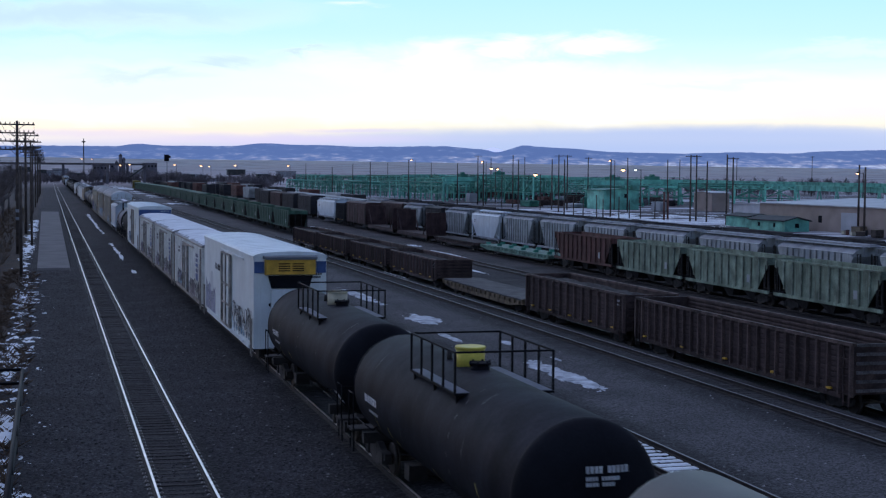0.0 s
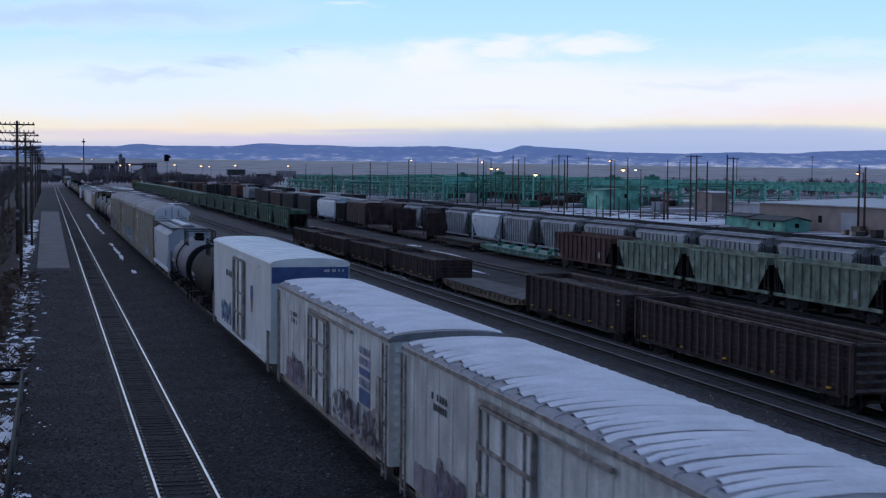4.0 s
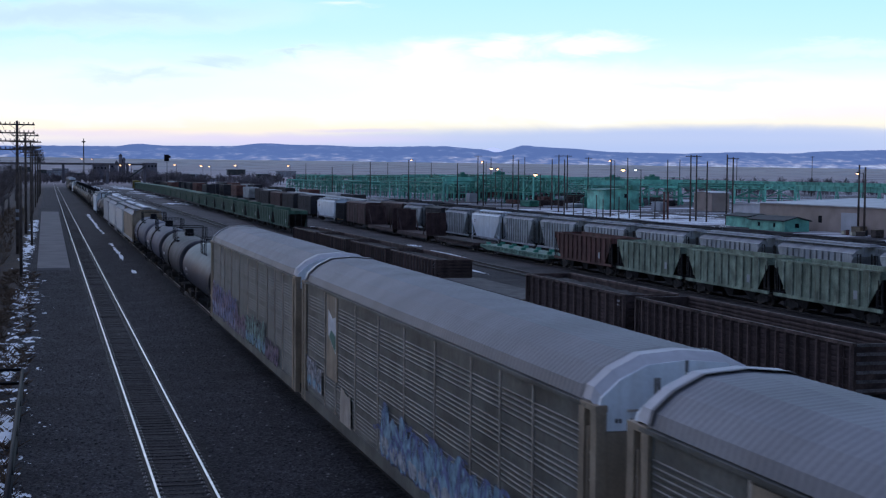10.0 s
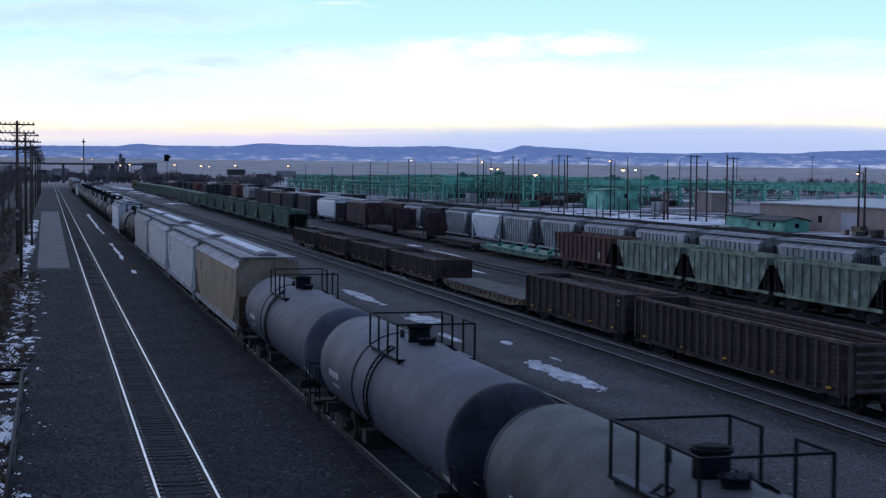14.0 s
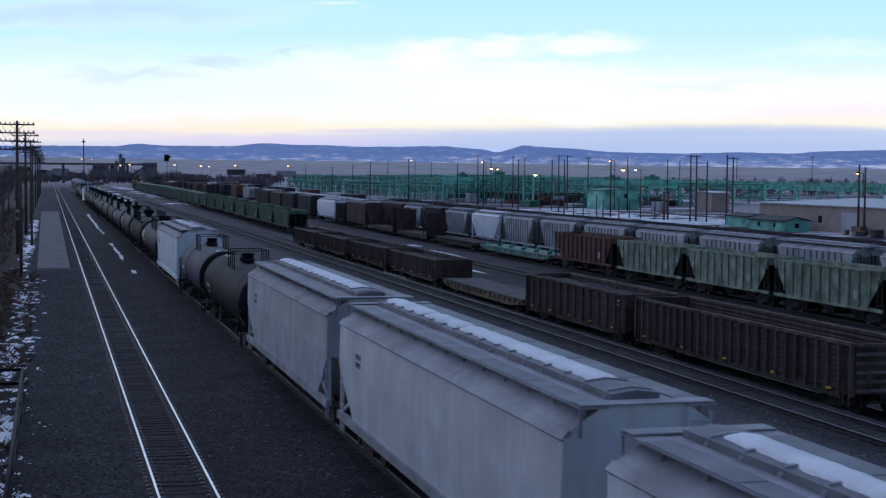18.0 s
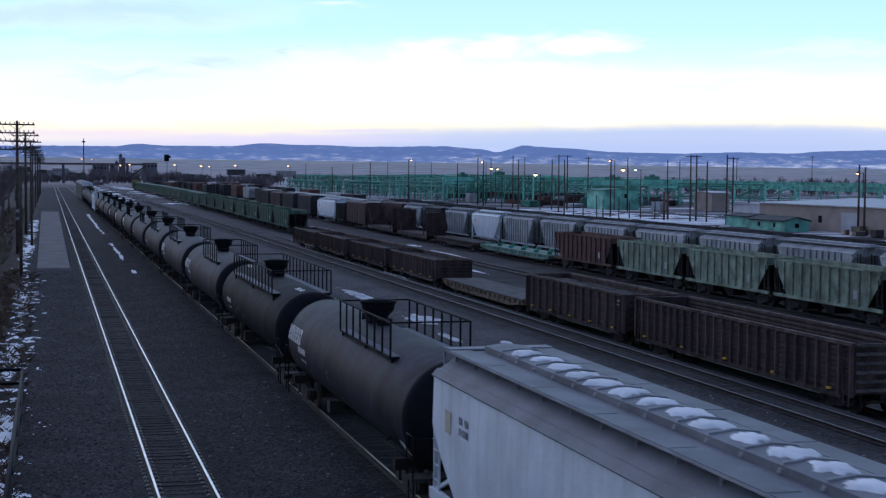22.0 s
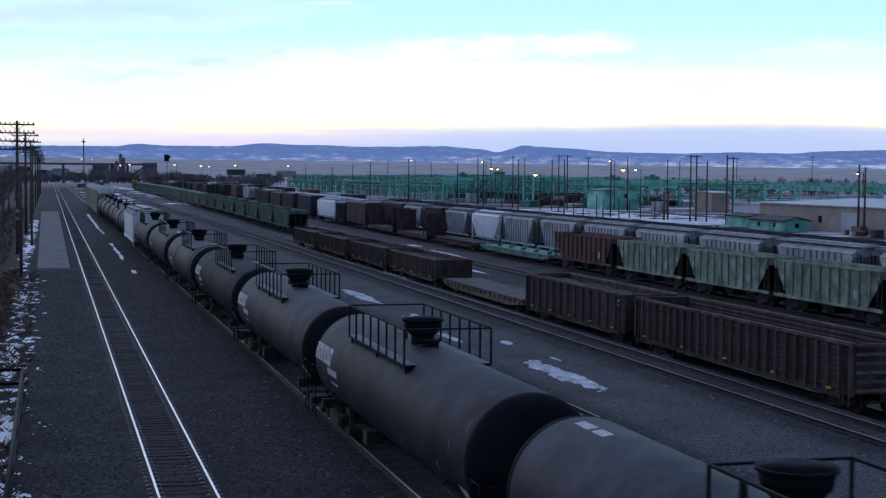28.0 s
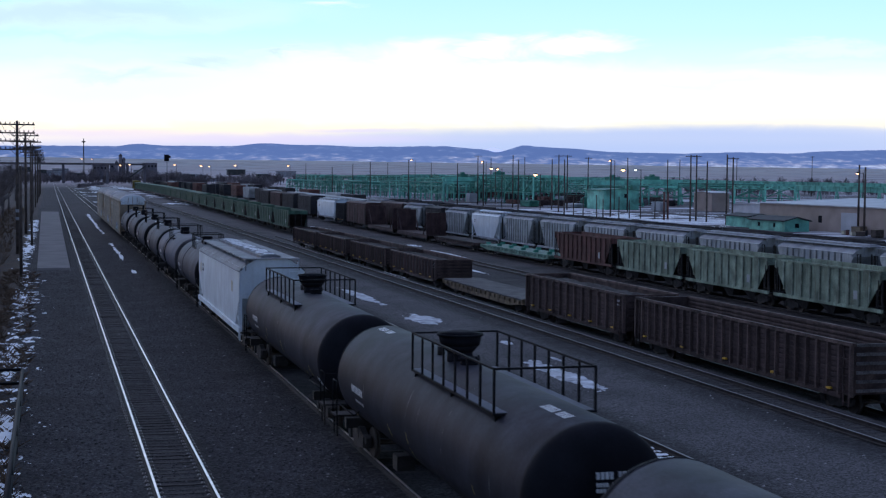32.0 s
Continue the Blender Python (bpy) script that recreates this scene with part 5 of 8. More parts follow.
def covered_hopper(label, length, paint, top=4.0, cut=(1.9, 2.75), roof=None, curved=True, rust_end=False, ribs=0, snow=True, group="moving train", seed=1, trim=None, rib_paint=None):
    """A covered hopper: side sheets that narrow at the ends, sloped ends, outlet bays, roof walks and hatch trough."""
    rn = random.Random(seed)
    roof = roof or paint
    car = thing("covered_hopper", label, "hopper car", group)
    half, hw = length / 2, 1.56
    z0 = 1.28
    sl = half - (1.2 if ribs else 0.35)
    # body: rings along y; the ends slope in under the roof
    side = [(-hw + 0.02, 2.0), (-hw, 2.9), (-hw + 0.03, top - 0.15), (-hw + 0.16, top), (-0.8, top + 0.42), (0.8, top + 0.42), (hw - 0.16, top), (hw - 0.03, top - 0.15), (hw, 2.9), (hw - 0.02, 2.0), (hw - 0.06, z0 + 0.06), (-hw + 0.06, z0 + 0.06)]
    if not curved:
        side = [(-hw, 2.0), (-hw, 2.9), (-hw, top - 0.1), (-hw + 0.1, top), (-0.8, top + 0.4), (0.8, top + 0.4), (hw - 0.1, top), (hw, top - 0.1), (hw, 2.9), (hw, 2.0), (hw - 0.05, z0 + 0.1), (-hw + 0.05, z0 + 0.1)]
    def ring(y, low):
        return [(x, y, max(z, low)) for x, z in side]
    s = Shape()
    ce, ch = cut
    s.loft([ring(-sl, ch), ring(-sl + 0.37 * ce, ch - 0.37 * (ch - z0)), ring(-sl + ce, z0), ring(sl - ce, z0), ring(sl - 0.37 * ce, ch - 0.37 * (ch - z0)), ring(sl, ch)], smooth=False)
    part("body", s, paint, car)
    if roof is not paint:
        for sx in (-1, 1):
            lo = 0.16 if curved else 0.1
            pr = [(sx * (hw - lo), top + 0.012), (sx * 0.79, top + (0.432 if curved else 0.412)), (0.0, top + (0.432 if curved else 0.412))]
            rs = Shape().loft([[(x, -sl + 0.01, z) for x, z in pr], [(x, sl - 0.01, z) for x, z in pr]], closed=False)
            part("roof_sheet", rs, roof, car)
    # bays under the body
    for k in range(3):
        y = (k - 1) * (length * 0.235)
        b = Shape()
        w = length * 0.10
        b.loft([[(-1.2, y - w, z0 + 0.15), (1.2, y - w, z0 + 0.15), (1.2, y + w, z0 + 0.15), (-1.2, y + w, z0 + 0.15)], [(-0.5, y - 0.3, 0.5), (0.5, y - 0.3, 0.5), (0.5, y + 0.3, 0.5), (-0.5, y + 0.3, 0.5)]])
        part("outlet_bay", b, UNDER if ribs else paint, car)
    for sx in (-1, 1):
        b = Shape()
        b.box(min(sx * (hw - 0.12), sx * (hw + 0.03)), max(sx * (hw - 0.12), sx * (hw + 0.03)), -half + 0.2, half - 0.2, z0 - 0.12, z0 + 0.12)
        part("side_sill", b, trim or (ROOFGREY if curved else paint), car)
        b = Shape()
        b.loft([[(sx * (hw - 0.20), y, top - 0.02), (sx * (hw - 0.02), y, top - 0.17), (sx * (hw + 0.02), y, top - 0.13), (sx * (hw - 0.12), y, top + 0.03)] for y in (-sl - 0.03, sl + 0.03)])
        part("roof_rail", b, roof, car)
        # roof walkway
        b = Shape()
        xa, xb = sx * 0.74, sx * 1.27
        b.box(min(xa, xb), max(xa, xb), -half + 0.2, half - 0.2, top + 0.40, top + 0.44)
        y = -half + 0.5
        while y < half:
            b.bar((sx * 1.1, y, top + 0.05), (sx * 1.1, y, top + 0.4), 0.05)
            y += 1.5
        part("roof_walk", b, ROOFGREY, car)
        for k in range(int(length / 3.1) if group == "moving train" else 0):
            ya = -half + 0.35 + 3.1 * k
            part("walk_plate", Shape().box(min(xa, xb) + 0.02, max(xa, xb) - 0.02, ya, ya + 3.04, top + 0.442, top + 0.455), SLATEROOF, car)
        if ribs:
            rib = Shape().box(min(sx * hw, sx * (hw + 0.09)), max(sx * hw, sx * (hw + 0.09)), -0.06, 0.06, z0 + 0.1, top - 0.1)
            if sx < 0:
                pieces("rib", rib, rib_paint or paint, car, [(0, -sl + 1.7 + (2 * sl - 3.4) * k / (ribs - 2), 0) for k in range(ribs - 1)])
            part("end_post", Shape().box(min(sx * hw, sx * (hw + 0.09)), max(sx * hw, sx * (hw + 0.09)), -sl + 0.1, -sl + 0.2, ch + 0.05, top - 0.1), paint, car)
    for sy in (-1, 1):
        # end frames, ladder, slope braces
        e = Shape()
        for x in (-1.45, -0.5, 0.5, 1.45):
            e.bar((x, sy * (half - 0.3), z0 - 0.2), (x, sy * (half - 0.42), top - 0.1), 0.09)
        e.bar((-1.45, sy * (half - 0.3), z0 + 0.05), (-1.45, sy * (half - 1.7), z0 + 0.6), 0.08)
        e.bar((1.45, sy * (half - 0.3), z0 + 0.05), (1.45, sy * (half - 1.7), z0 + 0.6), 0.08)
        part("end_frame", e, HOPTAN if rust_end else (UNDER if ribs else paint), car)
        e = Shape()
        e.box(-1.5, 1.5, min(sy * (half - 0.05), sy * (half - 1.1)), max(sy * (half - 0.05), sy * (half - 1.1)), z0 - 0.14, z0 - 0.06)
        e.box(-0.25, 0.25, min(sy * (half - 0.05), sy * (half - 4)), max(sy * (half - 0.05), sy * (half - 4)), 0.85, z0 - 0.1)
        part("end_platform", e, UNDER, car)
        part("ladder", ladder_shape(-1.5, sy * (half - 0.55), z0 - 0.5, top - 0.1), UNDER if ribs else paint, car)
        part("ladder", ladder_shape(1.0, sy * (half - 0.27), z0 - 0.5, top + 0.3, "x"), paint, car)
        e = Shape()
        for x in (-1.25, 1.25):
            e.bar((x, sy * (half - 0.25), top - 0.1), (x, sy * (half - 0.25), top + 0.46), 0.05)
        e.box(-1.25, 1.25, min(sy * (half - 0.2), sy * (half - 0.65)), max(sy * (half - 0.2), sy * (half - 0.65)), top + 0.45, top + 0.48)
        part("cross_walk", e, ROOFGREY, car)
        if sy < 0:
            end_marks(car, 0.35, -half + 0.27, top - 0.55, [(0.5, 5), (0.55, 6)], 0.13, DARKLETTER, seed)
        if rust_end:
            part("rusty_end_sheet", Shape().box(-1.42, 1.42, min(sy * (half - 0.37), sy * (half - 0.33)), max(sy * (half - 0.37), sy * (half - 0.33)), top - 1.0, top + 0.3), RACKTAN, car, "rust-stained end sheet")
        part("brake_wheel", Shape().rod((0.5, -half + 0.22, z0 + 1.6), (0.5, -half + 0.17, z0 + 1.6), 0.28, 14), UNDER, car) if sy < 0 else None
    # trough hatch with clamps, snow lying on it
    h = Shape()
    hx = 0.46
    h.loft([[(-hx, -half + 0.8, top + 0.40), (-hx, -half + 0.8, top + 0.56), (0, -half + 0.8, top + 0.62), (hx, -half + 0.8, top + 0.56), (hx, -half + 0.8, top + 0.40)], [(-hx, half - 0.8, top + 0.40), (-hx, half - 0.8, top + 0.56), (0, half - 0.8, top + 0.62), (hx, half - 0.8, top + 0.56), (hx, half - 0.8, top + 0.40)]])
    part("hatch_cover", h, roof if group != "moving train" else SLATEROOF, car)
    saddle = Shape()
    saddle.loft([[(-0.5, -0.03, top + 0.45), (-0.42, -0.03, top + 0.60), (0, -0.03, top + 0.65), (0.42, -0.03, top + 0.60), (0.5, -0.03, top + 0.45)], [(-0.5, 0.03, top + 0.45), (-0.42, 0.03, top + 0.60), (0, 0.03, top + 0.65), (0.42, 0.03, top + 0.60), (0.5, 0.03, top + 0.45)]])
    nc = int((length - 2.0) / 1.15)
    pieces("hatch_clamp", saddle, ROOFGREY, car, [(0, -half + 1.1 + 1.15 * k, 0) for k in range(nc + 1)])
    if snow == "lumps":
        # what is left of the snow, a heap between each pair of clamps
        for k in range(nc):
            y = -half + 1.1 + 1.15 * (k + 0.5)
            lump = Shape().blob(rn.uniform(-0.12, 0.05), y, rn.uniform(0.26, 0.36), rn.uniform(0.3, 0.46), top + 0.595, 0.055, rn)
            part("snow_lump", lump, SNOW, car)
        for yy in (half * 0.80, -half * 0.72):
            part("decal", Shape().box(-hw - 0.012, -hw - 0.004, yy, yy + 0.45, 2.9, 3.4), CREAM, car, "small yellowed decal")
    elif snow:
        k = 1
        while k < nc:
            # a long strip of snow over many lids, broken here and there at a clamp
            m = min(rn.choice((3, 5, 8)), nc - k)
            y, y1 = -half + 1.1 + 1.15 * k + 0.07, -half + 1.1 + 1.15 * (k + m) - 0.07
            k += m
            rings, q = [], max(5, int((y1 - y) / 0.16))
            for i in range(q + 1):
                yy = y + (y1 - y) * i / q
                wa = hx * (0.64 + 0.16 * noise.noise((yy * 1.7, seed, 0)) - 0.10 * (abs((yy + half - 1.1) / 1.15 % 1 - 0.5) > 0.42))
                wb = hx * (0.64 + 0.14 * noise.noise((yy * 2.2, seed, 9)))
                t = -0.01 if i in (0, q) else 0.055 + 0.014 * noise.noise((yy * 3.0, seed, 4))
                rings.append([(-wa, yy, top + 0.60 - 0.13 * wa), (-wa * 0.93, yy, top + 0.62 - 0.11 * wa + t), (0, yy, top + 0.625 + t), (wb * 0.93, yy, top + 0.62 - 0.11 * wb + t), (wb, yy, top + 0.60 - 0.13 * wb)])
            part("snow_cover", Shape().loft(rings, closed=False, smooth=True), SNOW, car, "snow lying on the hatch lids")
    marks(car, -hw - 0.006, half * 0.66, top - 0.9, [(0.75, 5), (0.75, 6)], 0.16, PAINTS[6], seed)
    running_gear(car, half, 2.2)
    return car


def gondola(label, length, paint, top=2.75, ribs=14, load=False, group="standing gondolas", seed=1, rib_paint=None):
    """An open gondola: thin ribbed sides and ends, floor, top rail, load or rust inside."""
    rn = random.Random(seed)
    car = thing("gondola_car", label, "gondola", group)
    half, hw = length / 2, 1.5
    z0 = 1.12
    for sx in (-1, 1):
        s = Shape()
        s.box(min(sx * hw, sx * (hw - 0.05)), max(sx * hw, sx * (hw - 0.05)), -half, half, z0 - 0.1, top)
        side = part("side", s, paint, car)
        rib = Shape()
        rib.loft([[(sx * hw, -0.09, z0 - 0.1), (sx * (hw + 0.14), -0.055, z0 - 0.1), (sx * (hw + 0.14), 0.055, z0 - 0.1), (sx * hw, 0.09, z0 - 0.1)], [(sx * hw, -0.09, top - 0.1), (sx * (hw + 0.14), -0.055, top - 0.1), (sx * (hw + 0.14), 0.055, top - 0.1), (sx * hw, 0.09, top - 0.1)]])
        if length > 16.5:
            # pressed bands along the side sheets
            zs = [z0 + 0.08 + k * (top - z0 - 0.28) / 8 for k in range(9)]
            hh = (top - z0 - 0.28) / 8
            outer = Shape().loft([[(sx * hw, y, 0.03), (sx * (hw + 0.014), y, 0.06), (sx * (hw + 0.014), y, hh - 0.05), (sx * hw, y, hh - 0.02)] for y in (-half + 0.05, half - 0.05)])
            if sx < 0:
                pieces("side_band", outer, paint, side, [(0, 0, z) for z in zs])
            if not load:
                inner = Shape().loft([[(sx * (hw - 0.05), y, 0.03), (sx * (hw - 0.085), y, 0.07), (sx * (hw - 0.085), y, hh - 0.06), (sx * (hw - 0.05), y, hh - 0.02)] for y in (-half + 0.06, half - 0.06)])
                pieces("inner_band", inner, RUST, side, [(0, 0, z) for z in zs])
        if sx < 0:
            pieces("rib", rib, rib_paint or paint, side, [(0, -half + 0.1 + (length - 0.2) * k / ribs, 0) for k in range(ribs + 1)])
        s = Shape()
        s.box(min(sx * (hw - 0.07), sx * (hw + 0.09)), max(sx * (hw - 0.07), sx * (hw + 0.09)), -half - 0.02, half + 0.02, top - 0.1, top + 0.03)
        part("top_rail", s, rib_paint or paint, side)
        s = Shape()
        s.box(min(sx * (hw - 0.02), sx * (hw + 0.08)), max(sx * (hw - 0.02), sx * (hw + 0.08)), -half + 0.8, half - 0.8, z0 - 0.24, z0 - 0.04)
        part("side_sill", s, paint, side)
    for sy in (-1, 1):
        e = Shape()
        e.box(-hw + 0.05, hw - 0.05, min(sy * (half - 0.05), sy * half), max(sy * (half - 0.05), sy * half), z0, top)
        end = part("end", e, paint, car)
        rib = Shape().box(-hw + 0.1, hw - 0.1, min(sy * half, sy * (half + 0.09)), max(sy * half, sy * (half + 0.09)), -0.06, 0.06)
        pieces("end_rib", rib, WORNEND if length > 20 else paint, end, [(0, 0, z0 + 0.15 + k * (top - z0 - 0.2) / 5) for k in range(6)])
        part("ladder", ladder_shape(-hw - 0.08, sy * (half - 0.4), z0 - 0.5, top - 0.1), paint, car)
    part("floor", Shape().box(-hw + 0.05, hw - 0.05, -half + 0.05, half - 0.05, z0 - 0.02, z0 + 0.06), RUSTIN, car)
    part("centre_sill", Shape().box(-0.25, 0.25, -half + 0.1, half - 0.1, 0.82, z0), UNDER, car)
    if load:
        s = Shape()
        nx, ny = 9, int(length / 0.6)
        pts = []
        for j in range(ny + 1):
            for i in range(nx + 1):
                x = -hw + 0.06 + (2 * hw - 0.12) * i / nx
                y = -half + 0.06 + (length - 0.12) * j / ny
                pts.append((x, y, top - 0.55 + 0.35 * (1 - (x / hw) ** 2) + 0.22 * noise.noise((x * 1.3, y * 0.8, seed)) + rn.uniform(-0.05, 0.05)))
        s.add(pts, [(j * (nx + 1) + i, j * (nx + 1) + i + 1, (j + 1) * (nx + 1) + i + 1, (j + 1) * (nx + 1) + i) for j in range(ny) for i in range(nx)])
        part("load", s, RUSTIN, car, "dark heaped scrap load")
    # chalk marks and reflectors along the sill
    s = Shape()
    for k in range(5):
        y = -half + 1.5 + k * (length - 3) / 4
        s.box(-hw - 0.15, -hw - 0.02, y, y + 0.3, z0 + 0.02, z0 + 0.1)
    part("reflector", s, GRILLE, car)
    marks(car, -hw - 0.008, -half + 0.75, top - 0.5, [(0.5, 4), (0.5, 5)], 0.16, LETTER, seed)
    running_gear(car, half + 0.3, 2.3)
    return car


def open_hopper(label, length, paint, top=3.95, ribs=11, group="standing hoppers", seed=1, rib_paint=None):
    """An open-top coal hopper: ribbed sides, end slope sheets under an open end frame, three bays."""
    car = thing("open_hopper_car", label, "hopper car", group)
    half, hw = length / 2, 1.5
    z0 = 1.35
    sl = half - 0.25
    for sx in (-1, 1):
        s = Shape()
        pts = [(-sl, top), (sl, top), (sl, top - 0.55), (sl - 1.75, z0), (-sl + 1.75, z0), (-sl, top - 0.55)]
        s.loft([[(sx * hw, y, z) for y, z in pts], [(sx * (hw - 0.05), y, z) for y, z in pts]])
        side = part("side", s, paint, car)
        full = Shape().box(min(sx * hw, sx * (hw + 0.1)), max(sx * hw, sx * (hw + 0.1)), -0.055, 0.055, z0, top - 0.1)
        ys = [-sl + 0.1 + (2 * sl - 0.2) * k / ribs for k in range(ribs + 1)]
        if sx > 0:
            ys = []
        pieces("rib", full, rib_paint or paint, side, [(0, y, 0) for y in ys if sl - abs(y) > 1.7])
        for y in ys:
            if sl - abs(y) <= 1.7:
                low = z0 + (1.75 - (sl - abs(y))) / 1.75 * (top - 0.55 - z0)
                part("rib", Shape().box(min(sx * hw, sx * (hw + 0.1)), max(sx * hw, sx * (hw + 0.1)), y - 0.055, y + 0.055, low, top - 0.1), rib_paint or paint, side)
        s = Shape()
        s.box(min(sx * (hw - 0.06), sx * (hw + 0.1)), max(sx * (hw - 0.06), sx * (hw + 0.1)), -sl, sl, top - 0.12, top + 0.02)
        part("top_rail", s, paint, side)
        s = Shape()
        s.box(min(sx * (hw - 0.06), sx * (hw + 0.08)), max(sx * (hw - 0.06), sx * (hw + 0.08)), -half + 0.1, half - 0.1, z0 - 0.16, z0 + 0.08)
        part("side_sill", s, paint, side)
    for sy in (-1, 1):
        e = Shape()
        e.box(-hw, hw, min(sy * sl, sy * (sl - 0.06)), max(sy * sl, sy * (sl - 0.06)), top - 0.55, top)
        part("end_sheet", e, paint, car)
        e = Shape()
        e.loft([[(-hw + 0.04, sy * sl, top - 0.55), (hw - 0.04, sy * sl, top - 0.55), (hw - 0.04, sy * (sl - 3.2), z0 - 0.2), (-hw + 0.04, sy * (sl - 3.2), z0 - 0.2)], [(-hw + 0.04, sy * (sl - 0.08), top - 0.5), (hw - 0.04, sy * (sl - 0.08), top - 0.5), (hw - 0.04, sy * (sl - 3.15), z0 - 0.15), (-hw + 0.04, sy * (sl - 3.15), z0 - 0.15)]])
        part("slope_sheet", e, RUSTIN, car)
        e = Shape()
        for x in (-1.42, -0.5, 0.5, 1.42):
            e.bar((x, sy * (half - 0.2), z0 - 0.1), (x, sy * (half - 0.3), top - 0.5), 0.08)
        for x in (-1.46, 1.46):
            e.bar((x, sy * (half - 0.9), z0 - 0.1), (x, sy * (half - 0.9), top - 0.95), 0.07)
        e.box(-1.45, 1.45, min(sy * half, sy * (half - 0.9)), max(sy * half, sy * (half - 0.9)), z0 - 0.16, z0 - 0.08)
        part("end_frame", e, UNDER, car)
        part("ladder", ladder_shape(-hw - 0.03, sy * (half - 0.4), z0 - 0.5, top - 0.6), UNDER, car)
    for k in range(3):
        y = (k - 1) * length * 0.25
        b = Shape()
        b.loft([[(-1.35, y - 1.4, z0 + 0.05), (1.35, y - 1.4, z0 + 0.05), (1.35, y + 1.4, z0 + 0.05), (-1.35, y + 1.4, z0 + 0.05)], [(-1.0, y - 0.35, 0.5), (1.0, y - 0.35, 0.5), (1.0, y + 0.35, 0.5), (-1.0, y + 0.35, 0.5)]])
        part("bay", b, UNDER, car)
    part("floor", Shape().box(-hw + 0.05, hw - 0.05, -sl + 2, sl - 2, z0, z0 + 0.05), RUSTIN, car)
    part("centre_sill", Shape().box(-0.22, 0.22, -half + 0.1, half - 0.1, 0.85, z0), UNDER, car)
    part("data_panel", Shape().box(-hw - 0.012, -hw - 0.004, -half + 3.2, -half + 3.7, z0 + 0.5, z0 + 1.1), YARDGREY, car)
    running_gear(car, half, 2.0)
    return car


def flat_car(label, length, paint, deck, group="standing flat cars", stakes=False, seed=1):
    car = thing("flat_car", label, "flat car", group)
    half, hw = length / 2, 1.5
    part("deck", Shape().box(-hw, hw, -half, half, 1.22, 1.32), deck, car)
    for sx in (-1, 1):
        s = Shape()
        pts = [(-half, 1.22), (half, 1.22), (half, 0.98), (half - 2.5, 0.72), (-half + 2.5, 0.72), (-half, 0.98)]
        s.loft([[(sx * hw, y, z) for y, z in pts], [(sx * (hw - 0.1), y, z) for y, z in pts]])
        sill = part("side_sill", s, paint, car)
        n = int(length / 1.1)
        pk = Shape().box(min(sx * hw, sx * (hw + 0.12)), max(sx * hw, sx * (hw + 0.12)), -0.09, 0.09, 1.0, 1.24)
        pieces("stake_pocket", pk, paint, sill, [(0, -half + 0.2 + (length - 0.4) * k / n, 0) for k in range(n + 1)])
    if stakes:
        s = Shape()
        for k in range(6):
            y = -half + 1.5 + k * (length - 3) / 5
            s.box(-1.2, -0.7, y - 0.2, y + 0.2, 1.32, 1.62)
            s.box(0.7, 1.2, y - 0.2, y + 0.2, 1.32, 1.62)
        part("tie_down", s, TEALDARK, car)
    s = Shape()
    for sy in (-1, 1):
        s.box(-hw, hw, min(sy * half, sy * (half + 0.08)), max(sy * half, sy * (half + 0.08)), 0.95, 1.32)
    part("end_sill", s, paint, car)
    part("centre_sill", Shape().box(-0.3, 0.3, -half + 0.1, half - 0.1, 0.75, 1.22), UNDER, car)
    running_gear(car, half + 0.3, 2.3)
    return car


def box_car(label, length, paint, top=4.7, group="standing box cars", seed=1):
    car = thing("box_car", label, "box car", group)
    half, hw = length / 2, 1.52
    z0 = 1.1
    part("body", Shape().box(-hw, hw, -half, half, z0, top), paint, car)
    s = Shape()
    box_roof(s, hw + 0.03, half + 0.03, top + 0.06, 0.22, 6)
    part("roof", s, paint, car)
    for sx in (-1, 1):
        if sx < 0:
            pieces("side_post", Shape().box(sx * hw - 0.05, sx * hw + 0.05, -0.04, 0.04, z0, top), paint, car, [(0, -half + 0.05 + (length - 0.1) * k / 12, 0) for k in range(13)])
    for sx in (-1, 1):
        d = Shape()
        d.box(min(sx * hw, sx * (hw + 0.07)), max(sx * hw, sx * (hw + 0.07)), -1.5, 1.5, z0 + 0.05, top - 0.25)
        door = part("door", d, paint, car)
        part("door_rods", Shape().bar((sx * (hw + 0.09), -0.6, z0), (sx * (hw + 0.09), -0.6, top - 0.3), 0.06).bar((sx * (hw + 0.09), 0.6, z0), (sx * (hw + 0.09), 0.6, top - 0.3), 0.06), UNDER, door)
    for sy in (-1, 1):
        rib = Shape().box(-hw + 0.15, hw - 0.15, min(sy * half, sy * (half + 0.06)), max(sy * half, sy * (half + 0.06)), -0.08, 0.08)
        pieces("end_rib", rib, paint, car, [(0, 0, z0 + 0.3 + k * (top - z0 - 0.6) / 8) for k in range(9)])
        part("ladder", ladder_shape(-hw - 0.06, sy * (half - 0.35), z0 - 0.4, top - 0.2), UNDER, car)
    part("centre_sill", Shape().box(-0.3, 0.3, -half + 0.1, half - 0.1, 0.8, z0), UNDER, car)
    running_gear(car, half + 0.3, 2.3)
    return car


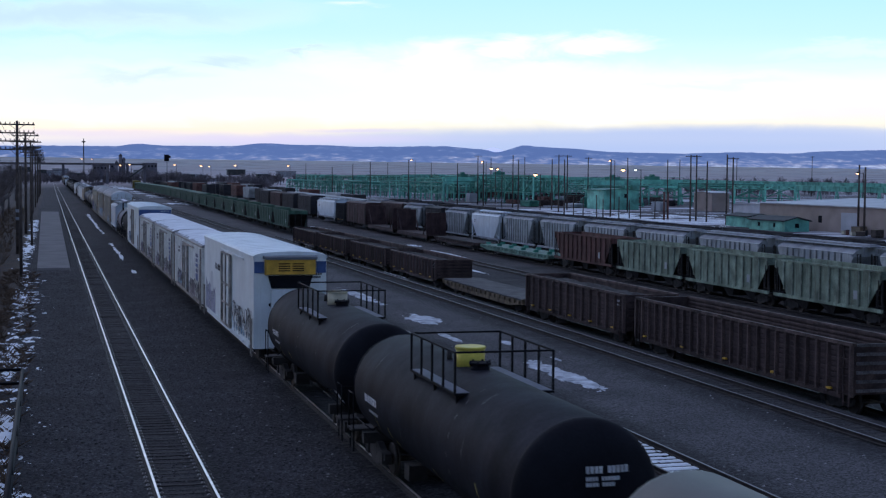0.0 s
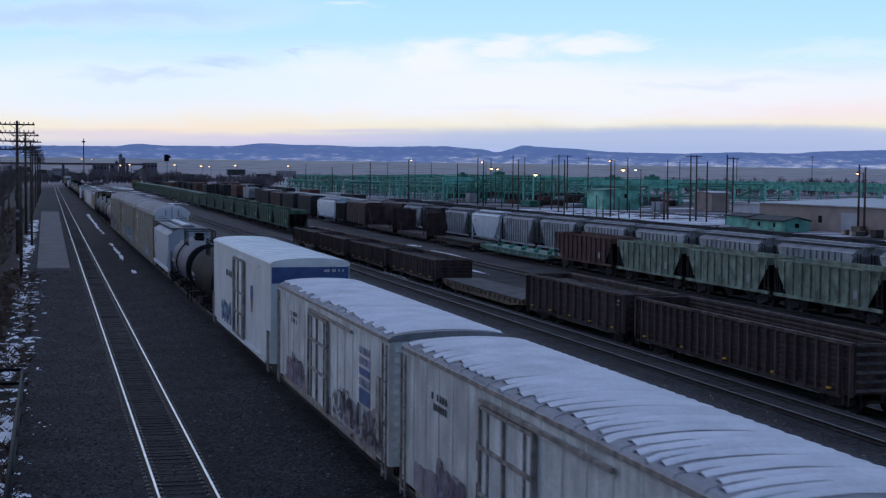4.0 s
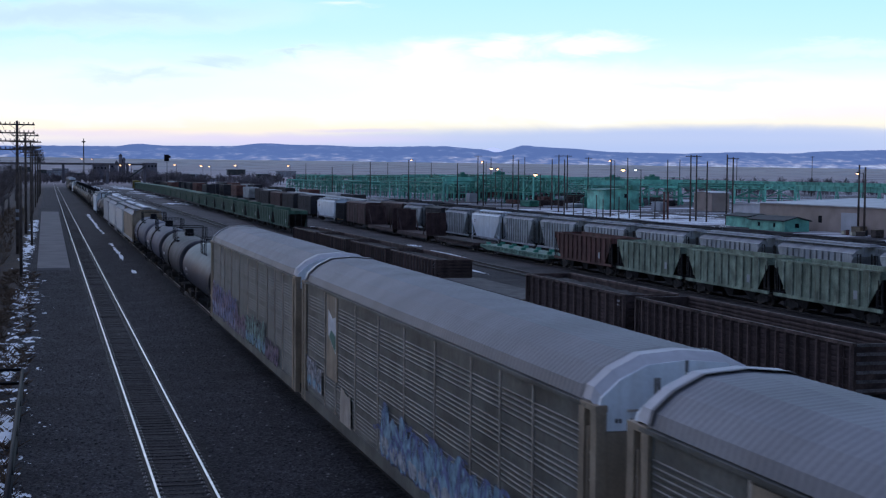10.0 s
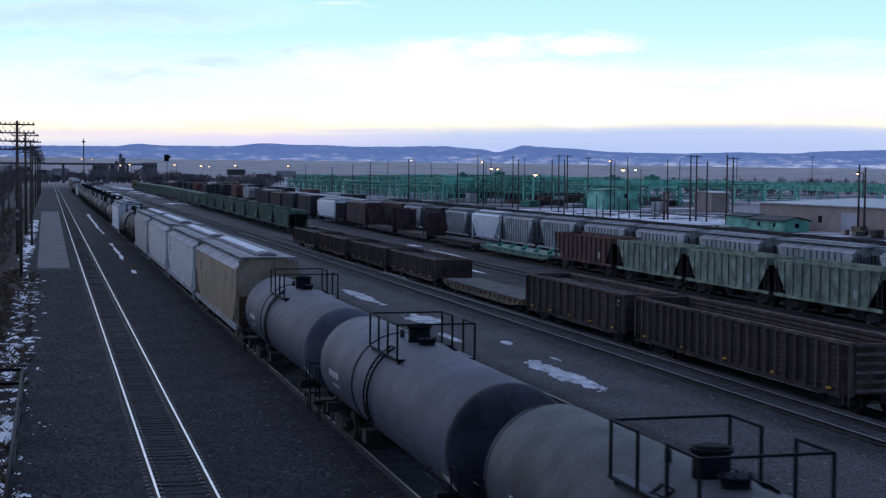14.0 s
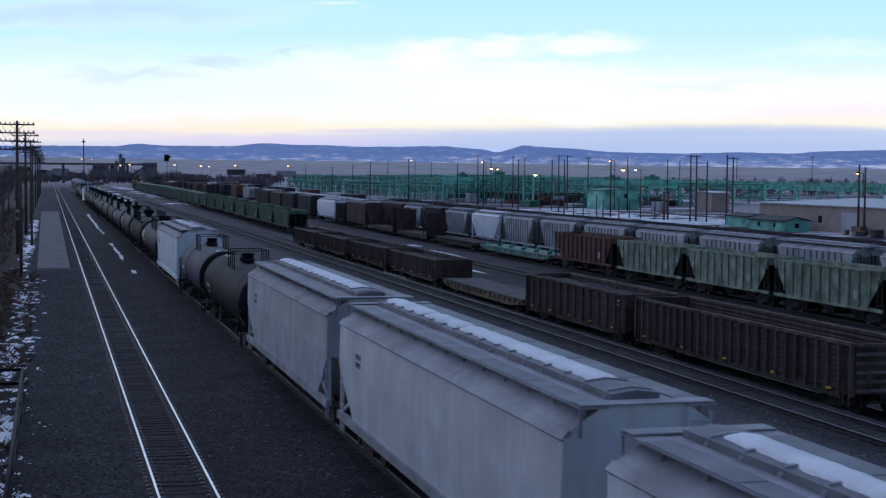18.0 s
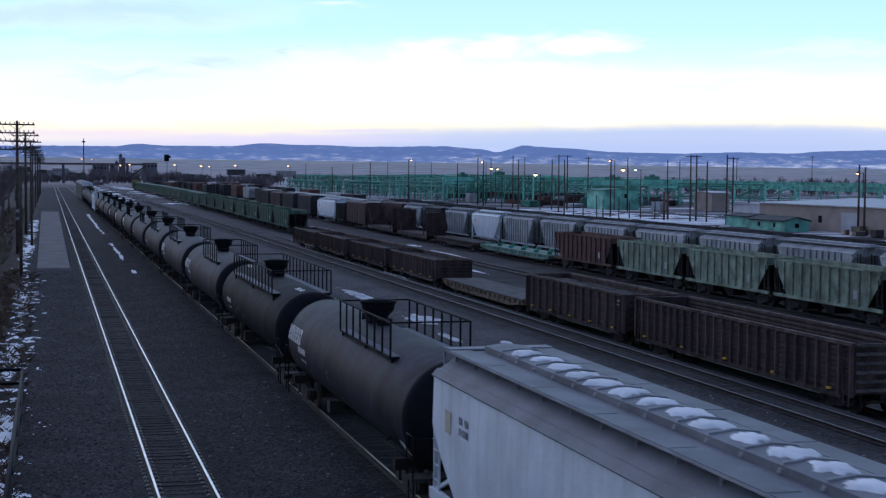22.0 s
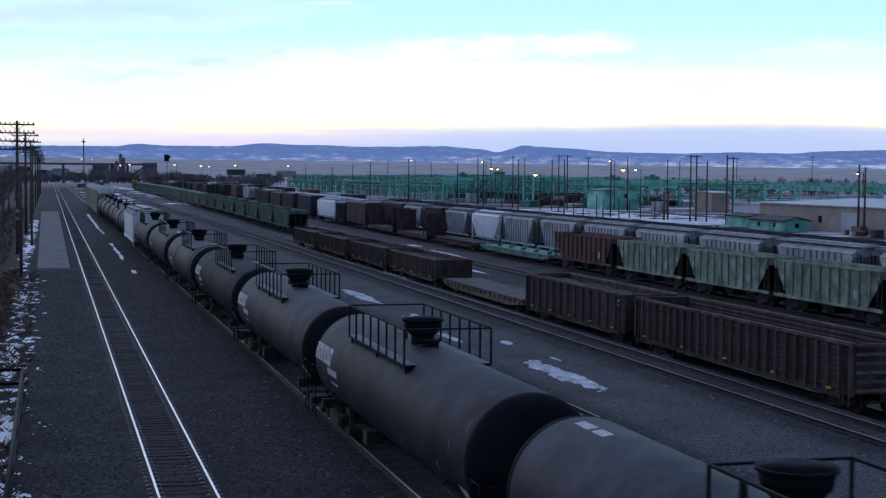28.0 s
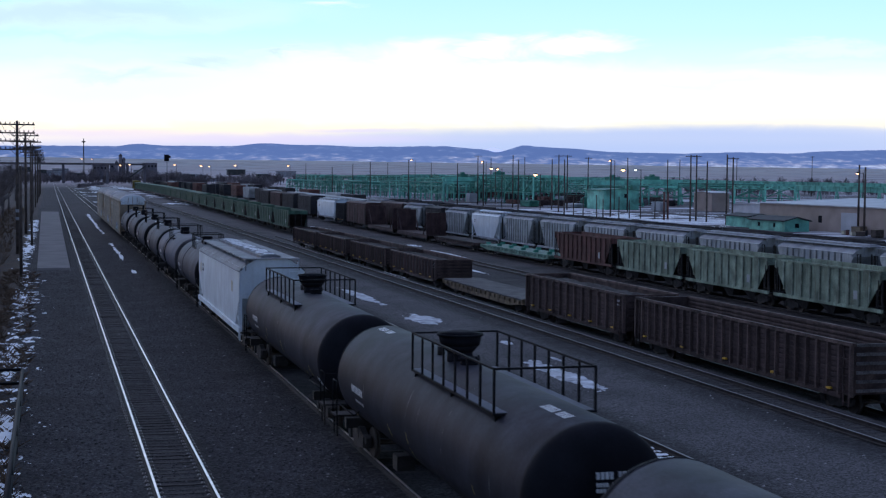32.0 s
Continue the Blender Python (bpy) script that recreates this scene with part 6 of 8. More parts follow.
def bulkhead_flat(label, length, paint, deck, top=4.4, group="standing flat cars"):
    """A flat car with a tall ribbed wall at each end."""
    car = thing("bulkhead_flat_car", label, "flat car", group)
    half, hw = length / 2, 1.5
    part("deck", Shape().box(-hw, hw, -half, half, 1.12, 1.26), deck, car)
    for sx in (-1, 1):
        part("side_sill", Shape().box(min(sx * hw, sx * (hw - 0.12)), max(sx * hw, sx * (hw - 0.12)), -half, half, 0.75, 1.12), paint, car)
    for sy in (-1, 1):
        y = sy * (half - 0.3)
        wall = part("bulkhead", Shape().box(-hw, hw, y - 0.08, y + 0.08, 1.26, top), paint, car, "tall ribbed end wall")
        pieces("rib", Shape().box(-0.06, 0.06, min(sy * 0.08, sy * 0.24), max(sy * 0.08, sy * 0.24), 1.26, top), paint, wall, [(x, y, 0) for x in (-1.4, -0.7, 0.0, 0.7, 1.4)])
        part("cap", Shape().box(-hw - 0.04, hw + 0.04, y - 0.14, y + 0.14, top, top + 0.08), paint, wall)
        for sx in (-1, 1):
            part("brace", Shape().bar((sx * 1.35, y - sy * 2.2, 1.26), (sx * 1.35, y - sy * 0.08, top - 0.6), 0.14), paint, wall)
    part("centre_sill", Shape().box(-0.3, 0.3, -half + 0.1, half - 0.1, 0.75, 1.12), UNDER, car)
    running_gear(car, half + 0.3, 2.3)
    return car
# ---- tracks ----
def rail_shapes(x, y0, y1, z=0.0):
    prof = [(-0.075, 0.02), (0.075, 0.02), (0.075, 0.035), (0.012, 0.06), (0.012, 0.135), (0.036, 0.15), (0.036, 0.172), (-0.036, 0.172), (-0.036, 0.15), (-0.012, 0.135), (-0.012, 0.06), (-0.075, 0.035)]
    a = Shape()
    a.loft([[(x + u, y0, z + w) for u, w in prof], [(x + u, y1, z + w) for u, w in prof]])
    b = Shape()
    b.box(x - 0.034, x + 0.034, y0, y1, z + 0.1725, z + HEAD)
    return a, b


def track(name, cx, y0, y1, z, label, shiny, near=None, first=None):
    t = thing(name, label, "railway track", kind="structure")
    t.matrix_basis = Matrix.Translation((0, 0, z))
    for sx in (-0.752, 0.752):
        a, b = rail_shapes(cx + sx, y0, y1)
        r = part("rail", a, RAIL_SIDE, t)
        part("rail_head", b, STEEL if shiny else DULL_RAIL, r)
    rn = random.Random(int(cx * 10))
    me = Shape().box(-0.98, 0.98, -0.115, 0.115, -0.12, 0.014).box(-1.3, -0.98, -0.115, 0.115, -0.12, -0.006).box(0.98, 1.3, -0.115, 0.115, -0.12, -0.006).mesh("tie", TIE)
    rest, plates, y, k = Shape(), Shape(), first if first is not None else y0, 0
    while y < min(y1, 420):
        dx, dr = rn.uniform(-0.05, 0.05), rn.uniform(-1.2, 1.2)
        if near and near[0] <= y <= near[1]:
            part("tie", me, None, t, "", pose(cx + dx, y, rn.uniform(-0.015, 0.006), 0, 0, dr))
            for sx in (-0.752, 0.752):
                for ex in (-0.15, 0.15):
                    plates.box(cx + sx + ex - 0.05, cx + sx + ex + 0.05, y - 0.08, y + 0.08, 0.018, 0.045)
                    plates.box(cx + sx + ex - 0.02, cx + sx + ex + 0.02, y - 0.03, y + 0.03, 0.045, 0.075)
        else:
            q = rn.uniform(-0.02, 0.006)
            rest.box(cx + dx - 1.05, cx + dx + 1.05, y - 0.115, y + 0.115, -0.1, 0.008 + q)
        y += 0.53
        k += 1
    if rest.v:
        tagged(part("tie_rows", rest, TIE, t), kind="stuff")
    if plates.v:
        tagged(part("tie_plates", plates, DULL_RAIL, t), kind="stuff")
    return t


track("track_1", TRACK_1, 20, 1700, 0.0, "main track with polished rails on dark ties", True, (33, 190), 33)
track("track_2", TRACK_TRAIN, -720, 1700, 0.0, "track that the train runs on", True, None, 20)
track("track_3", TRACK_M, 14, 1500, 0.0, "little-used track with snow between its rails", False, None, 20)
track("track_4", TRACK_E, 14, 1500, 0.0, "empty siding with dull rails", False, None, 25)
for nm, cx in (("track_5", TRACK_G), ("track_6", TRACK_G2), ("track_7", TRACK_R), ("track_8", TRACK_S), ("track_9", TRACK_T), ("track_10", 46.5)):
    track(nm, cx, 40, 212, ground_z(cx, 0), "siding with dull rusty rails", False, None, 60)

# ---- the moving train, car by car from its front; stations are metres along the track at the start ----
SPEED = 21.845
TRAIN = []


def in_train(car, y0, y1):
    TRAIN.append((car, (y0 + y1) / 2))
    car.matrix_basis = pose(TRACK_TRAIN, (y0 + y1) / 2, 0)
    return car


def again(car, y0, y1, label=""):
    c = copy_thing(car, pose(TRACK_TRAIN, (y0 + y1) / 2, 0))
    if label:
        tagged(c, label)
    return in_train(c, y0, y1)


in_train(tank_car("brown tank car at the head of the row", 18.2, BROWNTANK, None, radius=1.42, seed=2), 4.6, 22.6)
in_train(tank_car("black tank car with a yellow fittings housing", 17.35, INK, BLACKER, cup=YELLOW, cup_kind="drum", plat=(-2.3, 1.9, 2.4), cup_y=0.55, scuffs=5, seed=3), 24.9, 42.25)
in_train(tank_car("black tank car with a cream fittings housing", 16.6, INK, BLACKER, cup=CREAM, cup_kind="drum", plat=(-2.5, 1.6, 2.4), cup_y=0.1, scuffs=5, seed=4), 42.8, 59.4)
in_train(reefer("white refrigerator car with a yellow cooling unit and blue corners", 20.2, WHITE, ROOFWHITE, 4.95, nose=True, seed=5), 61.8, 82.0)
in_train(reefer("older grimy white refrigerator car with snow on its roof", 18.6, OLDWHITE, ROOFGREY, 4.28, old=True, seed=6), 83.4, 102.0)
in_train(reefer("older grimy white refrigerator car, graffiti along the sill", 18.6, OLDWHITE, ROOFGREY, 4.28, old=True, seed=8), 103.5, 122.1)
in_train(reefer("older grimy white refrigerator car with a blue shield emblem", 18.6, OLDWHITE, ROOFGREY, 4.28, old=True, seed=9), 123.5, 142.1)
in_train(reefer("tall clean white refrigerator car with a blue end band", 20.4, WHITE, ROOFWHITE, 4.95, blue_end=True, seed=7), 144.2, 164.6)
in_train(tank_car("short black tank car with black railings", 13.8, BLACKER, BLACKER, plat=(0.3, 2.5, 1.8), cup_y=1.4, scuffs=6, seed=11), 165.9, 179.7)
in_train(tank_car("short grey tank car with black heads and railings", 13.3, LAVENDER, BLACKER, plat=(-0.8, 2.0, 1.9), cup_y=0.8, seed=12, ladder=True), 180.65, 193.95)
in_train(covered_hopper("light blue-grey covered hopper with snow on its hatch", 15.4, HOPBLUE, 4.0, roof=HOPDULL, seed=13, trim=HOPWHITE), 195.3, 210.7)
a1 = in_train(autorack("weathered autorack with ribbed panels and tan posts", 27.6, seed=1), 211.1, 238.7)
in_train(autorack("weathered autorack with blue and white graffiti", 28.0, seed=3), 239.9, 267.9)
in_train(autorack("weathered autorack with plum and white graffiti", 28.0, seed=5), 269.1, 297.1)
in_train(tank_car("glossy dark grey tank car with plain heads", 18.6, GLOSSTANK, BLACKER, plat=(-1.6, 1.4, 1.95), scuffs=5, snow=True, seed=14), 298.0, 316.6)
in_train(tank_car("brownish grey tank car with scrawls near its end", 18.1, TAUPETANK, DARKGREY, plat=(-1.4, 2.1, 2.2), cup_y=0.5, seed=55, ladder=True), 316.9, 335.0)
t2 = in_train(tank_car("grey tank car with darker heads and a strap", 18.1, GREYTANK, DARKGREY, plat=(-1.4, 2.1, 2.2), cup_y=0.5, bands=(2.6,), seed=15, ladder=True), 335.5, 353.6)
in_train(tank_car("pale grey tank car with dark straps", 18.0, GREYTANK, GREYTANK, plat=(-0.8, 2.8, 2.2), cup_y=1.1, bands=(2.9,), seed=16, ladder=True), 354.2, 372.2)
in_train(covered_hopper("tan covered hopper with rust-stained top and end", 19.6, HOPTAN, 4.15, roof=ROOFGREY, rust_end=True, seed=17), 373.6, 393.2)
in_train(covered_hopper("grey covered hopper with snow along its hatch", 20.0, HOPGREY, 4.1, roof=ROOFGREY, seed=18), 394.7, 414.7)
in_train(covered_hopper("pale grey covered hopper with curved sides", 20.4, HOPGREY, 4.2, roof=ROOFGREY, seed=19), 416.1, 436.5)
in_train(covered_hopper("grey covered hopper with streaked sides", 19.6, HOPDULL, 4.2, roof=SLATEROOF, seed=20), 437.9, 457.5)
in_train(tank_car("black tank car with yellow streaks and black heads", 17.9, INK, BLACKER, plat=(-1.4, 1.15, 1.8), scuffs=6, snow=True, seed=30), 459.8, 477.7)
s1 = in_train(tank_car("dull grey-black tank car with black heads", 14.8, SLATETANK, BLACKER, plat=(-0.7, 1.9, 1.8), cup_y=0.7, bands=(2.2,), snow=True, seed=21), 477.9, 492.7)
wh = in_train(covered_hopper("white covered hopper with rust spots on its roof edge", 19.2, HOPWHITE, 4.15, roof=SLATEROOF, trim=HOPWHITE, snow="lumps", seed=22), 493.6, 512.8)
FRONT = dict(cup_kind="flared", plat=(-6.1, 1.0, 2.3), cup_y=0.5)
REAR = dict(cup_kind="flared", plat=(-2.2, 5.0, 2.4), cup_y=0.5)
p1 = in_train(tank_car("long dark tank car with a white painted logo", 20.4, BLACK, BLACKER, logo=True, scuffs=6, seed=23, **FRONT), 514.4, 534.8)
in_train(tank_car("long black tank car with a walkway along its whole side", 20.4, INK, BLACKER, scuffs=6, seed=24, cup_kind="flared", plat=(-6.4, 6.2, 2.5), cup_y=0.5, snow=True), 535.6, 556.0)
again(p1, 556.5, 576.9)
p4 = in_train(tank_car("long dark tank car with a logo and a rear platform", 20.4, BLACK, BLACKER, logo=True, scuffs=6, seed=27, **REAR), 577.2, 597.6)
p5 = in_train(tank_car("long dull black tank car without a logo", 20.4, BLACK, BLACKER, scuffs=6, seed=28, **REAR), 597.9, 618.3)
p6 = in_train(tank_car("long black tank car with white stencils on top", 20.4, BLACK, BLACKER, snow=True, scuffs=6, seed=29, **FRONT), 618.9, 639.3)
again(p4, 639.8, 660.2)
again(p4, 660.4, 680.8)
in_train(tank_car("long jet black tank car with a bold white logo", 20.4, INK, BLACKER, logo=True, scuffs=6, seed=25, **FRONT), 680.9, 701.3)
in_train(tank_car("long scuffed grey-black tank car with straps", 20.4, DARKGREY, BLACKER, bands=(-7.6, 2.4), scuffs=14, seed=26, **FRONT), 702.0, 722.4)
again(p6, 723.4, 743.8)
again(p5, 744.7, 765.1)
again(wh, 765.7, 784.9, "white covered hopper between tank cars")
for k, y in enumerate((786.4, 802.6, 818.8, 835.0, 851.2, 867.4)):
    again(t2 if k == 1 else s1, y, y + 15.0)
again(a1, 882.0, 909.6, "weathered autorack near the end of the train")
again(a1, 910.6, 938.2, "weathered autorack near the end of the train")
again(a1, 939.2, 966.8, "weathered autorack, last car of the train")

# ---- cars standing in the yard ----
def stand(car, cx, y0, y1, turn=False):
    car.matrix_basis = pose(cx, (y0 + y1) / 2, ground_z(cx, (y0 + y1) / 2), 0, 0, 180 if turn else 0)
    return car


def stand_copy(car, cx, y0, y1):
    return copy_thing(car, pose(cx, (y0 + y1) / 2, ground_z(cx, (y0 + y1) / 2)))


stand(gondola("long rusty brown gondola with close ribs", 21.4, RUST, 3.1, 25, False, seed=31, rib_paint=RIBRUST), TRACK_G, 49.3, 70.7)
stand(gondola("rusty brown gondola loaded with dark scrap", 16.6, RUST, 3.1, 13, True, seed=32, rib_paint=RIBRUST), TRACK_G, 72.2, 88.8)
stand(flat_car("worn flat car with yellowed stake pockets", 19.4, FLATSIDE, DECK, seed=33), TRACK_G, 90.0, 109.4)
g3 = stand(gondola("dark rusty gondola with a heaped load", 15.8, RUST, 2.62, 15, True, seed=34, rib_paint=RIBRUST), TRACK_G, 111.6, 127.4)
stand_copy(g3, TRACK_G, 129.6, 145.4)
stand_copy(g3, TRACK_G, 148.0, 163.8)
stand_copy(g3, TRACK_G, 165.6, 181.4)
gh = stand(open_hopper("dark green open hopper in a long row", 17.2, DKGREEN, 3.9, 8, "row of dark green hoppers", 41), TRACK_G2, 229.0, 246.2)
for k in range(1, 8):
    stand_copy(gh, TRACK_G2, 229.0 + 18 * k, 246.2 + 18 * k)


def far_car(label, length, paint, top, hopper=False, group="cars far up the yard"):
    """A distant car in few parts: body, ribs as seen from afar, frame and bogies."""
    car = thing("freight_car", label, "freight car", group)
    half = length / 2
    s = Shape()
    ins = 1.4 if hopper else 0.0
    pts = [(-half, top), (half, top), (half, top - 0.7), (half - ins, 1.3), (-half + ins, 1.3), (-half, top - 0.7)]
    s.loft([[(-1.5, y, z) for y, z in pts], [(1.5, y, z) for y, z in pts]])
    part("body", s, paint, car)
    pieces("post", Shape().box(-1.6, -1.5, -0.07, 0.07, 1.3, top - 0.05), paint, car, [(0, y, 0) for y in [-half + ins + 0.2 + (length - 2 * ins - 0.4) * k / 5 for k in range(6)]])
    part("frame", Shape().box(-1.4, 1.4, -half, half, 0.9, 1.3), UNDER, car)
    for sy in (-1, 1):
        part("bogie", cached("bogie", bogie_mesh), None, car, "", pose(0, sy * (half - 2.2), 0))
    return car


fg = stand(far_car("dark green hopper far up the row", 17.2, DKGREEN, 3.9, True, "row of dark green hoppers"), TRACK_G2, 373.0, 390.2)
for k in range(1, 16):
    stand_copy(fg, TRACK_G2, 373.0 + 18 * k, 390.2 + 18 * k)
ph = stand(open_hopper("faded pale green open hopper with ribs", 14.9, PALEGREEN, 3.95, 11, "row of pale green hoppers", 42, RIBGREEN), TRACK_R, 99.1, 114.0)
stand_copy(ph, TRACK_R, 114.8, 129.7)
stand_copy(ph, TRACK_R, 83.5, 98.4)
stand_copy(ph, TRACK_R, 67.8, 82.7)
stand(open_hopper("oxide red open hopper with ribbed sides", 16.6, OXIDE, 4.0, 12, "standing hoppers", 43, RIBRED), TRACK_R, 130.9, 147.5)
stand(flat_car("pale green flat car with tie-down fittings", 26.0, FLATGREEN, FLATGREEN, stakes=True, seed=44), TRACK_R, 149.2, 175.2)
stand(flat_car("rusty empty flat car on a siding", 20.0, RUST, RUSTIN, seed=45), TRACK_R, 178.0, 198.0)
bk = stand(bulkhead_flat("dark brown bulkhead flat car, empty", 18.5, BROWNBOX, RUST), TRACK_R, 202.5, 221.0)
stand_copy(bk, TRACK_R, 224.0, 242.5)
bx = stand(box_car("dark brown box car standing in the yard", 17.0, BROWNBOX, 4.6, seed=46), TRACK_R, 244.0, 261.0)
stand(gondola("tall dark gondola among standing cars", 8.0, DARKSTUFF, 4.2, 10, False, seed=47), TRACK_R, 262.5, 270.5)
stand(covered_hopper("white covered hopper standing in the yard", 19.0, HOPWHITE, 4.3, roof=HOPWHITE, snow=False, group="standing hoppers", seed=48), TRACK_R, 272.0, 291.0)
bd = stand(box_car("black box car standing in the yard", 17.0, DARKSTUFF, 4.7, seed=49), TRACK_R, 298.0, 315.0)
for y in (320.0, 339.0, 358.0):
    stand_copy(bx if y == 339.0 else bd, TRACK_R, y, y + 17)
sh = stand(covered_hopper("faded grey covered hopper with ribbed sides", 14.2, YARDGREY, 4.45, (1.9, 4.1), ROOFGREY, False, ribs=11, snow=False, group="row of grey hoppers", seed=51, rib_paint=RIBGREY), TRACK_S, 95.9, 110.1)
for y in (111.0, 126.2, 141.2, 156.4, 171.4):
    stand_copy(sh, TRACK_S, y, y + 14.2)
stand_copy(sh, TRACK_S, 80.5, 94.7)
stand(covered_hopper("pale smooth-sided covered hopper", 13.6, HOPWHITE, 4.45, (2.3, 3.6), HOPWHITE, True, snow=False, group="row of grey hoppers", seed=52), TRACK_S, 186.3, 199.9)
stand_copy(sh, TRACK_S, 201.0, 215.2)
stand(box_car("short black box car between grey hoppers", 9.6, DARKSTUFF, 4.6, seed=53), TRACK_S, 216.6, 226.2)
for k in range(3):
    y = 228.0 + 15.6 * k
    stand_copy(bx if k == 1 else sh, TRACK_S, y, y + 14.2)
fh = stand(far_car("faded grey hopper farther up the row", 14.2, YARDGREY, 4.6, True, "row of grey hoppers"), TRACK_S, 275.0, 289.2)
for k in range(1, 6):
    stand_copy(fh, TRACK_S, 275.0 + 15.6 * k, 289.2 + 15.6 * k)
db = stand(gondola("black gondola in a long row behind the hoppers", 15.0, DARKSTUFF, 4.5, 12, False, group="row of black gondolas", seed=54), TRACK_T, 80.0, 95.0)
for k in range(1, 13):
    stand_copy(db, TRACK_T, 80.0 + 16.5 * k, 95.0 + 16.5 * k)

# rows farther up the yard
fb = stand(far_car("black freight car far up the yard", 15.0, DARKSTUFF, 4.5), TRACK_R, 505, 520)
fr = stand(far_car("dark red box car far up the yard", 15.0, OXIDE, 4.7), TRACK_R, 540, 555)
fw = stand(far_car("grey hopper far up the yard", 14.4, YARDGREY, 4.5, True), TRACK_S, 395, 409.4)
for cx, spots in ((TRACK_R, (565, 590, 625, 660)), (TRACK_S, (412, 440, 470, 505, 530, 590)), (TRACK_T, (330, 350, 390, 430, 450, 500, 520, 560, 600)), (46.5, (560, 578, 596, 640))):
    for k, y in enumerate(spots):
        stand_copy((fb, fr, fb, fw, fb)[(k * 3 + int(cx)) % 5], cx, y, y + 15)
stand(box_car("yellow caboose at the far end of the row", 12.0, CABOOSE, 4.4, seed=61), TRACK_G2, 664, 676)
# ---- poles and lamps across the yard ----
YARD_Z = -1.5


def pole_mesh(h, arms, r=0.16):
    s = Shape()
    s.rod((0, 0, -0.4), (0, 0, h), r, 8, r * 0.7)
    return s


def utility_pole(x, y, h, arms=0, name="utility_pole", r=0.22):
    p = thing(name, "dark timber utility pole" + (" with crossarms" if arms else ""), "pole", "yard poles", at=pose(x, y, ground_z(x, y)))
    part("shaft", pole_mesh(h, arms, r), TIMBER, p)
    for k in range(arms):
        z = h - 0.35 - 0.9 * k
        a = part("crossarm", Shape().box(-1.3, 1.3, -0.06, 0.06, z - 0.07, z + 0.07), TIMBER, p)
        s = Shape()
        for xx in (-1.15, -0.6, 0.6, 1.15):
            s.rod((xx, 0, z + 0.07), (xx, 0, z + 0.25), 0.05, 6)
        part("insulators", s, UNDER, a)
    return p


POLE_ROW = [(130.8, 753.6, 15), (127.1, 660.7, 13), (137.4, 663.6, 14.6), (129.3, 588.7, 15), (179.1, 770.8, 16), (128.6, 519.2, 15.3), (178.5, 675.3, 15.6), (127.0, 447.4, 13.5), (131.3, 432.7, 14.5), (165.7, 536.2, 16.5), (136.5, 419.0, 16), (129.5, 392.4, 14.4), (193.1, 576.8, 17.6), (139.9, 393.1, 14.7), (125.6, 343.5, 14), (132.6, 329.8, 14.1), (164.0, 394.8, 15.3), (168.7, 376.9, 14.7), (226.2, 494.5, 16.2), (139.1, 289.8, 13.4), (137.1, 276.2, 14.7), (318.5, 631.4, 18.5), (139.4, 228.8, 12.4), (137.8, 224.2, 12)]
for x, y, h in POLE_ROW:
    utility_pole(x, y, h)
for x, y, h in ((139.1, 465.0, 16.5), (133.4, 369.4, 15.6), (144.7, 393.4, 15.9), (167.6, 436.4, 15.9), (136.9, 293.5, 14.8), (141.8, 300.9, 14.9), (141.8, 282.8, 14.3), (386.0, 679.4, 21)):
    utility_pole(x, y, h, 1)


def lamp_pole(x, y, z, warm=True, arm=1.8, size=0.35):
    p = thing("yard_lamp", ("sodium" if warm else "white") + " yard lamp on a tall pole, lit", "lamp", "yard lamps", at=pose(x, y, ground_z(x, y)))
    h = z - ground_z(x, y)
    part("shaft", Shape().rod((0, 0, -0.4), (0, 0, h + 0.2), 0.15, 8, 0.1), TIMBER, p)
    part("arm", Shape().bar((0, 0, h), (-arm, 0, h + 0.15), 0.08), RAILING, p)
    head = part("lamp_head", Shape().rod((-arm, 0, h + 0.1), (-arm, 0, h + 0.42), size * 1.1, 10, size * 0.5), RAILING, p)
    s = Shape()
    n = 10
    rings = []
    for k in range(5):
        a = math.pi / 2 * k / 4
        rings.append([(-arm + size * math.cos(a) * math.cos(2 * math.pi * i / n), size * math.cos(a) * math.sin(2 * math.pi * i / n), h + 0.1 - size * 0.9 * math.sin(a)) for i in range(n)])
    s.loft(rings, smooth=True)
    part("globe", s, LAMPWARM if warm else LAMPCOOL, head)
    return p


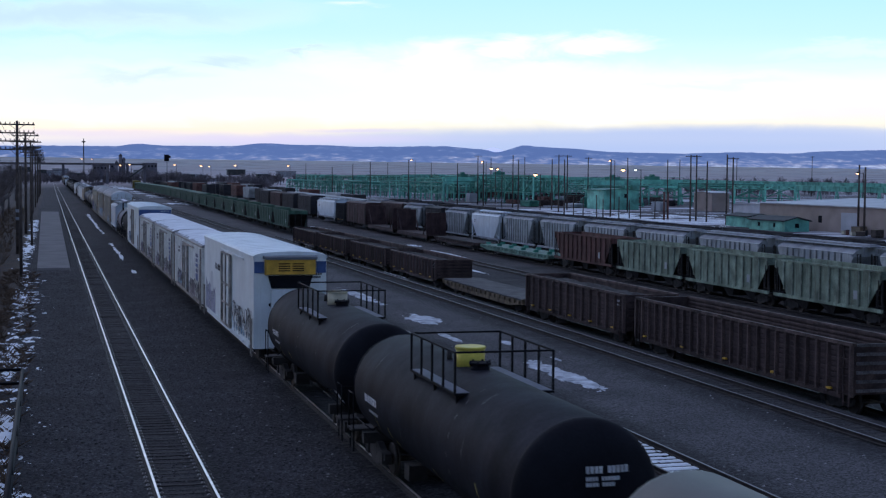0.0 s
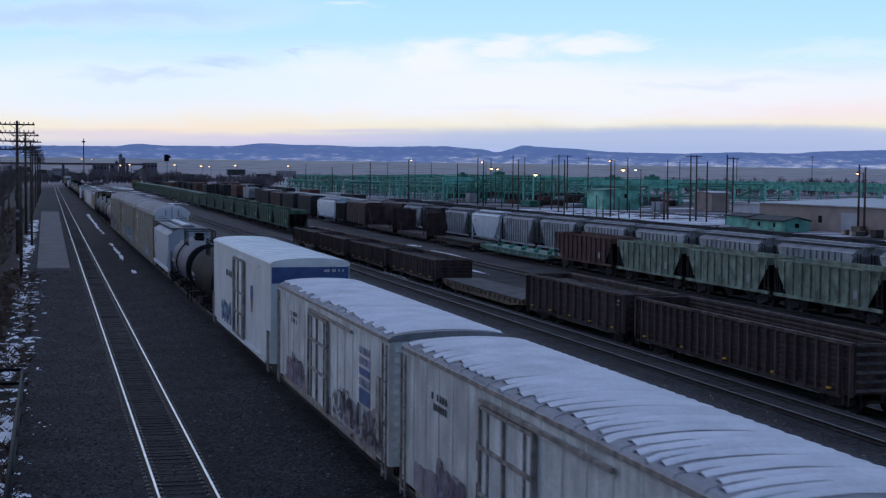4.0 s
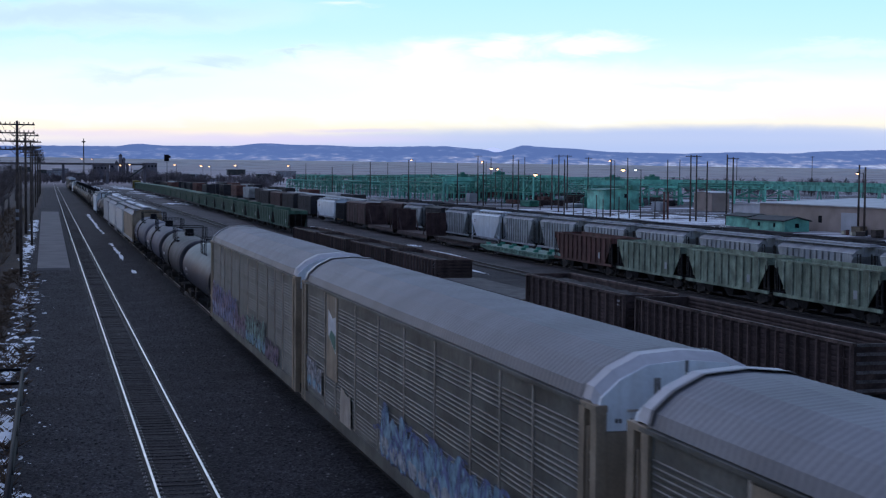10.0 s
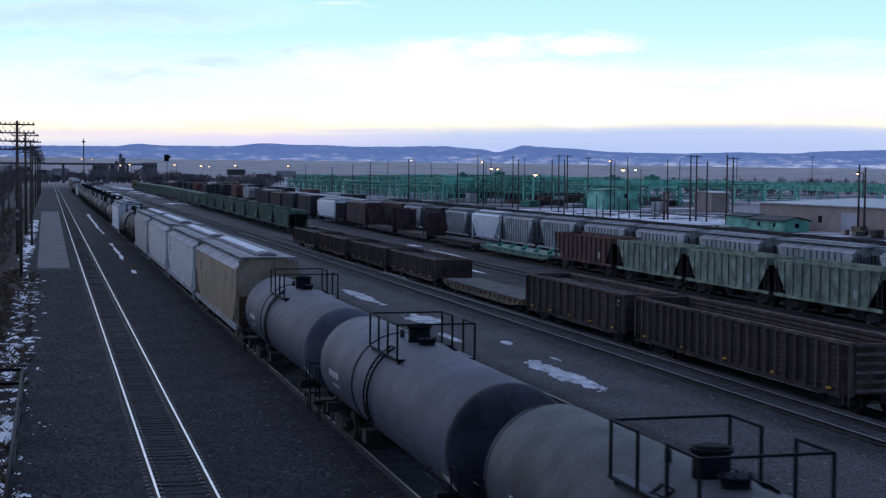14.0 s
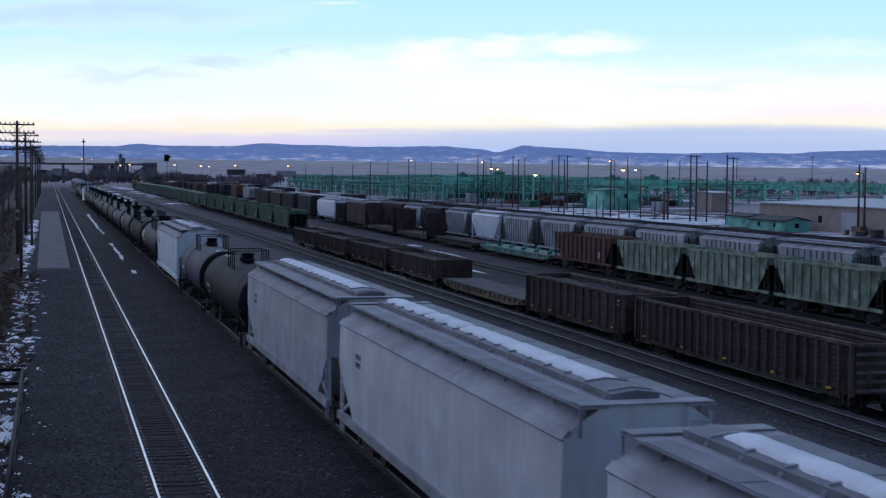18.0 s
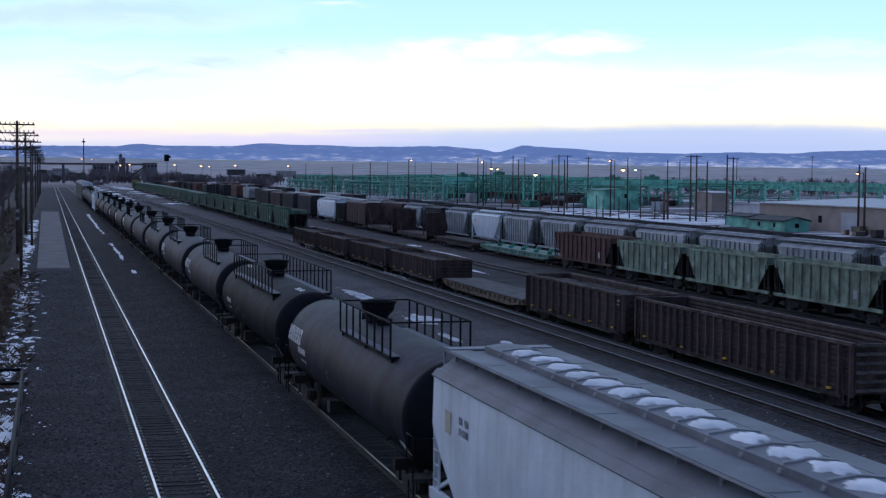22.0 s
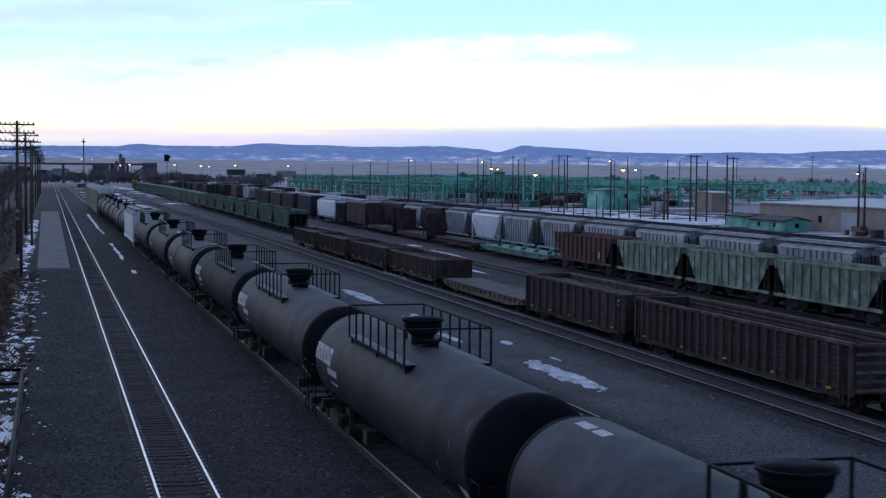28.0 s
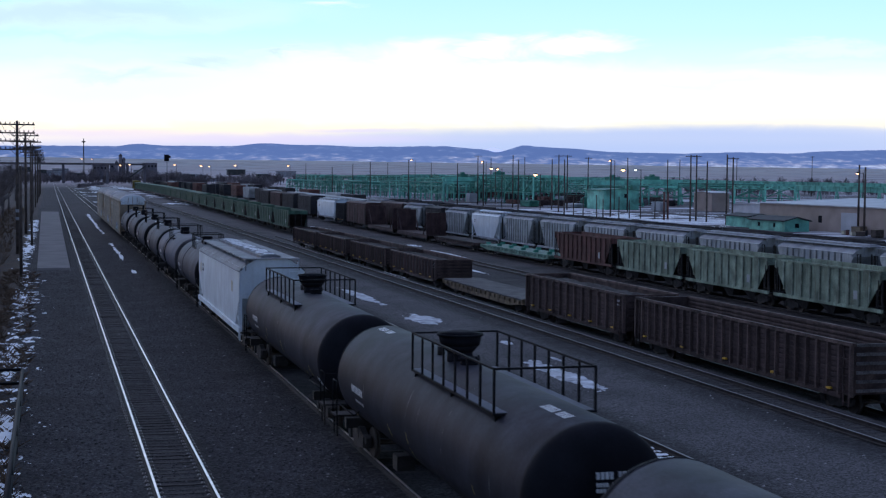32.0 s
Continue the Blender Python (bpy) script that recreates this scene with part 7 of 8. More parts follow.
# ---- teal crane runways and frames of the plant beyond the yard ----
def runway(x0, y0, x1, y1, h, step, beam=1.7, mat=None, h1=None):
    mat = mat or TEAL
    t = thing("crane_runway", "long teal steel crane runway on splayed legs", "runway", "teal steel frames")
    a, b = Vector((x0, y0, ground_z(x0, y0))), Vector((x1, y1, ground_z(x1, y1)))
    b.z += (h1 if h1 is not None else h) - h
    d = (b - a)
    n = max(1, int(d.length / step))
    across = Vector((d.y, -d.x, 0)).normalized()
    part("beam", Shape().bar(a + Vector((0, 0, h)), b + Vector((0, 0, h)), 0.5, beam), mat, t)
    part("rail_flange", Shape().bar(a + Vector((0, 0, h + beam / 2 + 0.08)), b + Vector((0, 0, h + beam / 2 + 0.08)), 0.9, 0.14), mat, t)
    st = Shape()
    m = int(d.length / 3.0)
    for k in range(m + 1):
        p = a + d * (k / m)
        st.bar(p + Vector((0, 0, h - beam / 2)), p + Vector((0, 0, h + beam / 2)), 0.62, 0.12)
    part("stiffeners", st, TEALDARK, t)
    for k in range(n + 1):
        p = a + d * (k / n)
        s = Shape()
        for q in (-1, 1):
            s.bar(p + across * q * 1.3 + Vector((0, 0, -0.2)), p + across * q * 0.25 + Vector((0, 0, h - beam / 2)), 0.38)
        s.bar(p + across * -0.8 + Vector((0, 0, h * 0.5)), p + across * 0.8 + Vector((0, 0, h * 0.5)), 0.2)
        part("leg", s, mat, t)
    return t


def frame_row(x0, y0, x1, y1, h, step, width, seed=1):
    """A row of portal frames with longitudinal ties."""
    rn = random.Random(seed)
    t = thing("steel_frame_row", "row of teal portal frames over stacked material", "steel frame", "teal steel frames")
    a, b = Vector((x0, y0, ground_z(x0, y0))), Vector((x1, y1, ground_z(x1, y1)))
    d = b - a
    n = int(d.length / step)
    across = Vector((d.y, -d.x, 0)).normalized() * width
    me = None
    ang = math.degrees(math.atan2(d.x, d.y))
    s = Shape()
    s.bar((0, 0, -0.2), (0, 0, h), 0.45)
    s.bar((width, 0, -0.2), (width, 0, h), 0.45)
    s.bar((0, 0, h), (width, 0, h), 0.5, 0.8)
    s.bar((0, 0, h - 1.6), (width * 0.3, 0, h - 0.2), 0.22)
    s.bar((width, 0, h - 1.6), (width * 0.7, 0, h - 0.2), 0.22)
    me = s.mesh("portal_frame", TEAL)
    s2 = Shape()
    s2.bar((0, 0, -0.2), (0, 0, h * 0.9), 0.4)
    s2.bar((width, 0, -0.2), (width, 0, h * 0.9), 0.4)
    s2.bar((0, 0, h * 0.9), (width, 0, h * 0.9), 0.4, 0.5)
    s2.bar((0, 0, h * 0.45), (width, 0, h * 0.45), 0.25)
    me2 = s2.mesh("portal_frame", TEALDARK)
    for k in range(n + 1):
        p = a + d * (k / n)
        part("portal_frame", me if rn.random() < 0.6 else me2, None, t, "", pose(p.x, p.y, p.z, 0, 0, -ang))
    braces = Shape()
    for k in range(n):
        u, v = a + d * (k / n), a + d * ((k + 1) / n)
        for q in (0.0, 1.0):
            lo, hi = across * q + Vector((0, 0, h * 0.42)), across * q + Vector((0, 0, h - 0.4))
            if rn.random() < 0.85:
                braces.bar(u + lo, v + hi, 0.28)
                braces.bar(u + hi, v + lo, 0.28)
            braces.bar(u + lo, v + lo, 0.34)
            braces.bar((u + v) / 2 + across * q, (u + v) / 2 + across * q + Vector((0, 0, h)), 0.3)
    tagged(part("bracing", braces, TEALDARK, t), kind="stuff")
    for q in (0.0, 1.0):
        for z, w in ((h, 0.5), (h - 1.4, 0.25)):
            part("tie_beam", Shape().bar(a + across * q + Vector((0, 0, z)), b + across * q + Vector((0, 0, z)), 0.4, w), TEAL if q == 0 else TEALDARK, t)
    return t


rn = random.Random(8)
for x0, y0, x1, y1, h, step, width, cuts in ((150, 820, 172, 460, 9.0, 9.0, 14.0, 5), (188, 830, 206, 520, 10.0, 10.0, 16.0, 4), (232, 860, 236, 600, 10.5, 11.0, 16.0, 3), (280, 900, 268, 650, 10.5, 12.0, 18.0, 3), (132, 800, 150, 500, 7.5, 12.0, 10.0, 3), (205, 520, 226, 400, 7.0, 12.0, 14.0, 2)):
    for k in range(cuts):
        u0, u1 = (k + rn.uniform(0.0, 0.12)) / cuts, (k + 1 - rn.uniform(0.06, 0.2)) / cuts
        off = rn.uniform(-3, 3)
        frame_row(x0 + (x1 - x0) * u0 + off, y0 + (y1 - y0) * u0, x0 + (x1 - x0) * u1 + off, y0 + (y1 - y0) * u1, h + rn.uniform(-2.2, 0.6), step, width * rn.uniform(0.8, 1.1), k + 1)
runway(222, 640, 266, 398, 7.3, 20.0, h1=5.9)
runway(250, 680, 300, 430, 7.9, 22.0, h1=6.9)
for x, y, z, w, sz in ((131, 519, 13.6, True, 0.35), (142, 465, 12.7, True, 0.35), (150, 480, 10.6, True, 0.55), (133, 419, 10.2, True, 0.4), (136, 392, 8.6, True, 0.6), (160, 395, 12.8, True, 0.35), (158, 380, 10.2, True, 0.6), (190, 310, 9.6, True, 0.42), (147, 345, 10.0, False, 0.25)):
    lamp_pole(x, y, z, w, 1.5, sz * 0.95)
for x, y, z in ((48, 1000, 12.5), (53, 980, 13.0), (80, 950, 13), (92, 900, 12.2), (97, 900, 12), (108, 860, 12.6), (130, 800, 12.4), (28, 1250, 18.5), (36, 1240, 18.5)):
    lamp_pole(x, y, z, True, 1.2, 0.6)

# bundles of steel lying in rows under the frames
def stock_shape(seed, w, length, layers):
    rn = random.Random(seed)
    s = Shape()
    for j in range(layers):
        m = rn.randint(3, 5)
        for i in range(m):
            x = -w / 2 + w * (i + 0.5) / m
            o = rn.uniform(-0.4, 0.4)
            s.box(x - w / m * 0.42, x + w / m * 0.42, -length / 2 + o, length / 2 + o, 0.25 + 0.62 * j, 0.25 + 0.62 * j + 0.5)
    for y in (-length * 0.3, length * 0.3):
        for j in range(layers):
            s.box(-w / 2 - 0.2, w / 2 + 0.2, y - 0.12, y + 0.12, 0.62 * j + (0.0 if j == 0 else 0.13), 0.62 * j + 0.25)
    return s


STOCK = [(Shape(), mt, wrd) for mt, wrd in ((DARKSTUFF, "black"), (RUST, "rusty"), (PALEROOF, "pale"), (TEALDARK, "teal"), (HAZEWALL, "grey"), (OXIDE, "red-brown"))]
rn = random.Random(19)
for k in range(150):
    u = rn.random()
    x, y = rn.uniform(138, 200) + 70 * u, 420 + 430 * u + rn.uniform(-40, 40)
    at = pose(x, y, ground_z(x, y), 0, 0, rn.choice((-4, 0, 3, 86, 92)))
    one = stock_shape(k, rn.uniform(2.4, 3.4), rn.uniform(6, 12), rn.randint(1, 5))
    STOCK[rn.randrange(6)][0].add([at @ Vector(v) for v in one.v], one.f)
for sh_, mt, wrd in STOCK:
    tagged(solid("steel_stock", sh_, mt, wrd + " steel bundles stacked on timber under the frames", "steel stock"), kind="stuff")

# gantry cranes standing over the stock yard
def gantry_crane(x, y, span, h, turn):
    g = thing("gantry_crane", "teal gantry crane over the stock yard", "crane", "gantry cranes", at=pose(x, y, ground_z(x, y), 0, 0, turn))
    for dy in (-1.6, 1.6):
        part("girder", Shape().box(-span / 2, span / 2, dy - 0.3, dy + 0.3, h, h + 1.5), TEAL, g)
    trolley = part("trolley", Shape().box(-span * 0.12, span * 0.06, -1.9, 1.9, h + 1.5, h + 2.7), TEALDARK, g)
    part("hoist", Shape().rod((-span * 0.03, -1.2, h + 2.9), (-span * 0.03, 1.2, h + 2.9), 0.5, 10), TEALDARK, trolley)
    part("cab", Shape().box(span * 0.28, span * 0.4, -2.6, -0.6, h - 2.0, h), TEAL, g)
    for sx in (-1, 1):
        for dy in (-1.6, 1.6):
            part("leg", Shape().bar((sx * span / 2 * 0.94, dy * 1.7, -0.2), (sx * span / 2 * 0.9, dy, h), 0.55), TEAL, g)
        part("sill_beam", Shape().box(sx * span / 2 * 0.94 - 0.3, sx * span / 2 * 0.94 + 0.3, -3.2, 3.2, 0.5, 1.1), TEALDARK, g)
    part("handrail", Shape().bar((-span / 2, -1.9, h + 2.4), (span / 2, -1.9, h + 2.4), 0.1), TEALDARK, g)
    return g


for x, y, span, h, turn in ((178, 440, 20, 7.0, 8), (205, 470, 22, 7.2, 8), (150, 520, 16, 7.5, 6), (196, 620, 24, 8.5, 5)):
    gantry_crane(x, y, span, h, turn)

# ---- buildings of the plant ----
def shed(name, label, x0, x1, y0, y1, h, rise, wall, roof, along="y", doors=(), windows=()):
    z = ground_z((x0 + x1) / 2, y0)
    b = thing(name, label, "building", "plant buildings")
    s = Shape()
    if along == "y":
        xm = (x0 + x1) / 2
        prof = [(x0, z - 0.3), (x1, z - 0.3), (x1, z + h), (xm, z + h + rise), (x0, z + h)]
        s.loft([[(x, y0, q) for x, q in prof], [(x, y1, q) for x, q in prof]])
    else:
        ym = (y0 + y1) / 2
        prof = [(y0, z - 0.3), (y1, z - 0.3), (y1, z + h), (ym, z + h + rise), (y0, z + h)]
        s.loft([[(x0, y, q) for y, q in prof], [(x1, y, q) for y, q in prof]])
    wl = part("wall", s, wall, b)
    e = 0.4
    for q in (0, 1):
        r = Shape()
        if along == "y":
            xm, xe = (x0 + x1) / 2, (x0 - e, x1 + e)[q]
            k = rise / ((x1 - x0) / 2)
            pr = [(xe, z + h - e * k + 0.05), (xm, z + h + rise + 0.05), (xm, z + h + rise + 0.25), (xe, z + h - e * k + 0.25)]
            r.loft([[(x, y0 - e, w) for x, w in pr], [(x, y1 + e, w) for x, w in pr]])
        else:
            ym, ye = (y0 + y1) / 2, (y0 - e, y1 + e)[q]
            k = rise / ((y1 - y0) / 2)
            pr = [(ye, z + h - e * k + 0.05), (ym, z + h + rise + 0.05), (ym, z + h + rise + 0.25), (ye, z + h - e * k + 0.25)]
            r.loft([[(x0 - e, y, w) for y, w in pr], [(x1 + e, y, w) for y, w in pr]])
        part("roof", r, roof, b)
    for side, u0, u1, w0, w1, mat in doors:
        if side == "x":
            part("door", Shape().box(x0 - 0.06, x0 + 0.02, u0, u1, z + w0, z + w1), mat, b)
        else:
            part("door", Shape().box(u0, u1, y0 - 0.06, y0 + 0.02, z + w0, z + w1), mat, b)
    for side, u, w, sz in windows:
        wn_ = Shape()
        if side == "x":
            wn_.box(x0 - 0.05, x0 + 0.02, u - sz / 2, u + sz / 2, z + w, z + w + sz)
        else:
            wn_.box(u - sz / 2, u + sz / 2, y0 - 0.05, y0 + 0.02, z + w, z + w + sz)
        part("window", wn_, BLACKER, b)
    return b


shed("warehouse", "long beige sheet-metal warehouse with a pale roof", 140, 186, 170, 267, 4.7, 0.9, BEIGE, PALEROOF, "y", doors=(("x", 230, 235.5, 0, 3.7, PALEROOF),), windows=(("x", 243, 1.6, 1.3),))
shed("teal_shed", "teal shed with a dark felt roof", 131, 136.0, 240, 254, 1.9, 0.65, TEAL, DARKROOF, "y", windows=(("x", 244, 0.7, 0.8), ("x", 250, 0.7, 0.8), ("y", 133.5, 0.7, 0.8)))
shed("control_house", "teal two-storey control house", 158, 169, 398, 412, 5.6, 0.5, TEAL, TEALDARK, "y", windows=(("y", 165, 3.5, 1.2),))
shed("plant_building", "beige plant building with a flat roof", 184, 189.5, 380, 392, 5.2, 0.4, BEIGE, PALEROOF, "x")
shed("pale_shed", "pale low shed behind the warehouse", 156, 170, 290, 312, 3.4, 0.5, PALEROOF, PALEROOF, "x")
shed("teal_store", "low teal store building", 134, 139, 260, 270, 2.1, 0.45, TEAL, DARKROOF, "y")

# ---- short posts, drums and crates about the plant ----
for x, y, h in ((118.6, 318, 5.2), (121.0, 318, 4.8), (123.6, 316, 5.6), (126.0, 318, 4.6), (129.2, 316, 5.2), (131.0, 314, 4.4), (133.8, 314, 5.6), (136.6, 312, 4.8)):
    utility_pole(x, y, h, 0, "short_post", 0.16)
for x, y in ((136.2, 306), (137.6, 307)):
    st = thing("rusty_pipe_stack", "upright rusty steel pipe", "pipe", "upright pipes", at=pose(x, y, YARD_Z))
    part("pipe", Shape().rod((0, 0, -0.1), (0, 0, 6.2), 0.22, 12), OXIDE, st)
    part("flange", Shape().rod((0, 0, 6.2), (0, 0, 6.4), 0.32, 12), OXIDE, st)
rn = random.Random(31)
for k in range(16):
    x, y = rn.uniform(134.5, 138.8), rn.uniform(196, 228)
    if k % 3:
        w, h = rn.uniform(0.5, 1.1), rn.uniform(0.6, 1.6)
        cr = thing("crate", ("weathered" if k % 2 else "cream-painted") + " equipment crate beside the warehouse", "crate", "crates by the warehouse", at=pose(x, y, YARD_Z, 0, 0, rn.uniform(0, 90)))
        part("box", Shape().box(-w, w, -w * 0.8, w * 0.8, 0.1, h), (CREAM, HOPTAN, TIMBER, ROOFGREY)[k % 4], cr)
        part("lid", Shape().box(-w - 0.04, w + 0.04, -w * 0.8 - 0.04, w * 0.8 + 0.04, h, h + 0.06), (HOPTAN, TIMBER)[k % 2], cr)
        for dx in (-w * 0.7, w * 0.7):
            part("runner", Shape().box(dx - 0.06, dx + 0.06, -w * 0.8, w * 0.8, 0, 0.1), TIMBER, cr)
    else:
        dr = thing("steel_drum", "dark steel drum beside the warehouse", "drum", "drums by the warehouse", at=pose(x, y, YARD_Z))
        part("drum_body", Shape().rod((0, 0, 0), (0, 0, 0.9), 0.32, 14), (DARKSTUFF, OXIDE)[k % 2], dr)
        part("rim", Shape().rod((0, 0, 0.9), (0, 0, 0.94), 0.34, 14), UNDER, dr)
ac = thing("roof_vent_unit", "pale ventilation unit on the warehouse roof", "vent", at=pose(158, 246, YARD_Z + 5.35))
part("casing", Shape().box(-1.6, 1.6, -1.6, 1.6, -0.3, 1.5), HOPWHITE, ac)
part("cowl", Shape().rod((0, 0, 1.5), (0, 0, 2.1), 1.1, 14, 0.5), HOPWHITE, ac)

# ---- far end: road bridge, signal, mast, town ----
bridge = thing("road_bridge", "low concrete road bridge across the tracks", "bridge")
part("deck", Shape().box(-60, 65, 1000, 1012, 12.6, 13.4), HAZEWALL, bridge)
part("parapet", Shape().box(-60, 65, 999.6, 1000, 13.4, 13.9), CONCRETE, bridge)
for x in (-20, 9.5, 38.5, 63):
    part("pier", Shape().box(x - 0.8, x + 0.8, 1002, 1010, -0.5, 12.6), HAZEWALL, bridge)
part("stair", Shape().bar((63, 999, 12.0), (53, 999, 4.5), 1.2, 0.9), DARKROOF, bridge)
sig = thing("signal_mast", "black railway signal head on a mast", "signal", at=pose(54.5, 700, -1.5))
part("mast", Shape().rod((0, 0, -0.3), (0, 0, 15.1), 0.13, 8), RAILING, sig)
part("head", Shape().box(-1.3, 1.0, -0.3, 0.3, 15.0, 18.2), BLACKER, sig)
part("hood", Shape().box(1.0, 1.7, -0.5, 0.2, 16.6, 17.6), BLACKER, sig)
mast = thing("radio_mast", "thin lattice radio mast", "mast", at=pose(29.6, 1300, 2))
for dx, dy in ((-0.6, 0), (0.6, 0), (0, 0.9)):
    part("leg", Shape().bar((dx, dy, -1), (dx * 0.3, dy * 0.3, 35), 0.3), UNDER, mast)
part("dish", Shape().box(-1.6, 1.6, -0.4, 0.4, 31.5, 32.4), UNDER, mast)
# bins added to stand in for hazy towers and trees by the town
elev = thing("grain_elevator", "tall bins standing in for far silhouettes at the edge of town", "elevator", at=pose(61, 1300, ground_z(61, 1300)))
for dx, w, h in ((-3.5, 1.3, 15), (0, 1.6, 21), (2.8, 1.4, 18), (6.0, 1.2, 13)):
    part("bin", Shape().rod((dx, 0, -1), (dx, 0, h), w, 12), HAZEWALL, elev)
    part("bin_roof", Shape().rod((dx, 0, h), (dx, 0, h + 2.0), w + 0.2, 12, 0.4), HAZEWALL, elev)
for x, w, h in ((82, 12, 15.0), (38, 13, 12.5), (53, 4, 14)):
    z = ground_z(x, 1320)
    bl = thing("town_building", "dark flat-roofed building at the town edge", "building", "town at the edge of the plain")
    part("wall", Shape().box(x, x + w, 1320, 1334, z - 2, z + h), HAZEWALL, bl)
    part("roof", Shape().box(x - 0.3, x + w + 0.3, 1319.7, 1334.3, z + h, z + h + 0.6), HAZEWALL, bl)
    for k in range(int(w / 3)):
        part("window", Shape().box(x + 1 + 3 * k, x + 2.4 + 3 * k, 1319.9, 1320.05, z + h - 3.2, z + h - 1.6), BLACKER, bl)
rn = random.Random(77)
for k in range(16):
    x, y = rn.uniform(-40, 260), rn.uniform(1250, 1800)
    w, h = rn.uniform(8, 26), rn.uniform(2.5, 7)
    z = ground_z(x, y)
    bl = thing("town_building", "dark distant building at the town edge", "building", "town at the edge of the plain")
    part("wall", Shape().box(x, x + w, y, y + 14, z - 2, z + h), ROOFGREY if k % 3 else DARKROOF, bl)
    part("roof", Shape().box(x - 0.3, x + w + 0.3, y - 0.3, y + 14.3, z + h, z + h + 0.5), PALEROOF if k % 5 == 0 else DARKROOF, bl)

# ---- left bank: telegraph poles, platform, fence, brush ----
for k in range(9):
    y = 154.5 + 48.6 * k
    p = thing("telegraph_pole", "old timber telegraph pole with crossarms and insulators", "pole", "telegraph poles", at=pose(-3.1 + 0.1 * (k % 3), y, 0))
    part("shaft", Shape().rod((0, 0, -0.5), (0, 0, 13.7), 0.2, 10, 0.13), TIMBER, p)
    if k == 0:
        for z in (3.5, 4.3):
            part("notice", Shape().box(-0.2, 0.2, -0.26, -0.2, z, z + 0.34), ROOFGREY, p)
    for j in range(4 if k == 0 else 3):
        z = 13.3 - 0.85 * j
        arm = part("crossarm", Shape().box(-1.75, 1.75, -0.2, -0.08, z - 0.07, z + 0.07), TIMBER, p)
        s = Shape()
        for i in range(8):
            xx = -1.6 + 3.2 * i / 7
            s.rod((xx, -0.14, z + 0.07), (xx, -0.14, z + 0.26), 0.05, 6)
        part("insulators", s, UNDER, arm)
        br = Shape()
        br.bar((0, -0.14, z - 0.6), (-0.7, -0.14, z - 0.05), 0.05).bar((0, -0.14, z - 0.6), (0.7, -0.14, z - 0.05), 0.05)
        part("brace", br, TIMBER, arm)
for x, y, h in ((-2.2, 122.0, 9.0), (-5.6, 150.0, 8.0), (-1.9, 172.0, 8.5)):
    utility_pole(x, y, h, 0, "short_pole", 0.14)

pad = Shape()
pad.loft([[(-1.05, 129.6, -0.05), (1.82, 129.6, -0.05), (1.75, 129.9, 0.16), (-1.0, 129.9, 0.16)], [(-1.5, 309, -0.05), (1.9, 309, -0.05), (1.9, 309, 0.16), (-1.5, 309, 0.16)]])
solid("platform", pad, CONCRETE, "pale concrete walkway pad beside the track", "pavement", kind="structure")

fence = thing("railing_fence", "black steel tube railing round the corner of the bank", "fence", at=pose(0, 0, 0))
for y in (28, 33.8, 39.6, 45.4, 51.2, 57.1):
    part("post", Shape().rod((-1.0, y, -0.3), (-1.0, y, 1.02), 0.045, 8), RAILING, fence)
for x in (-3.4, -5.8):
    part("post", Shape().rod((x, 57.1, -0.3), (x, 57.1, 1.02), 0.045, 8), RAILING, fence)
for z in (1.02, 0.5):
    part("rail", Shape().rod((-1.0, 24, z), (-1.0, 57.1, z), 0.065, 8), RAILING, fence)
    part("rail", Shape().rod((-1.0, 57.1, z), (-5.8, 57.1, z), 0.06, 8), RAILING, fence)

# snow: thin ragged sheets that end where they sink into the ground
def snow_sheet(name, label, x0, x1, y0, y1, dx, dy, cover, thick=0.05, grain=1.2, seed=0.0, wild=0.55, base=ground_z, stuff=True):
    nx, ny = int((x1 - x0) / dx), int((y1 - y0) / dy)
    s, val = Shape(), {}
    for j in range(ny + 1):
        for i in range(nx + 1):
            x, y = x0 + dx * i, y0 + dy * j
            c = cover(x, y)
            if c > -0.9:
                val[i, j] = c + wild * noise.fractal((x * grain, y * grain * 0.55, seed), 0.55, 2.1, 5)
    at = {}
    for (i, j), v in val.items():
        ring = [(i, j), (i + 1, j), (i + 1, j + 1), (i, j + 1)]
        if all(q in val for q in ring) and max(val[q] for q in ring) > 0:
            f = []
            for q in ring:
                if q not in at:
                    x, y = x0 + dx * q[0], y0 + dy * q[1]
                    at[q] = len(s.v)
                    s.v.append((x, y, base(x, y) + max(-0.04, min(thick, val[q] * thick * 4) + 0.005 * noise.noise((x * 5, y * 3, seed)))))
                f.append(at[q])
            s.f.append(tuple(f))
            s.s.append(True)
    ob = solid(name, s, THINSNOW if 19 < x0 < 26 and y1 < 300 else SNOW, label, "snow", "" if stuff else "snow patches")
    return tagged(ob, kind="stuff") if stuff else ob


def patch_cover(cx, cy, rx, ry):
    return lambda x, y: 0.75 * (1 - ((x - cx) / rx) ** 2 - ((y - cy) / ry) ** 2)


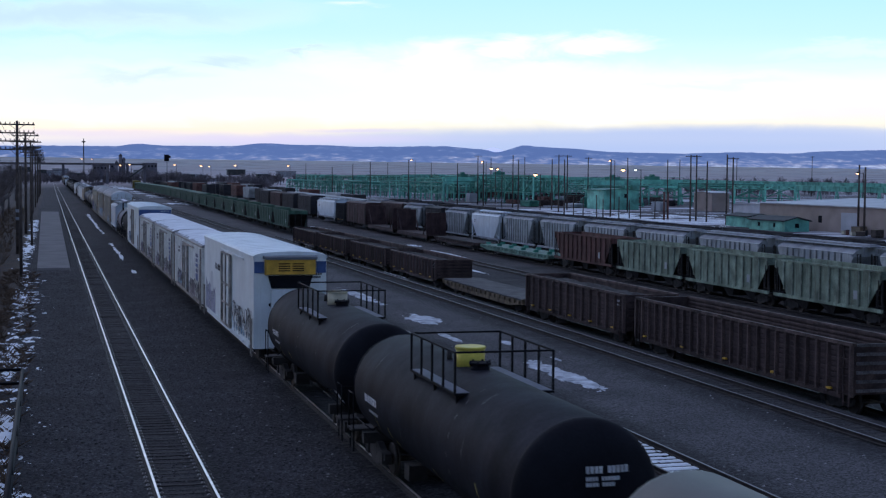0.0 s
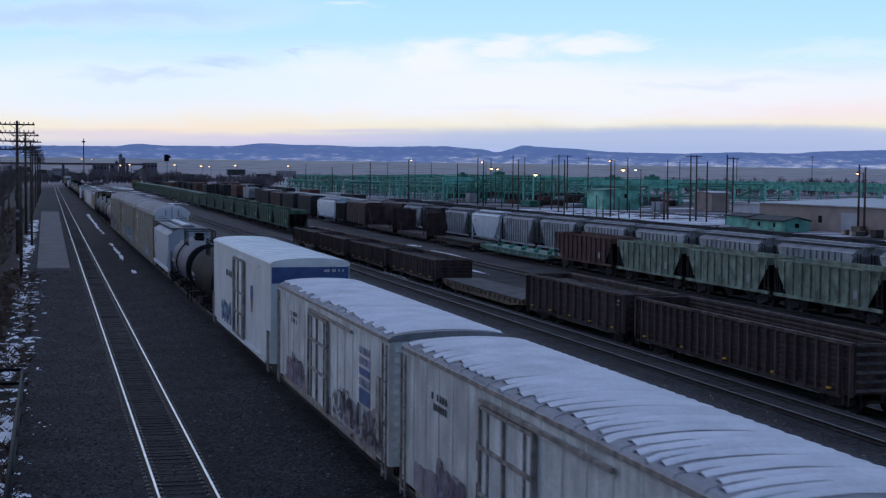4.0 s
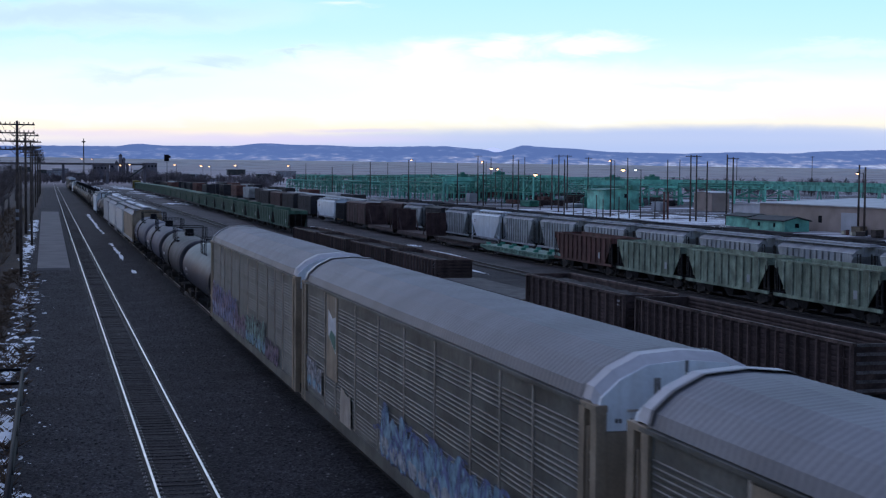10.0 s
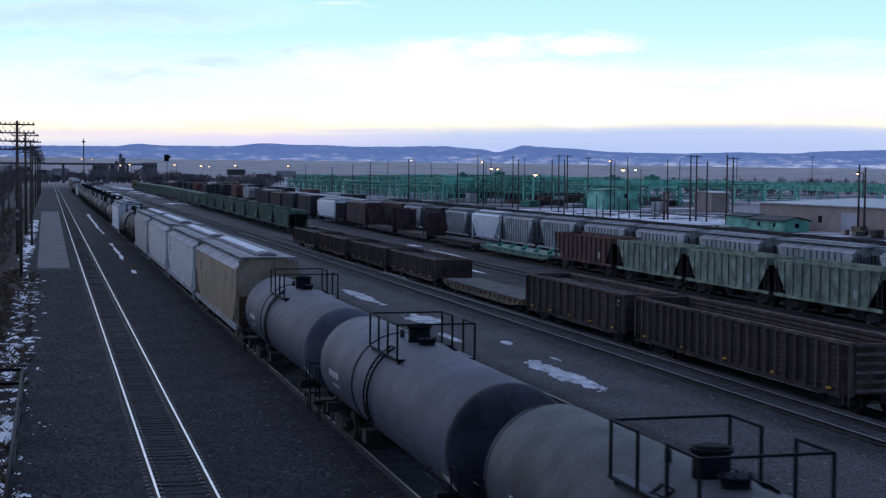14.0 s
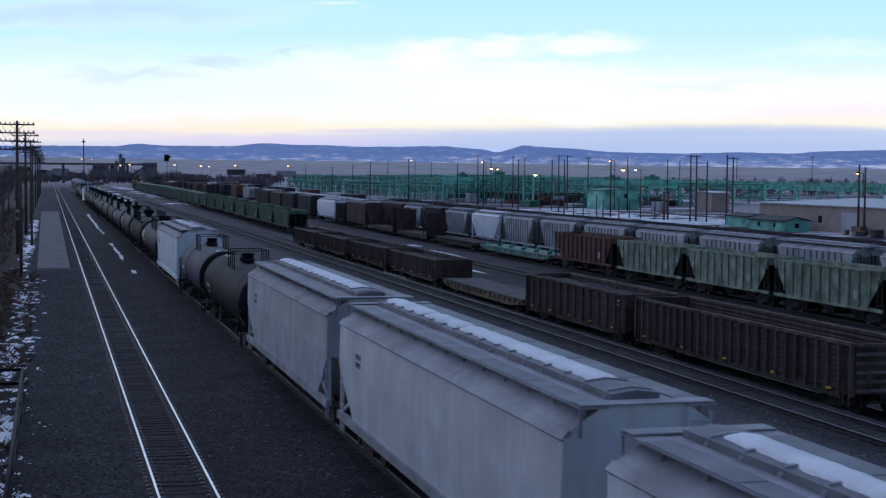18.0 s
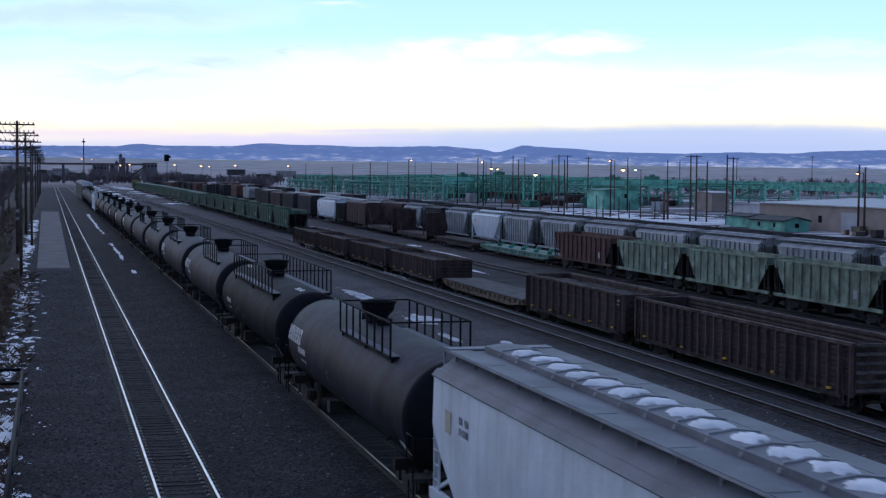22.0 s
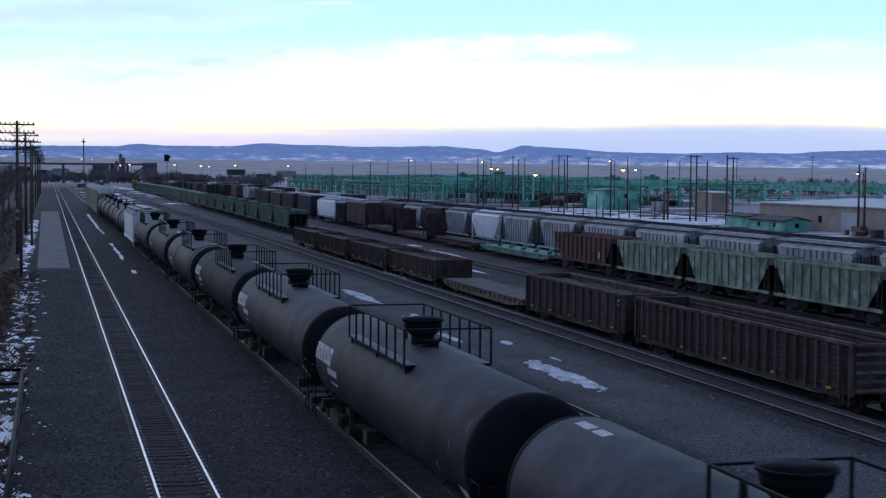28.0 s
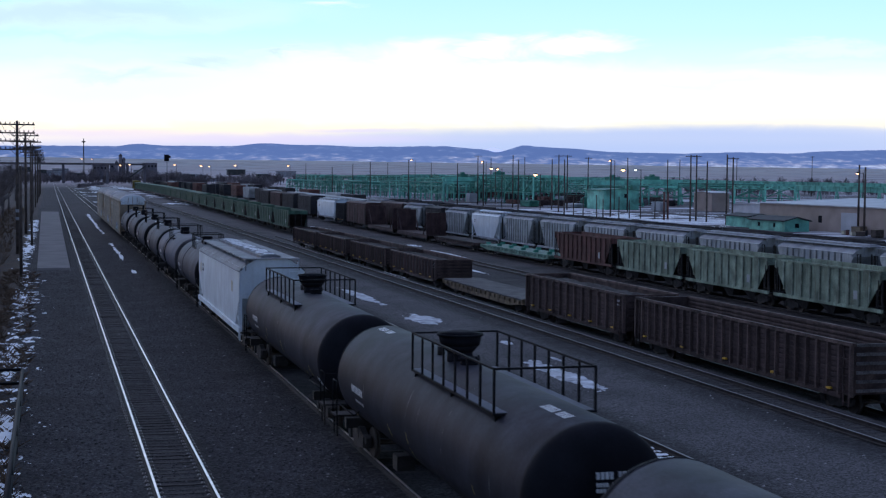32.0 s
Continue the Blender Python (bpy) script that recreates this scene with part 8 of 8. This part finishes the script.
for k, (x, y, rx, ry) in enumerate(((21.4, 82.5, 0.9, 2.8), (21.4, 58.6, 0.62, 4.8), (21.1, 99.0, 0.5, 6.0), (20.4, 73.0, 0.25, 2.4), (22.6, 70, 0.3, 0.8), (22.9, 63.5, 0.15, 1.0), (34.3, 101, 0.55, 10.5), (33.8, 122, 0.5, 7), (35.6, 140, 0.8, 7), (35.4, 165, 0.7, 9), (29.0, 120, 0.5, 6), (42, 300, 1.4, 18), (43.5, 360, 2.2, 24), (35.5, 190, 0.8, 10), (48.5, 176, 0.6, 9), (49.5, 205, 0.8, 14), (42.5, 210, 0.8, 16), (43.0, 150, 0.3, 9), (44.5, 240, 1.0, 12), (46.3, 252, 1.5, 9), (48.2, 223, 1.1, 6), (49.4, 200, 1.0, 5), (36.2, 152, 0.6, 5))):
    far = y > 130
    snow_sheet("snow_patch", "patch of old snow on gravel", x - 1.6 * rx, x + 1.6 * rx, y - 1.5 * ry, y + 1.5 * ry, 0.16 if far else 0.07, 0.6 if far else 0.22, patch_cover(x, y, rx, ry), 0.05, 1.6 if not far else 0.9, k * 3.7, 0.6, stuff=False)


def streak_cover(x, y):
    c = 6.95 + 0.0026 * (y - 127)
    on = any(lo < y < hi for lo, hi in ((124, 129), (143, 176), (203, 296)))
    return (0.30 if on else -0.6) - 0.5 * abs((x - c - 0.25 * noise.noise((y * 0.06, 2, 0))) / (0.12 + 0.0006 * y))


snow_sheet("snow_streak", "broken line of snow between the tracks", 6.2, 8.1, 108, 300, 0.07, 0.4, streak_cover, 0.04, 0.45, 5.0, 0.5)
snow_sheet("snow_between_rails", "snow lying between the ties", TRACK_M - 0.7, TRACK_M + 0.7, 16, 52, 0.08, 0.09, lambda x, y: 0.12 + (0.35 if abs((y - 20) / 0.53 % 1 - 0.5) < 0.3 else -0.5) - 0.3 * abs(x - TRACK_M), 0.03, 1.3, 9.0, 0.5)


def bank_cover(x, y):
    """Most along the foot of the bank, thinning out over the gravel."""
    k = (x + 1.75 + (0.5 if y > 128 else 0.0)) / 0.75
    out = 0.04 - 0.42 * abs(k) if k < 0 else 0.06 - 0.27 * k
    return out + 0.42 * noise.noise((x * 0.3, y * 0.09, 4.0)) - (0.0015 * (y - 60) if y > 60 else 0) - (0.5 if k < -1.3 else 0) + (0.2 if y > 128 and x < -1.6 else 0)


snow_sheet("bank_snow", "patchy old snow along the bank", -3.6, 0.7, 36, 128, 0.055, 0.15, bank_cover, 0.035, 1.5, 2.0, 0.66)
snow_sheet("bank_snow", "patchy old snow along the bank", -4.4, -1.3, 128, 260, 0.12, 0.5, bank_cover, 0.04, 1.3, 3.0, 0.6)
snow_sheet("drifted_snow", "drift of old snow beside the railing", -3.2, -0.6, 36, 56, 0.07, 0.2, lambda x, y: max(patch_cover(-1.85, 49.5, 0.75, 3.4)(x, y), patch_cover(-1.9, 40.0, 0.75, 2.4)(x, y)), 0.07, 1.2, 8.0, 0.5)
snow_sheet("yard_snow", "scraps of snow beside the far sidings", 12, 60, 400, 900, 0.7, 4.0, lambda x, y: -0.36 - 0.25 * math.cos(x * 0.42), 0.08, 0.1, 11.0, 0.85)
snow_sheet("yard_snow", "snow lying behind the standing hoppers", 112, 168, 262, 400, 0.8, 1.6, lambda x, y: 0.12 - 0.014 * abs(x - 134) - 0.003 * abs(y - 330), 0.1, 0.16, 6.0, 0.8)
snow_sheet("yard_snow", "snow in strips between the sidings", 76, 112, 180, 420, 0.5, 2.0, lambda x, y: -0.12 - 0.25 * math.cos(x * 0.9), 0.08, 0.13, 7.0, 0.8)

def twigs(s, x, y, z, h, spread, n, rn, r=0.02):
    for k in range(n):
        a = rn.uniform(0, 2 * math.pi)
        l = rn.uniform(0.5, 1.0) * h
        b = Vector((x + rn.uniform(-0.2, 0.2) * spread, y + rn.uniform(-0.2, 0.2) * spread, z))
        m = b + Vector((math.cos(a) * spread * 0.35, math.sin(a) * spread * 0.35, l * 0.55))
        e = m + Vector((math.cos(a + 0.5) * spread * 0.35, math.sin(a + 0.5) * spread * 0.35, l * 0.45))
        s.bar(b, m, r * 1.5)
        s.bar(m, e, r)


def bare_tree(x, y, h, rn, name="bare_tree"):
    t = thing(name, "leafless tree with a dense crown of twigs", "tree", "trees on the bank", at=pose(x, y, ground_z(x, y)))
    part("trunk", Shape().rod((0, 0, -0.3), (0.1, 0, h * 0.45), 0.22, 8, 0.13), BRUSH, t)
    s, tw = Shape(), Shape()
    for k in range(11):
        a = rn.uniform(0, 2 * math.pi)
        b = Vector((0.05, 0, h * rn.uniform(0.2, 0.45)))
        m = b + Vector((math.cos(a) * h * 0.16, math.sin(a) * h * 0.16, h * rn.uniform(0.12, 0.25)))
        e = m + Vector((math.cos(a + 0.4) * h * 0.12, math.sin(a + 0.4) * h * 0.12, h * rn.uniform(0.15, 0.3)))
        s.rod(b, m, 0.08, 5, 0.05)
        s.rod(m, e, 0.05, 5, 0.02)
        for _ in range(16):
            q = m.lerp(e, rn.random())
            d = Vector((rn.uniform(-1, 1), rn.uniform(-1, 1), rn.uniform(0.1, 1.2))).normalized() * h * rn.uniform(0.06, 0.16)
            tw.bar(q, q + d, 0.03)
            for _ in range(3):
                w = q + d * rn.uniform(0.4, 1)
                tw.bar(w, w + Vector((rn.uniform(-1, 1), rn.uniform(-1, 1), rn.uniform(0, 1))).normalized() * h * 0.06, 0.02)
    part("limbs", s, BRUSH, t)
    tagged(part("twig_mass", tw, BRUSH, t), kind="stuff")
    return t


rn = random.Random(21)
for x, y, h in ((-9, 160, 9), (-11, 185, 11), (-8, 210, 9), (-12, 240, 12), (-9, 270, 10), (-14, 300, 12), (-8.5, 330, 9), (-11, 370, 11), (-9, 420, 11), (-7.5, 140, 7), (-10, 480, 12), (-8, 540, 11), (-12, 620, 12), (-6.5, 118, 7), (-8, 128, 9), (-6.6, 150, 8), (-9.5, 200, 12), (-7.6, 255, 10), (-10, 345, 12)):
    bare_tree(x, y, h, rn)
s = Shape()
for k in range(420):
    y = rn.uniform(40, 330)
    twigs(s, rn.uniform(-7.5, -3.4) - 0.004 * y, y, 0, rn.uniform(0.4, 1.5), 0.9, 5, rn, 0.02)
for k in range(520):
    y = 38 + 90 * rn.random() ** 1.4
    twigs(s, rn.uniform(-3.6, -2.3) if k % 3 else rn.uniform(-2.2, -1.0), y, 0, rn.uniform(0.15, 0.5), 0.6, 6, rn, 0.018)
tagged(solid("dead_brush", s, GRASS, "dead weeds and brush on the bank", "brush"), kind="stuff")
# wires along the telegraph poles
w = Shape()
for j in range(3):
    for i in (0, 7):
        x = -3.1 - 1.6 + 3.2 * i / 7
        for k in range(6):
            y0, y1, z = 154.5 + 48.6 * k, 154.5 + 48.6 * (k + 1), 13.6 - 0.85 * j
            prev = None
            for q in range(7):
                u = q / 6
                pt = (x, y0 + (y1 - y0) * u, z - 0.7 * 4 * u * (1 - u))
                if prev:
                    w.bar(prev, pt, 0.02)
                prev = pt
tagged(solid("telegraph_wires", w, WIRE, "slack wires between telegraph poles", "wires"), kind="stuff")

# belts of bare trees along the river, beyond the plant
def tree_belt(x0, y0, x1, y1, n, h, seed):
    rn = random.Random(seed)
    s = Shape()
    for k in range(n):
        u = rn.random()
        x, y = x0 + (x1 - x0) * u, y0 + (y1 - y0) * u + rn.uniform(-12, 12)
        z, hh = ground_z(x, y) - 0.3, h * rn.uniform(0.5, 1.1)
        s.bar((x, y, z), (x, y, z + hh * 0.5), 0.4)
        for _ in range(44):
            a = Vector((x, y, z + hh * rn.uniform(0.15, 0.6)))
            d = Vector((rn.uniform(-1, 1), rn.uniform(-1, 1), rn.uniform(0.2, 1.3))).normalized() * hh * rn.uniform(0.2, 0.45)
            s.bar(a, a + d, 0.16)
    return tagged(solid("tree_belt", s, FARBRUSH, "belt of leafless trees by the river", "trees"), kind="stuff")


tree_belt(58, 760, 82, 900, 60, 10, 13)
tree_belt(30, 1290, 110, 1280, 60, 12, 14)
tree_belt(14, 740, 34, 960, 90, 2.6, 8)
tree_belt(44, 700, 70, 960, 110, 3.4, 9)
tree_belt(-30, 1080, 90, 1040, 120, 7.5, 10)
tree_belt(-20, 1180, 120, 1150, 110, 9, 11)
tree_belt(75, 640, 120, 860, 90, 3.5, 12)
tree_belt(330, 760, 620, 700, 150, 9, 1)
tree_belt(420, 900, 700, 860, 120, 11, 2)
tree_belt(120, 1150, 330, 1050, 70, 10, 3)
tree_belt(-60, 1040, 0, 980, 40, 9, 4)
tree_belt(66, 880, 125, 840, 60, 9, 5)
tree_belt(140, 1250, 700, 1150, 160, 11, 6)
tree_belt(10, 1350, 160, 1300, 70, 9, 7)

# loose ballast stones near the camera
def stones(name, material, regions, size, seed, label):
    rn = random.Random(seed)
    s = Shape()
    for x0, x1, y0, y1, n in regions:
        for k in range(n):
            x, y = rn.uniform(x0, x1), y0 + (y1 - y0) * rn.random() ** 1.9
            r = rn.uniform(*size)
            q = [rn.uniform(0.6, 1.2) * r for _ in range(6)]
            s.add([(x + q[0], y, 0.0), (x, y + q[1], 0.0), (x - q[2], y, 0.0), (x, y - q[3], 0.0), (x + 0.2 * q[4], y, q[4] * 0.6)], [(0, 1, 4), (1, 2, 4), (2, 3, 4), (3, 0, 4)])
    return tagged(solid(name, s, material, label, "gravel"), kind="stuff")


isle = STONE.node_tree.nodes.new("ShaderNodeNewGeometry")
shade = STONE.node_tree.nodes.new("ShaderNodeMapRange")
shade.inputs["To Min"].default_value, shade.inputs["To Max"].default_value = 0.35, 2.1
tone = STONE.node_tree.nodes.new("ShaderNodeMix")
tone.data_type, tone.blend_type = "RGBA", "MULTIPLY"
tone.inputs[0].default_value = 1.0
bsdf = STONE.node_tree.nodes["Principled BSDF"]
STONE.node_tree.links.new(isle.outputs["Random Per Island"], shade.inputs["Value"])
STONE.node_tree.links.new(bsdf.inputs["Base Color"].links[0].from_socket, tone.inputs[6])
STONE.node_tree.links.new(shade.outputs[0], tone.inputs[7])
STONE.node_tree.links.new(tone.outputs[2], bsdf.inputs["Base Color"])
stones("ballast_stones", STONE, ((4.7, 8.8, 32, 170, 15000), (-0.9, 2.3, 33, 128, 7000), (2.8, 4.2, 33, 80, 900), (11.6, 16.4, 30, 90, 5000)), (0.03, 0.07), 5, "dark broken ballast stones")
stones("pale_stones", PALESTONE, ((4.6, 8.6, 33, 120, 130), (-0.8, 2.1, 34, 110, 90), (2.8, 4.2, 33, 80, 14), (19.2, 25.4, 36, 120, 160)), (0.03, 0.07), 6, "scattered pale stones and litter")


# ---- what moves: the train at one speed, the clouds slowly ----
def motions():
    for car, y in TRAIN:
        walk(car, [(t, pose(TRACK_TRAIN, y - SPEED * t, 0)) for t in (0.0, 8.0, 16.0, 24.0, 32.0)])
    m = CLOUD_SHEET.matrix_basis.copy()
    walk(CLOUD_SHEET, [(t, m @ Matrix.Translation((-65.0 * t / 32.0, 0, 0))) for t in (0.0, 16.0, 32.0)])


motions()
